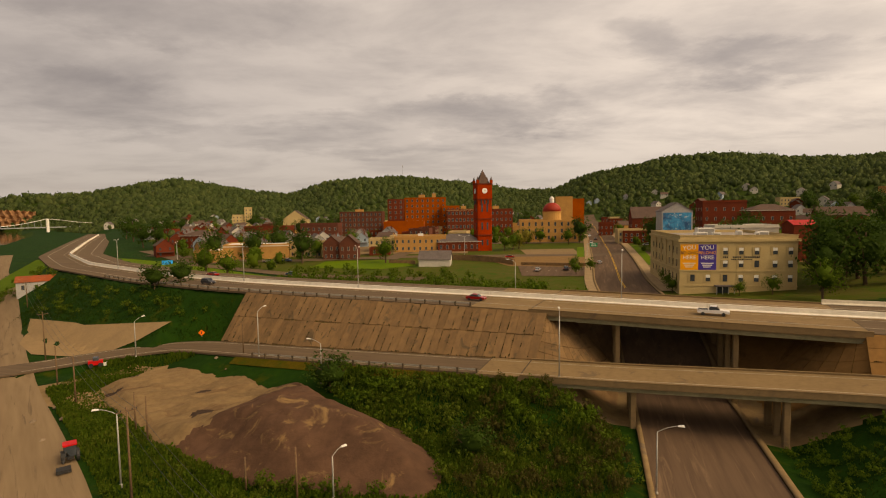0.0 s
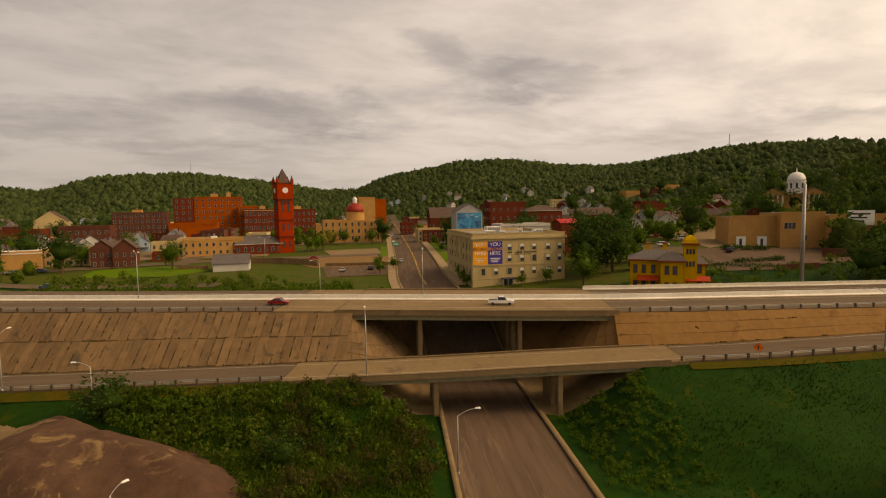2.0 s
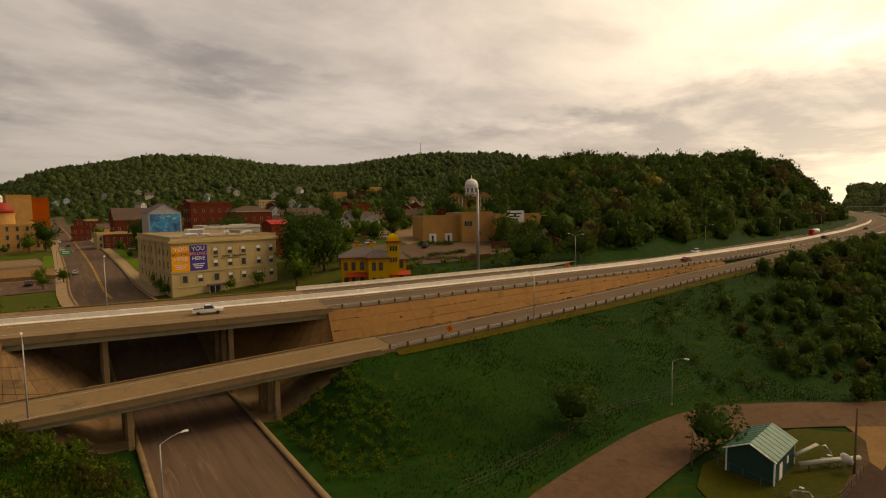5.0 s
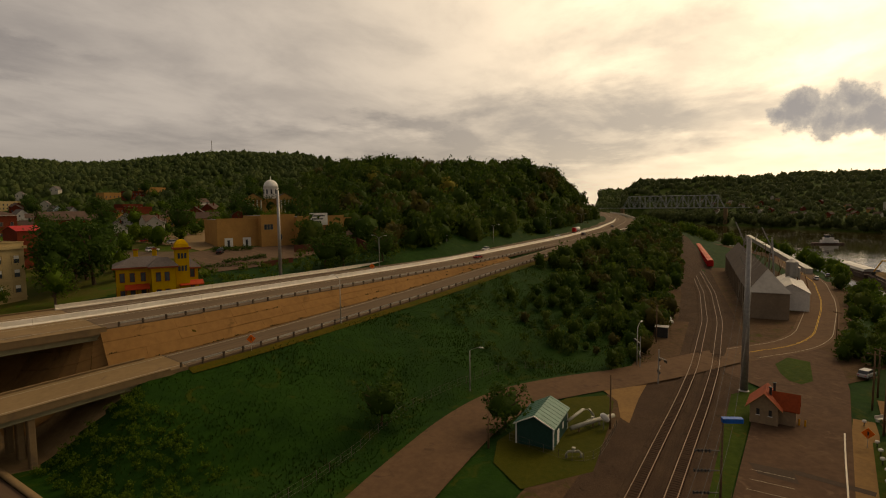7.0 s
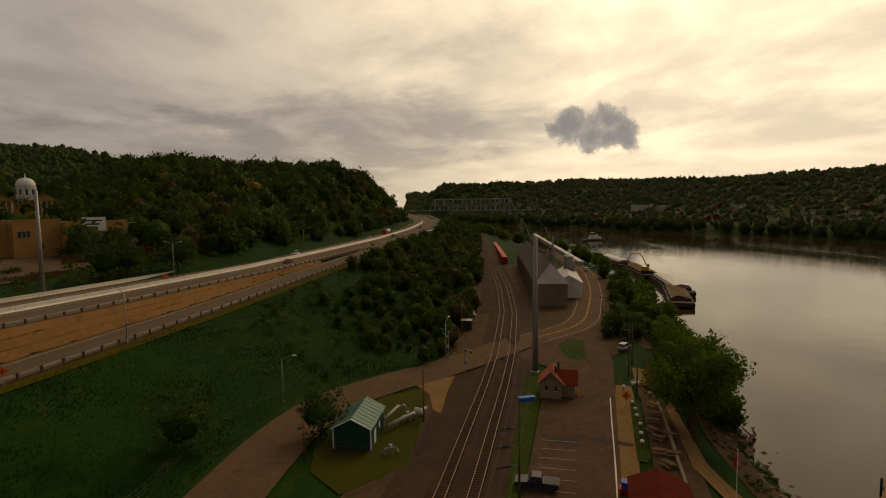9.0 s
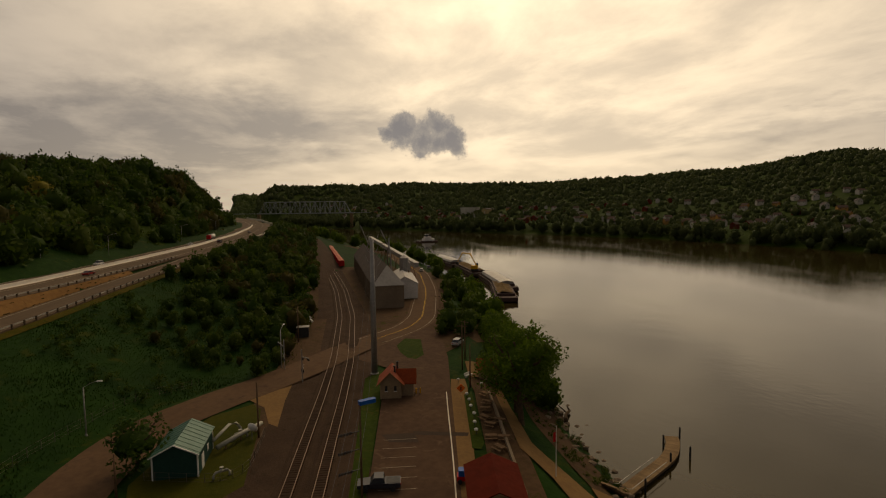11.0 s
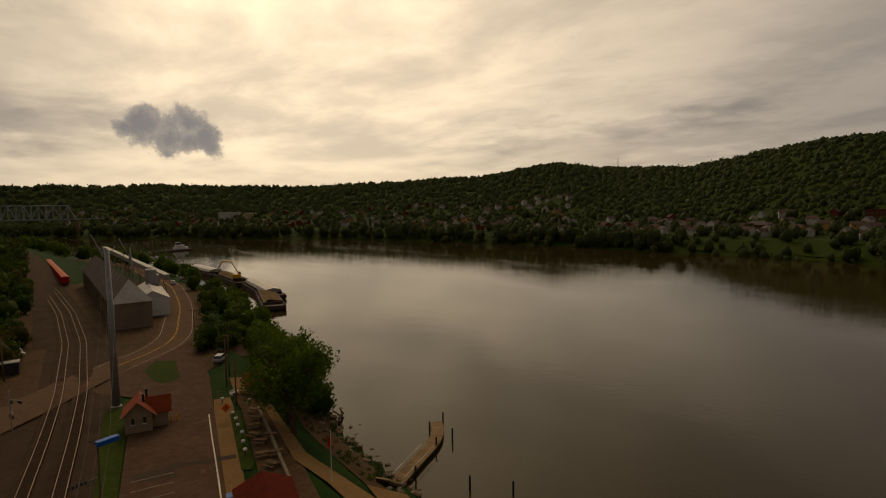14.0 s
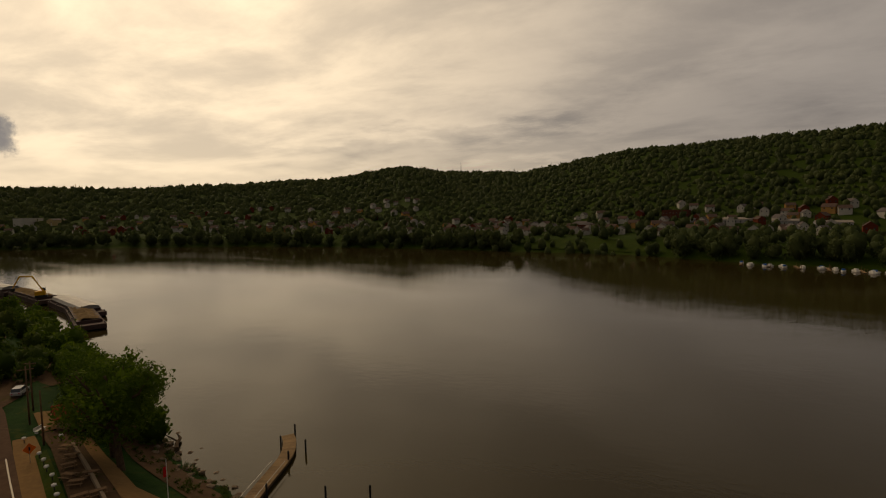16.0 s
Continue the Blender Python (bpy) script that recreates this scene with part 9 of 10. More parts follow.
part("panel", Shape().box(-5, -0.1, 5.0, 5, 0.1, 8.6), STEEL, gan)


# ---- river traffic and far bridges ----
HULL = surface("dark_hull", (0.075, 0.05, 0.045), (0.05, 0.035, 0.03), 1.5, 0.2, 0.8, 0.08)


def barge(x, y, a, covered, label):
    b = thing("barge", pose(x, y, -9, 0, 0, a), label, "barge", "barges")
    L_, Bm = 58.0, 5.3
    part("hull", Shape().add([(0, -Bm, 0.6), (6, -Bm, -1.2), (L_, -Bm, -1.2), (L_, -Bm, 2.4), (0, -Bm, 2.4), (0, Bm, 0.6), (6, Bm, -1.2), (L_, Bm, -1.2), (L_, Bm, 2.4), (0, Bm, 2.4)],
                            [(0, 1, 2, 3, 4), (9, 8, 7, 6, 5), (0, 5, 6, 1), (1, 6, 7, 2), (2, 7, 8, 3), (3, 8, 9, 4), (4, 9, 5, 0)]), HULL, b)
    part("coaming", Shape().box(5, -4.4, 2.404, L_ - 3, 4.4, 3.6), HULL, b)
    if covered:
        for i in range(6):
            x0 = 5.2 + i * 8.2
            prof = [(-4.4, 3.6), (-3.6, 4.9), (0, 5.5), (3.6, 4.9), (4.4, 3.6)]
            v = [(x0, p, z) for p, z in prof] + [(x0 + 8.0, p, z) for p, z in prof]
            part("cover", Shape().add(v, [(0, 1, 2, 3, 4), (9, 8, 7, 6, 5)] + [(j, j + 5, j + 6, j + 1) for j in range(4)]), STEEL, b, "grey curved hatch cover")
    else:
        sh = Shape()
        n = 26
        xs = np.linspace(6, L_ - 4, n)
        v = [(x_, o, 3.3 + 1.4 * (1 - abs(o) / 4.4) + 0.5 * math.sin(x_ * 0.9 + o)) for x_ in xs for o in (-4.2, -2, 0, 2, 4.2)]
        f = [(i * 5 + j, (i + 1) * 5 + j, (i + 1) * 5 + j + 1, i * 5 + j + 1) for i in range(n - 1) for j in range(4)]
        part("cargo", sh.add(v, f), DIRT, b, "brown gravel cargo")
    for x_ in (2, 20, 40, 55):
        for s in (-4.9, 4.9):
            part("bollard", Shape().lathe([(0.25, 2.4), (0.2, 3.0), (0.32, 3.1)], 8, pose(x_, s, 0)), BLACK, b)


barge(226.5, -109.5, -21, False, "rust-dark barge loaded with gravel")
barge(254, -124.0, -12, True, "dark covered barge moored in the river")
barge(316, -134, -8, False, "rust-dark barge moored along the bank")
barge(372, -140, -2, True, "covered barge moored further up the bank")
ex = thing("excavator", pose(318, -131, -5.0, 0, 0, -120) @ Matrix.Scale(1.3, 4), "yellow excavator unloading a barge", "excavator")
part("tracks", Shape().box(-2, -1.5, 0, 2, 1.5, 1.0, bevel=0.3), BLACK, ex)
part("body", Shape().box(-2, -1.4, 1.0, 1.4, 1.4, 2.6, bevel=0.2), YELLOWP, ex)
part("cab", Shape().box(0.2, 0.2, 2.6, 1.4, 1.4, 3.8, bevel=0.1), GLASS, ex)
part("boom", Shape().tube([(1, 0, 2.0), (-2.5, 0.3, 8.5), (-6.5, 0.5, 8.8)], [0.4, 0.35, 0.3], 6), YELLOWP, ex)
part("stick", Shape().tube([(-6.5, 0.5, 8.8), (-9.0, 0.6, 4.2)], [0.28, 0.2], 6), YELLOWP, ex)
part("bucket", Shape().lathe([(0.3, 0), (0.9, 0.5), (0.8, 1.3)], 8, pose(-9.0, 0.6, 3.0)), BLACK, ex)
tug = thing("towboat", pose(660, -205, -9, 0, 0, 95), "white river towboat among moored barges", "towboat")
part("hull", Shape().box(-14, -4.5, -0.5, 14, 4.5, 1.6, bevel=1.0), HULL, tug)
part("deckhouse", Shape().box(-9, -3.2, 1.604, 6, 3.2, 4.4, bevel=0.2), WHITE, tug)
part("upper_house", Shape().box(-5, -2.6, 4.404, 4, 2.6, 7.0, bevel=0.2), WHITE, tug)
part("wheelhouse", Shape().box(-1, -2.0, 7.004, 3, 2.0, 9.6, bevel=0.2), GLASS, tug)
part("wheelhouse_roof", Shape().box(-1.3, -2.3, 9.6, 3.3, 2.3, 9.9), WHITE, tug)
for s in (-1.5, 1.5):
    part("funnel", Shape().tube([(-4, s, 7), (-4, s, 10.5)], 0.4, 8), BLACK, tug)

# far bridge steel, its colour paled in place of distance haze
PALESTEEL = surface("hazy_grey_steel", (0.30, 0.31, 0.31), (0.24, 0.25, 0.25), 0.5, 0.1, 0.7, 0.0)
tb = thing("truss_bridge", pose(1150, -188, 25.4, 0, 0, 72), "long grey steel truss railway bridge over the river", "bridge")
for o in (-4, 4):
    ch = part("bottom_chord", Shape().box(-6, o - 0.5, -1.2, 200, o + 0.5, 0.8), PALESTEEL, tb)
    part("top_chord", Shape().tube([(2, o, 0.5), (14, o, 24), (184, o, 24), (196, o, 0.5)], 0.8, 6), PALESTEEL, tb)
    for i in range(17):
        x0 = 14 + i * 10.6
        part("vertical", Shape().tube([(x0, o, 0.5), (x0, o, 24)], 0.45, 5), PALESTEEL, tb)
        if i < 16:
            u = (0.5, 24) if i % 2 else (24, 0.5)
            part("diagonal", Shape().tube([(x0, o, u[0]), (x0 + 10.6, o, u[1])], 0.4, 5), PALESTEEL, tb)
part("deck", Shape().box(-40, -3.4, -0.6, 320, 3.4, 0.2), PALESTEEL, tb)
for x0 in (0, 198, 300):
    part("pier", Shape().box(x0 - 3, -5.5, -38, x0 + 3, 5.5, -1.2, bevel=0.8), CONCRETE, tb)
sb = thing("suspension_bridge", pose(-905, 1196, 0, 0, 0, 43), "pale suspension bridge with white towers", "bridge")
part("deck", Shape().box(-260, -4, 9.6, 330, 4, 11.6), PALESTEEL, sb)
for x0 in (0, -235):
    tower = part("tower", Shape().box(x0 - 2.4, -6, -12, x0 + 2.4, -4, 30).box(x0 - 2.4, 4, -12, x0 + 2.4, 6, 30).box(x0 - 2.0, -4, 26, x0 + 2.0, 4, 29), WHITE, sb, "white bridge tower")
for o in (-5, 5):
    part("cable", Shape().tube([(-235 + u * 23.5, o, 13 + 17 * (2 * u / 10 - 1) ** 2) for u in range(11)], 0.5, 5), WHITE, sb)
    part("cable", Shape().tube([(0, o, 30), (60, o, 21), (130, o, 13)], 0.5, 5), WHITE, sb)
    for i in range(19):
        u = (i + 1) / 20
        part("hanger", Shape().tube([(-235 + u * 235, o, 11), (-235 + u * 235, o, 13 + 17 * (2 * u - 1) ** 2)], 0.25, 4), PALESTEEL, sb)

# far bank: marina boats, lawn and big houses
patch("far_lawn", [(84, -506), (118, -514), (200, -514), (212, -532), (150, -545), (84, -540)], RIVERLAWN, 0.4, "green riverside lawn across the water", "lawn", step=6)
for i in range(26):
    x, y = 10 - i * 5.2 + hr.uniform(-3, 3), -447 + i * 2.0 + hr.uniform(-9, 3)
    b = thing("motor_boat", pose(x, y, -9, 0, 0, hr.uniform(60, 130)), "small white motor boat moored at the far bank", "boat", "motor boats")
    part("hull", Shape().add([(-3, -1.1, -0.2), (2, -1.1, -0.2), (3.6, 0, 0.2), (2, 1.1, -0.2), (-3, 1.1, -0.2), (-3, -1.3, 1.0), (2, -1.3, 1.1), (4.0, 0, 1.3), (2, 1.3, 1.1), (-3, 1.3, 1.0)],
                             [(4, 3, 2, 1, 0), (5, 6, 7, 8, 9), (0, 1, 6, 5), (1, 2, 7, 6), (2, 3, 8, 7), (3, 4, 9, 8), (4, 0, 5, 9)]), WHITE, b)
    part("cabin", Shape().box(-1.4, -0.9, 1.0, 1.2, 0.9, 2.0, bevel=0.2), WHITE if i % 3 else BLUE, b)

# ---- town streets, yards and low buildings between ----
def lane(pts, half, material, label, lift=0.12):
    v, q = draped(sampled(pts, 4.0), half, -half, lift, 2)
    tagged(new("town_street", quick_mesh("town_street", v, q, material)), label, "street", "", "structure")


lane([(-170, 300), (-90, 262), (-20, 275), (70, 268), (130, 245), (190, 232), (260, 240)], 5, ASPHALT, "grey cross street of the town")
lane([(-180, 372), (-80, 345), (20, 350), (100, 345), (190, 320), (290, 330)], 5, ASPHALT, "grey second cross street of the town")
lane([(-230, 470), (-60, 470), (130, 450), (260, 420)], 5, ASPHALT, "grey third cross street of the town")
lane([(110, 190), (122, 240), (140, 320), (170, 460)], 4, ASPHALT, "grey back street of the town")
lane([(-30, 262), (-18, 330), (-5, 470)], 4, ASPHALT, "grey side street among brick blocks")
lane([(-112, 252), (-100, 330), (-90, 460)], 4, ASPHALT, "grey side street among houses")
lane([(150, 118), (150, 160), (158, 205), (170, 250)], 4.5, ASPHALT, "grey street below the store")
for ring, mt, lab in (([(-130, 300), (-70, 280), (-64, 330), (-120, 345)], TAN, "tan gravel yard behind the houses"), ([(-62, 290), (10, 286), (14, 340), (-60, 342)], CONCRETE, "pale paved yard among the brick blocks"),
                      ([(78, 205), (108, 198), (116, 250), (88, 256)], CONCRETE, "pale concrete yard behind the hall"), ([(118, 200), (150, 195), (160, 300), (128, 300)], TAN, "tan yard among low shops"), ([(40, 240), (62, 236), (70, 300), (40, 300)], CONCRETE, "pale paved square by the street"),
                      ([(160, 150), (200, 160), (230, 200), (180, 205)], CONCRETE, "pale car park behind the store"), ([(-30, 350), (60, 352), (60, 420), (-40, 420)], CONCRETE, "pale paved yard behind the tower")):
    patch("town_yard", ring, mt, 0.08, lab, "yard", step=5)
fr = random.Random(21)
LOW = [block("low_building", 0, 0, 16, 12, 6.5, 0, REDBRICK, "two-storey red brick shop with flat roof", floors=2, cols=5, z=0, group="low buildings", sides="f", z_drop=3),
       block("low_building", 0, 0, 20, 14, 5.0, 0, TANBRICK, "single-storey tan brick shop with flat roof", floors=1, cols=5, z=0, group="low buildings", sides="f", z_drop=3, roof=WHITEROOF),
       block("low_building", 0, 0, 14, 12, 9.5, 0, DARKBRICK, "three-storey dark brick building with flat roof", floors=3, cols=4, z=0, group="low buildings", sides="f", z_drop=3),
       block("low_building", 0, 0, 18, 12, 7.5, 0, CREAM, "two-storey cream building with flat roof", floors=2, cols=6, z=0, group="low buildings", sides="f", z_drop=3)]
n = 0
while n < 62:
    a, r = fr.uniform(-30, 44), fr.uniform(265, 640)
    x, y = r * math.sin(radians(a)), r * math.cos(radians(a))
    if abs(side_of(STREET, x, y)) < 18 or side_of(HIGHWAY, x, y) < 55 or any((x - p) ** 2 + (y - q) ** 2 < 17**2 for p, q in placed) or (0 < x < 45 and 275 < y < 330) or (-70 < x < 15 and y < 310) or (30 < x < 90 and y < 375):
        continue
    placed.append((x, y))
    copy_thing(LOW[fr.randrange(4)], pose(x, y, gz(x, y), 0, 0, fr.choice((-10, -10, -8, 80)) * 1.0))
    n += 1
for k, (x, y) in zip(LOW, ((-120, 352), (-150, 410), (-20, 358), (110, 318))):
    k.matrix_world = pose(x, y, gz(x, y), 0, 0, -9)

# ---- grass tufts and weeds on the near banks ----
def tufts(name, x, y, size, material, label):
    n = len(x)
    z = ground_z(x, y)
    vs = []
    for k in range(2):
        a = RNG.uniform(0, 2 * np.pi, n)
        h, w = size * RNG.uniform(0.6, 1.3, n), size * RNG.uniform(0.25, 0.5, n)
        dx, dy = np.cos(a) * w, np.sin(a) * w
        lx, ly = RNG.normal(0, 0.25, n) * h, RNG.normal(0, 0.25, n) * h
        vs.append(np.stack([np.stack([x - dx, y - dy, z - 0.1], -1), np.stack([x + dx, y + dy, z - 0.1], -1), np.stack([x + dx * 0.4 + lx, y + dy * 0.4 + ly, z + h], -1), np.stack([x - dx * 0.4 + lx, y - dy * 0.4 + ly, z + h], -1)], 1))
    v = np.concatenate(vs).reshape(-1, 3)
    tagged(new(name, quick_mesh(name, v, np.arange(len(v)).reshape(-1, 4), material)), label, "grass", "", "stuff")


def bank_points(n, x0, y0, x1, y1, lo, hi):
    x, y = RNG.uniform(x0, x1, n), RNG.uniform(y0, y1, n)
    rs = along(RAMP, x, y)[0]
    m = (rs < -lo) & (rs > -hi) & (np.abs(along(STREET, x, y)[0]) > 12) & (np.abs(along(ROAD2, x, y)[0]) > 6.5)
    return x[m], y[m]


WEEDGRASS = leafy("tall_weedy_grass", (0.030, 0.060, 0.004), (0.062, 0.100, 0.007), (0.125, 0.132, 0.020))
GRASSLEAF = leafy("tall_grass", (0.013, 0.030, 0.002), (0.022, 0.045, 0.003), (0.046, 0.064, 0.006))
x, y = bank_points(95000, 45, -14, 330, 85, 6.0, 62)
m = (along(ROAD2, x, y)[0] > 6.5)
x, y = x[m], y[m]
tufts("slope_grass", x, y, 0.12 + 0.16 * smooth(waves(x, y, 9.0, 6.0), -0.4, 0.8), GRASSLEAF, "tall uneven green grass on the ramp's bank")
x, y = bank_points(80000, -86, 56, 40, 132, 5.6, 60)
m = off_heap(x, y, 1.05) & (along(WROAD, x, y)[0] > 6.2)
x, y = x[m], y[m]
tufts("weedy_grass", x, y, 0.35 + 0.5 * smooth(waves(x, y, 7.0, 3.0), -0.5, 0.7), WEEDGRASS, "tall weedy grass below the ramp")
x, y = RNG.uniform(-150, -45, 26000), RNG.uniform(125, 225, 26000)
d = along(HIGHWAY, x, y)[0]
m = (d < -14.5) & (d > -36) & (ring_depth(LOT, x, y) < -0.5) & (along(RAMP, x, y)[0] > 5.6) & (along(HIGHWAY, x, y)[1] < HB0 - 80)
tufts("verge_grass", x[m], y[m], 0.3, GRASSLEAF, "green grass on the highway bank")

# garden trees, hedges and bushes through the town
def town_point(x, y):
    return side_of(HIGHWAY, x, y) > 46 and abs(side_of(STREET, x, y)) > 14 and all((x - p) ** 2 + (y - q) ** 2 > 70 for p, q in placed) and not (-70 < x < 95 and 150 < y < 345) and ring_depth([(128, 118), (215, 100), (245, 128), (200, 180), (150, 172)], np.array(x), np.array(y)) < 0


def fill_points(n, lo, hi, gap):
    out = []
    while len(out) < n:
        a, r = RNG.uniform(-34, 60), math.sqrt(RNG.uniform(lo * lo, hi * hi))
        x, y = r * math.sin(radians(a)), r * math.cos(radians(a))
        if town_point(x, y) and all((x - p) ** 2 + (y - q) ** 2 > gap * gap for p, q in out):
            out.append((x, y))
    return np.array(out)


p = fill_points(430, 190, 480, 6.0)
woods("garden_trees", p[:, 0], p[:, 1], RNG.uniform(1.6, 4.6, len(p)), MID_KINDS, LEAF, "green garden trees and bushes among the town houses")
p = fill_points(600, 480, 1000, 7.0)
woods("garden_trees", p[:, 0], p[:, 1], RNG.uniform(2.6, 5.6, len(p)), FAR_KINDS, LEAF_WOODS_HAZED, "green trees among the houses up the valley")
p = scatter(120, -64, 170, 30, 262, lambda x, y: 33 < side_of(HIGHWAY, x, y) < 62 and ring_depth([(28, 204), (56, 200), (60, 222), (30, 232)], x, y) < -2 and math.hypot(x + 6.6, y - 240) > 13 and ring_depth([(-62, 236), (-30, 228), (-14, 240), (-30, 262), (-60, 258)], x, y) < 0, 3.4)
woods("shrubs", p[:, 0], p[:, 1], RNG.uniform(0.8, 2.8, len(p)), BUSH_KINDS, WEEDS, "wild green shrubs below the town terrace")
for pts, h, w in (([(-4, 262), (12, 255), (28, 241), (29, 234)], 2.6, 0.4), ([(30, 235), (60, 226)], 1.4, 0.3), ([(-30, 250), (-14, 246)], 1.5, 0.3)):
    rw = sampled(pts, 3.0)
    rw[:, 2] = ground_z(rw[:, 0], rw[:, 1])
    tagged(new("terrace_wall", bar_run(rw, -w, w, -1.0, h).mesh("terrace_wall", SLOPE)), "brown stone terrace wall above the car park", "wall", "", "structure")
# hedges by the store's car park and its retaining walls
for pts, w in (([(146, 128.5), (153, 127), (158, 124.5), (164, 123)], 1.0), ([(160, 146), (166, 142), (174, 136)], 1.1), ([(138, 130), (150, 118), (163, 111)], 0.8)):
    rw = sampled(pts, 1.3)
    woods("hedge", rw[:, 0], rw[:, 1], RNG.uniform(w, w * 1.4, len(rw)), BUSH_KINDS, LEAF_DARK, "clipped dark green hedge by the store car park")
for pts, h in (([(148, 115.5), (163, 110)], 1.6), ([(176, 122), (182, 116), (190, 112)], 3.0), ([(211, 119), (201, 106), (190, 95)], 3.2)):
    rw = sampled(pts, 3.0)
    rw[:, 2] = ground_z(rw[:, 0], rw[:, 1])
    tagged(new("retaining_wall", bar_run(rw, -0.25, 0.25, -1.0, h).mesh("retaining_wall", DARKBRICK)), "brown retaining wall below the store", "wall", "", "structure")

far_woods()


# ---- far landmarks ----
def quarry_face():
    """Stepped bare rock faces on the hill beyond the suspension bridge."""
    rock = surface("quarry_rock", (0.30, 0.19, 0.125), (0.20, 0.13, 0.09), 0.05, 0.012, 0.95, 0.4, third=(0.15, 0.115, 0.08))
    for a0, a1, lo, hi in ((-44.0, -36.0, 6.0, 56.0), (-34.6, -30.6, 10.0, 58.0)):
        n, rows = 60, 7
        az = np.radians(np.linspace(a0, a1, n))
        v = []
        for j in range(rows):
            f = j / (rows - 1)
            for i, a in enumerate(az):
                end = math.sin(math.pi * i / (n - 1)) ** 0.35
                r = 2140 + 46 * f + 9 * (j % 2) + 14 * math.sin(i * 1.7 + j) + 9 * math.sin(i * 0.53 + 2)
                v.append((r * math.sin(a), r * math.cos(a), lo + (hi - lo) * f * end + 2.5 * math.sin(i * 2.3 + j * 1.9)))
        for i, a in enumerate(az):
            v.append((2420 * math.sin(a), 2420 * math.cos(a), v[(rows - 1) * n + i][2] - 6))
        f = [(j * n + i, j * n + i + 1, (j + 1) * n + i + 1, (j + 1) * n + i) for j in range(rows) for i in range(n - 1)]
        tagged(new("cliff", mesh_of("cliff", v, f, rock)), "bare tan quarry cliff on a wooded hill", "cliff", "", "structure")


quarry_face()
block("riverside_house", 184, -640, 26, 14, 8, 164, DARKBRICK, "large dark brick house above the riverside lawn", "house", GREYROOF, "hip", 3.6, 2, 6)
block("riverside_house", 226, -632, 18, 12, 7, 162, WHITEWALL, "white gabled house above the river", "house", BROWNROOF, "gable", 5.5, 2, 4)
block("school_building", 84, -702, 30, 16, 9, 174, DARKBRICK, "dark orange brick building among far trees", floors=2, cols=8)
for x, y, w, t in ((13, -654, 34, 180), (-30, -640, 28, 184), (52, -668, 24, 176), (-66, -628, 30, 186)):
    block("long_shed", x, y, w, 12, 4, t, GREYWALL, "long grey low shed behind the marina", "shed", FLATROOF, "side_gable", 2.0, 1, 7, group="long sheds")
block("riverside_works", 1222, -484, 46, 20, 14, 112, WHITEWALL, "pale works building on the far bank", floors=2, cols=8, roof=WHITEROOF)
block("riverside_works", 1190, -520, 30, 16, 9, 112, CREAM, "low cream works building on the far bank", floors=1, cols=6, roof=GREYROOF, kind="side_gable")
# floating piers of the marina
for i in range(7):
    x, y = 8 - i * 17, -452 + i * 6.4
    jetty = thing("marina_pier", pose(x, y, -8.9, 0, 0, 88 + 4 * (i % 3)), "brown floating plank pier of the far marina", "pier", "marina piers")
    part("deck", Shape().box(-9, -1.0, 0.15, 9, 1.0, 0.45), PLANK, jetty)
    part("float", Shape().box(-8.6, -0.8, -0.3, 8.6, 0.8, 0.15), BLACK, jetty)
    for u in (-8.5, 0, 8.5):
        part("pile", Shape().tube([(u, 1.1, -2), (u, 1.1, 2.6)], 0.14, 6), WOODPOLE, jetty)


# ---- overhead wires ----
def power_line(points, sag, label):
    """Wires hung between pole tops."""
    top = thing("power_line", Matrix.Identity(4), label, "power line", "power lines")
    for a, b in zip(points, points[1:]):
        a, b = Vector(a), Vector(b)
        across = (b - a).cross(Vector((0, 0, 1))).normalized()
        for o in (-1.0, 0.0, 1.0):
            pts = [tuple(a.lerp(b, u / 10) + across * o - Vector((0, 0, sag * 4 * (u / 10) * (1 - u / 10)))) for u in range(11)]
            part("wire", Shape().tube(pts, 0.022, 4), BLACK, top)


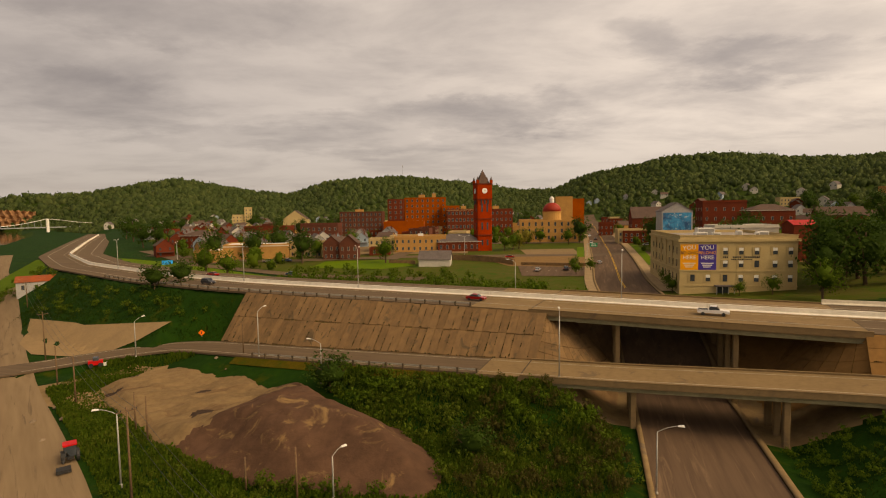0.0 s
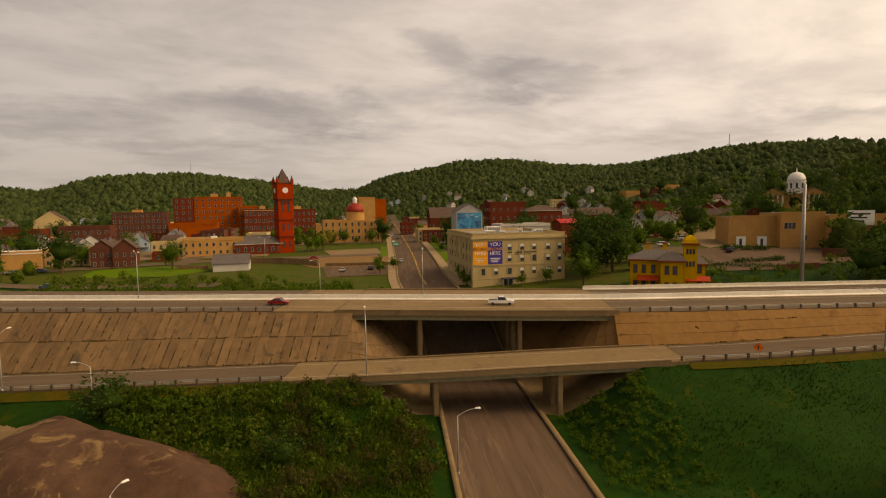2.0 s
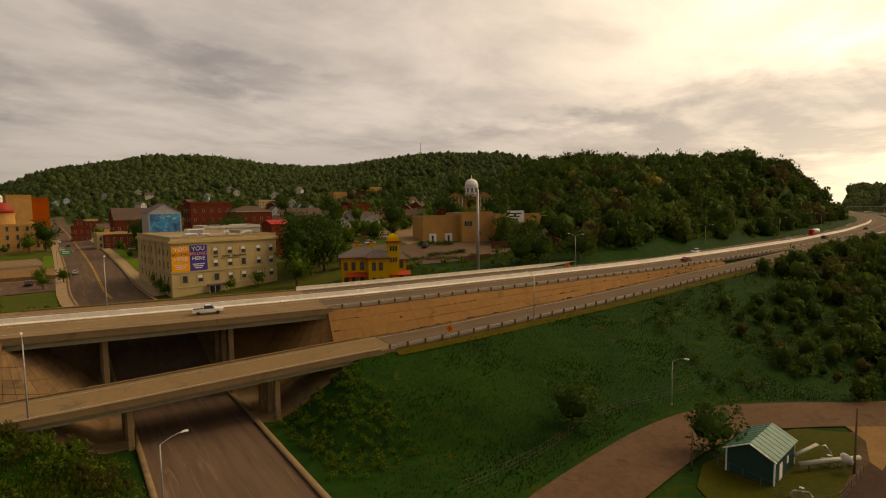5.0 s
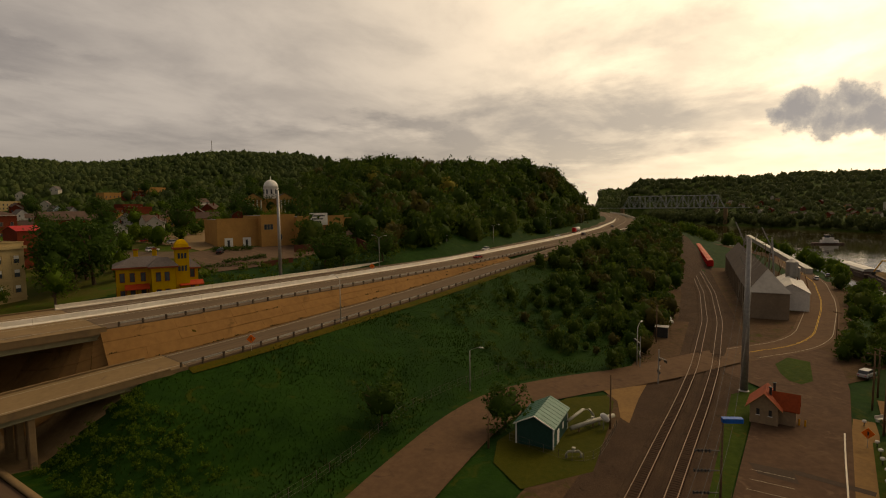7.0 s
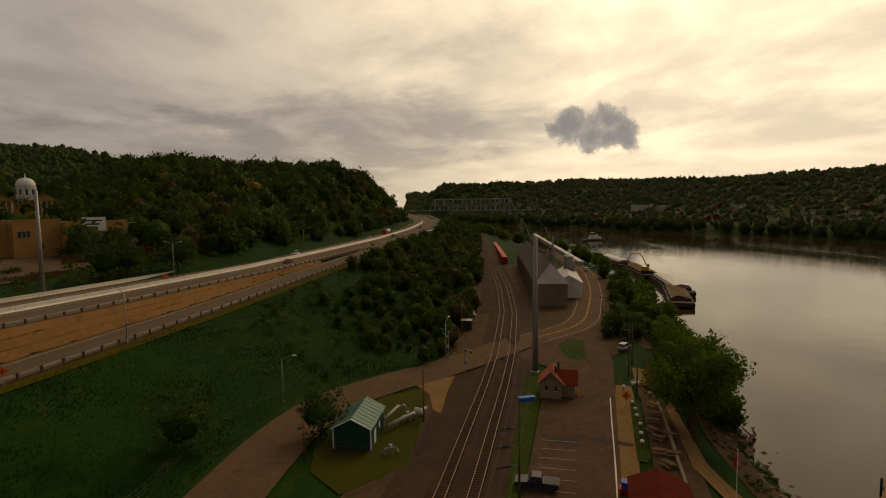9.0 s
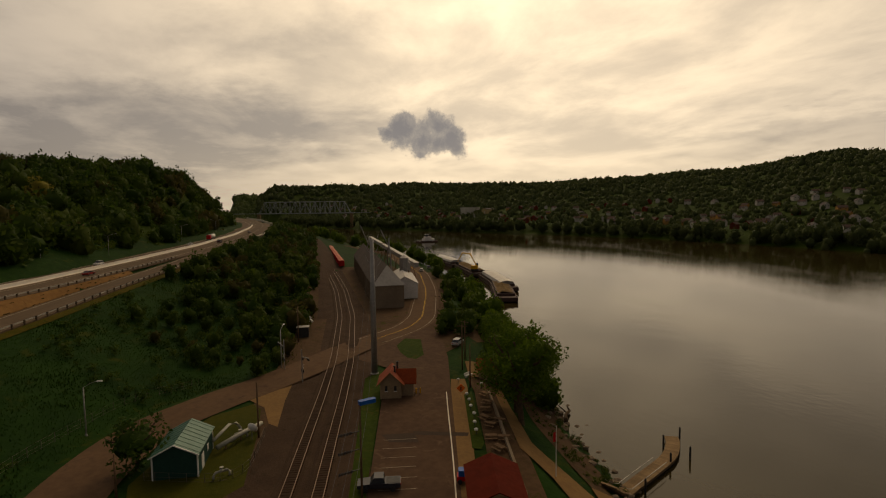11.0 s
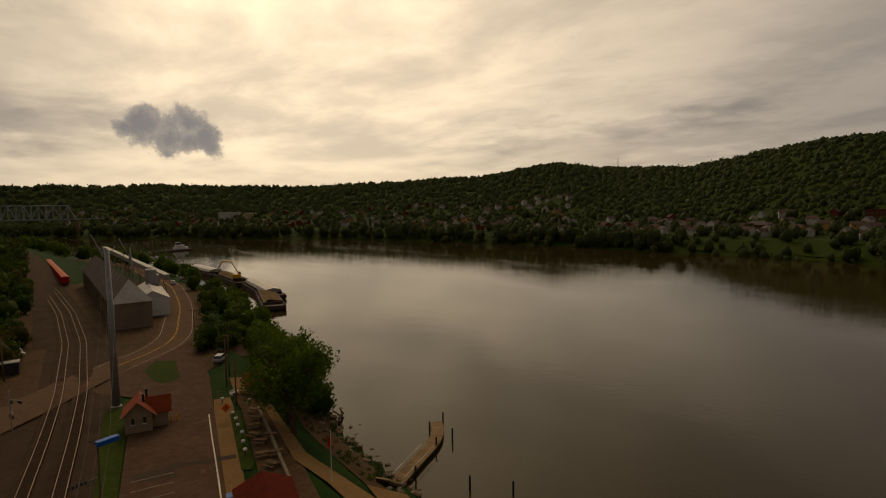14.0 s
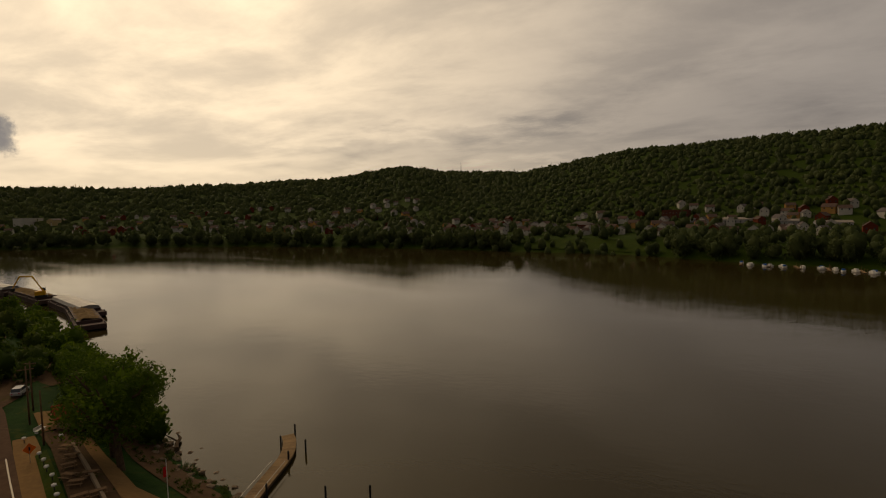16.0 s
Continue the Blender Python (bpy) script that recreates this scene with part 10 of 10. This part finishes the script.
power_line([(-12, 34, 13.0), (-40.7, 64.8, 12.6), (-74, 102, 10.0), (-102, 131, 12.8), (-150, 186, 13.5)], 1.0, "thin black power wires along the west road")
power_line([(20, 1, 13.5), (64.2, -10.9, 12.4), (114.9, -23.0, 24.0), (232, -52, 21.0)], 1.6, "thin black power wires beside the railway")
for x, y, h in ((232, -52, 21.3), (-150, 186, 13.8)):
    utility_pole(x, y, h - gz(x, y), (h - gz(x, y) - 0.5,), 60)


# ---- parked cars and roof plant of the town ----
pk = random.Random(31)
for i, c, k, lab in ((1, C_SILVER, "sedan", "silver car parked in the town car park"), (5, C_DARK, "suv", "dark car parked in the town car park")):
    vehicle("car", pose(33 + 2.9 * i, 215.4, gz(33 + 2.9 * i, 215.4) + 0.2, 0, 0, 72), c, lab, k)
for i in range(26):
    a = pk.choice(((20, 330), (22, 420), (-20, 290), (-8, 330), (34, 260), (41, 265), (44, 240), (26, 300), (-26, 330)))
    az, r = a[0] + pk.uniform(-3, 3), a[1] + pk.uniform(-25, 25)
    x, y = r * math.sin(radians(az)), r * math.cos(radians(az))
    if any((x - p) ** 2 + (y - q) ** 2 < 110 for p, q in placed):
        continue
    c, lab = pk.choice(((C_SILVER, "silver"), (C_WHITE, "white"), (C_DARK, "black"), (C_RED, "dark red"), (C_BLUE, "dark blue")))
    vehicle("car", pose(x, y, gz(x, y) + 0.22, 0, 0, pk.choice((-10, 80, 170))), c, lab + " car parked among the town buildings", pk.choice(("sedan", "suv")))
for x, y, z, w, d, h in ((-22, 445, 0, 5, 4, 3), (-12, 450, 0, 3, 3, 4), (-70, 420, 0, 6, 4, 2.5), (38, 430, 0, 5, 4, 3), (12, 426, 0, 4, 3, 3), (-16, 304, 0, 3, 3, 1.6), (-30, 306, 0, 3, 2, 1.5)):
    top_z = {445: 31, 450: 31, 420: 20.5, 430: 21, 426: 21.5, 304: 8.4, 306: 7.0}[y] + gz(x, y - 6)
    pl = thing("roof_plant", pose(x, y, top_z), "pale plant housing on a flat roof", "roof unit", "roof plants")
    part("case", Shape().box(-w / 2, -d / 2, -0.6, w / 2, d / 2, h, bevel=0.1), TANBRICK if h > 2 else WHITEROOF, pl)
    part("vent", Shape().lathe([(0.3, h), (0.3, h + 0.8), (0.5, h + 0.9), (0.1, h + 1.2)], 8), STEEL, pl)
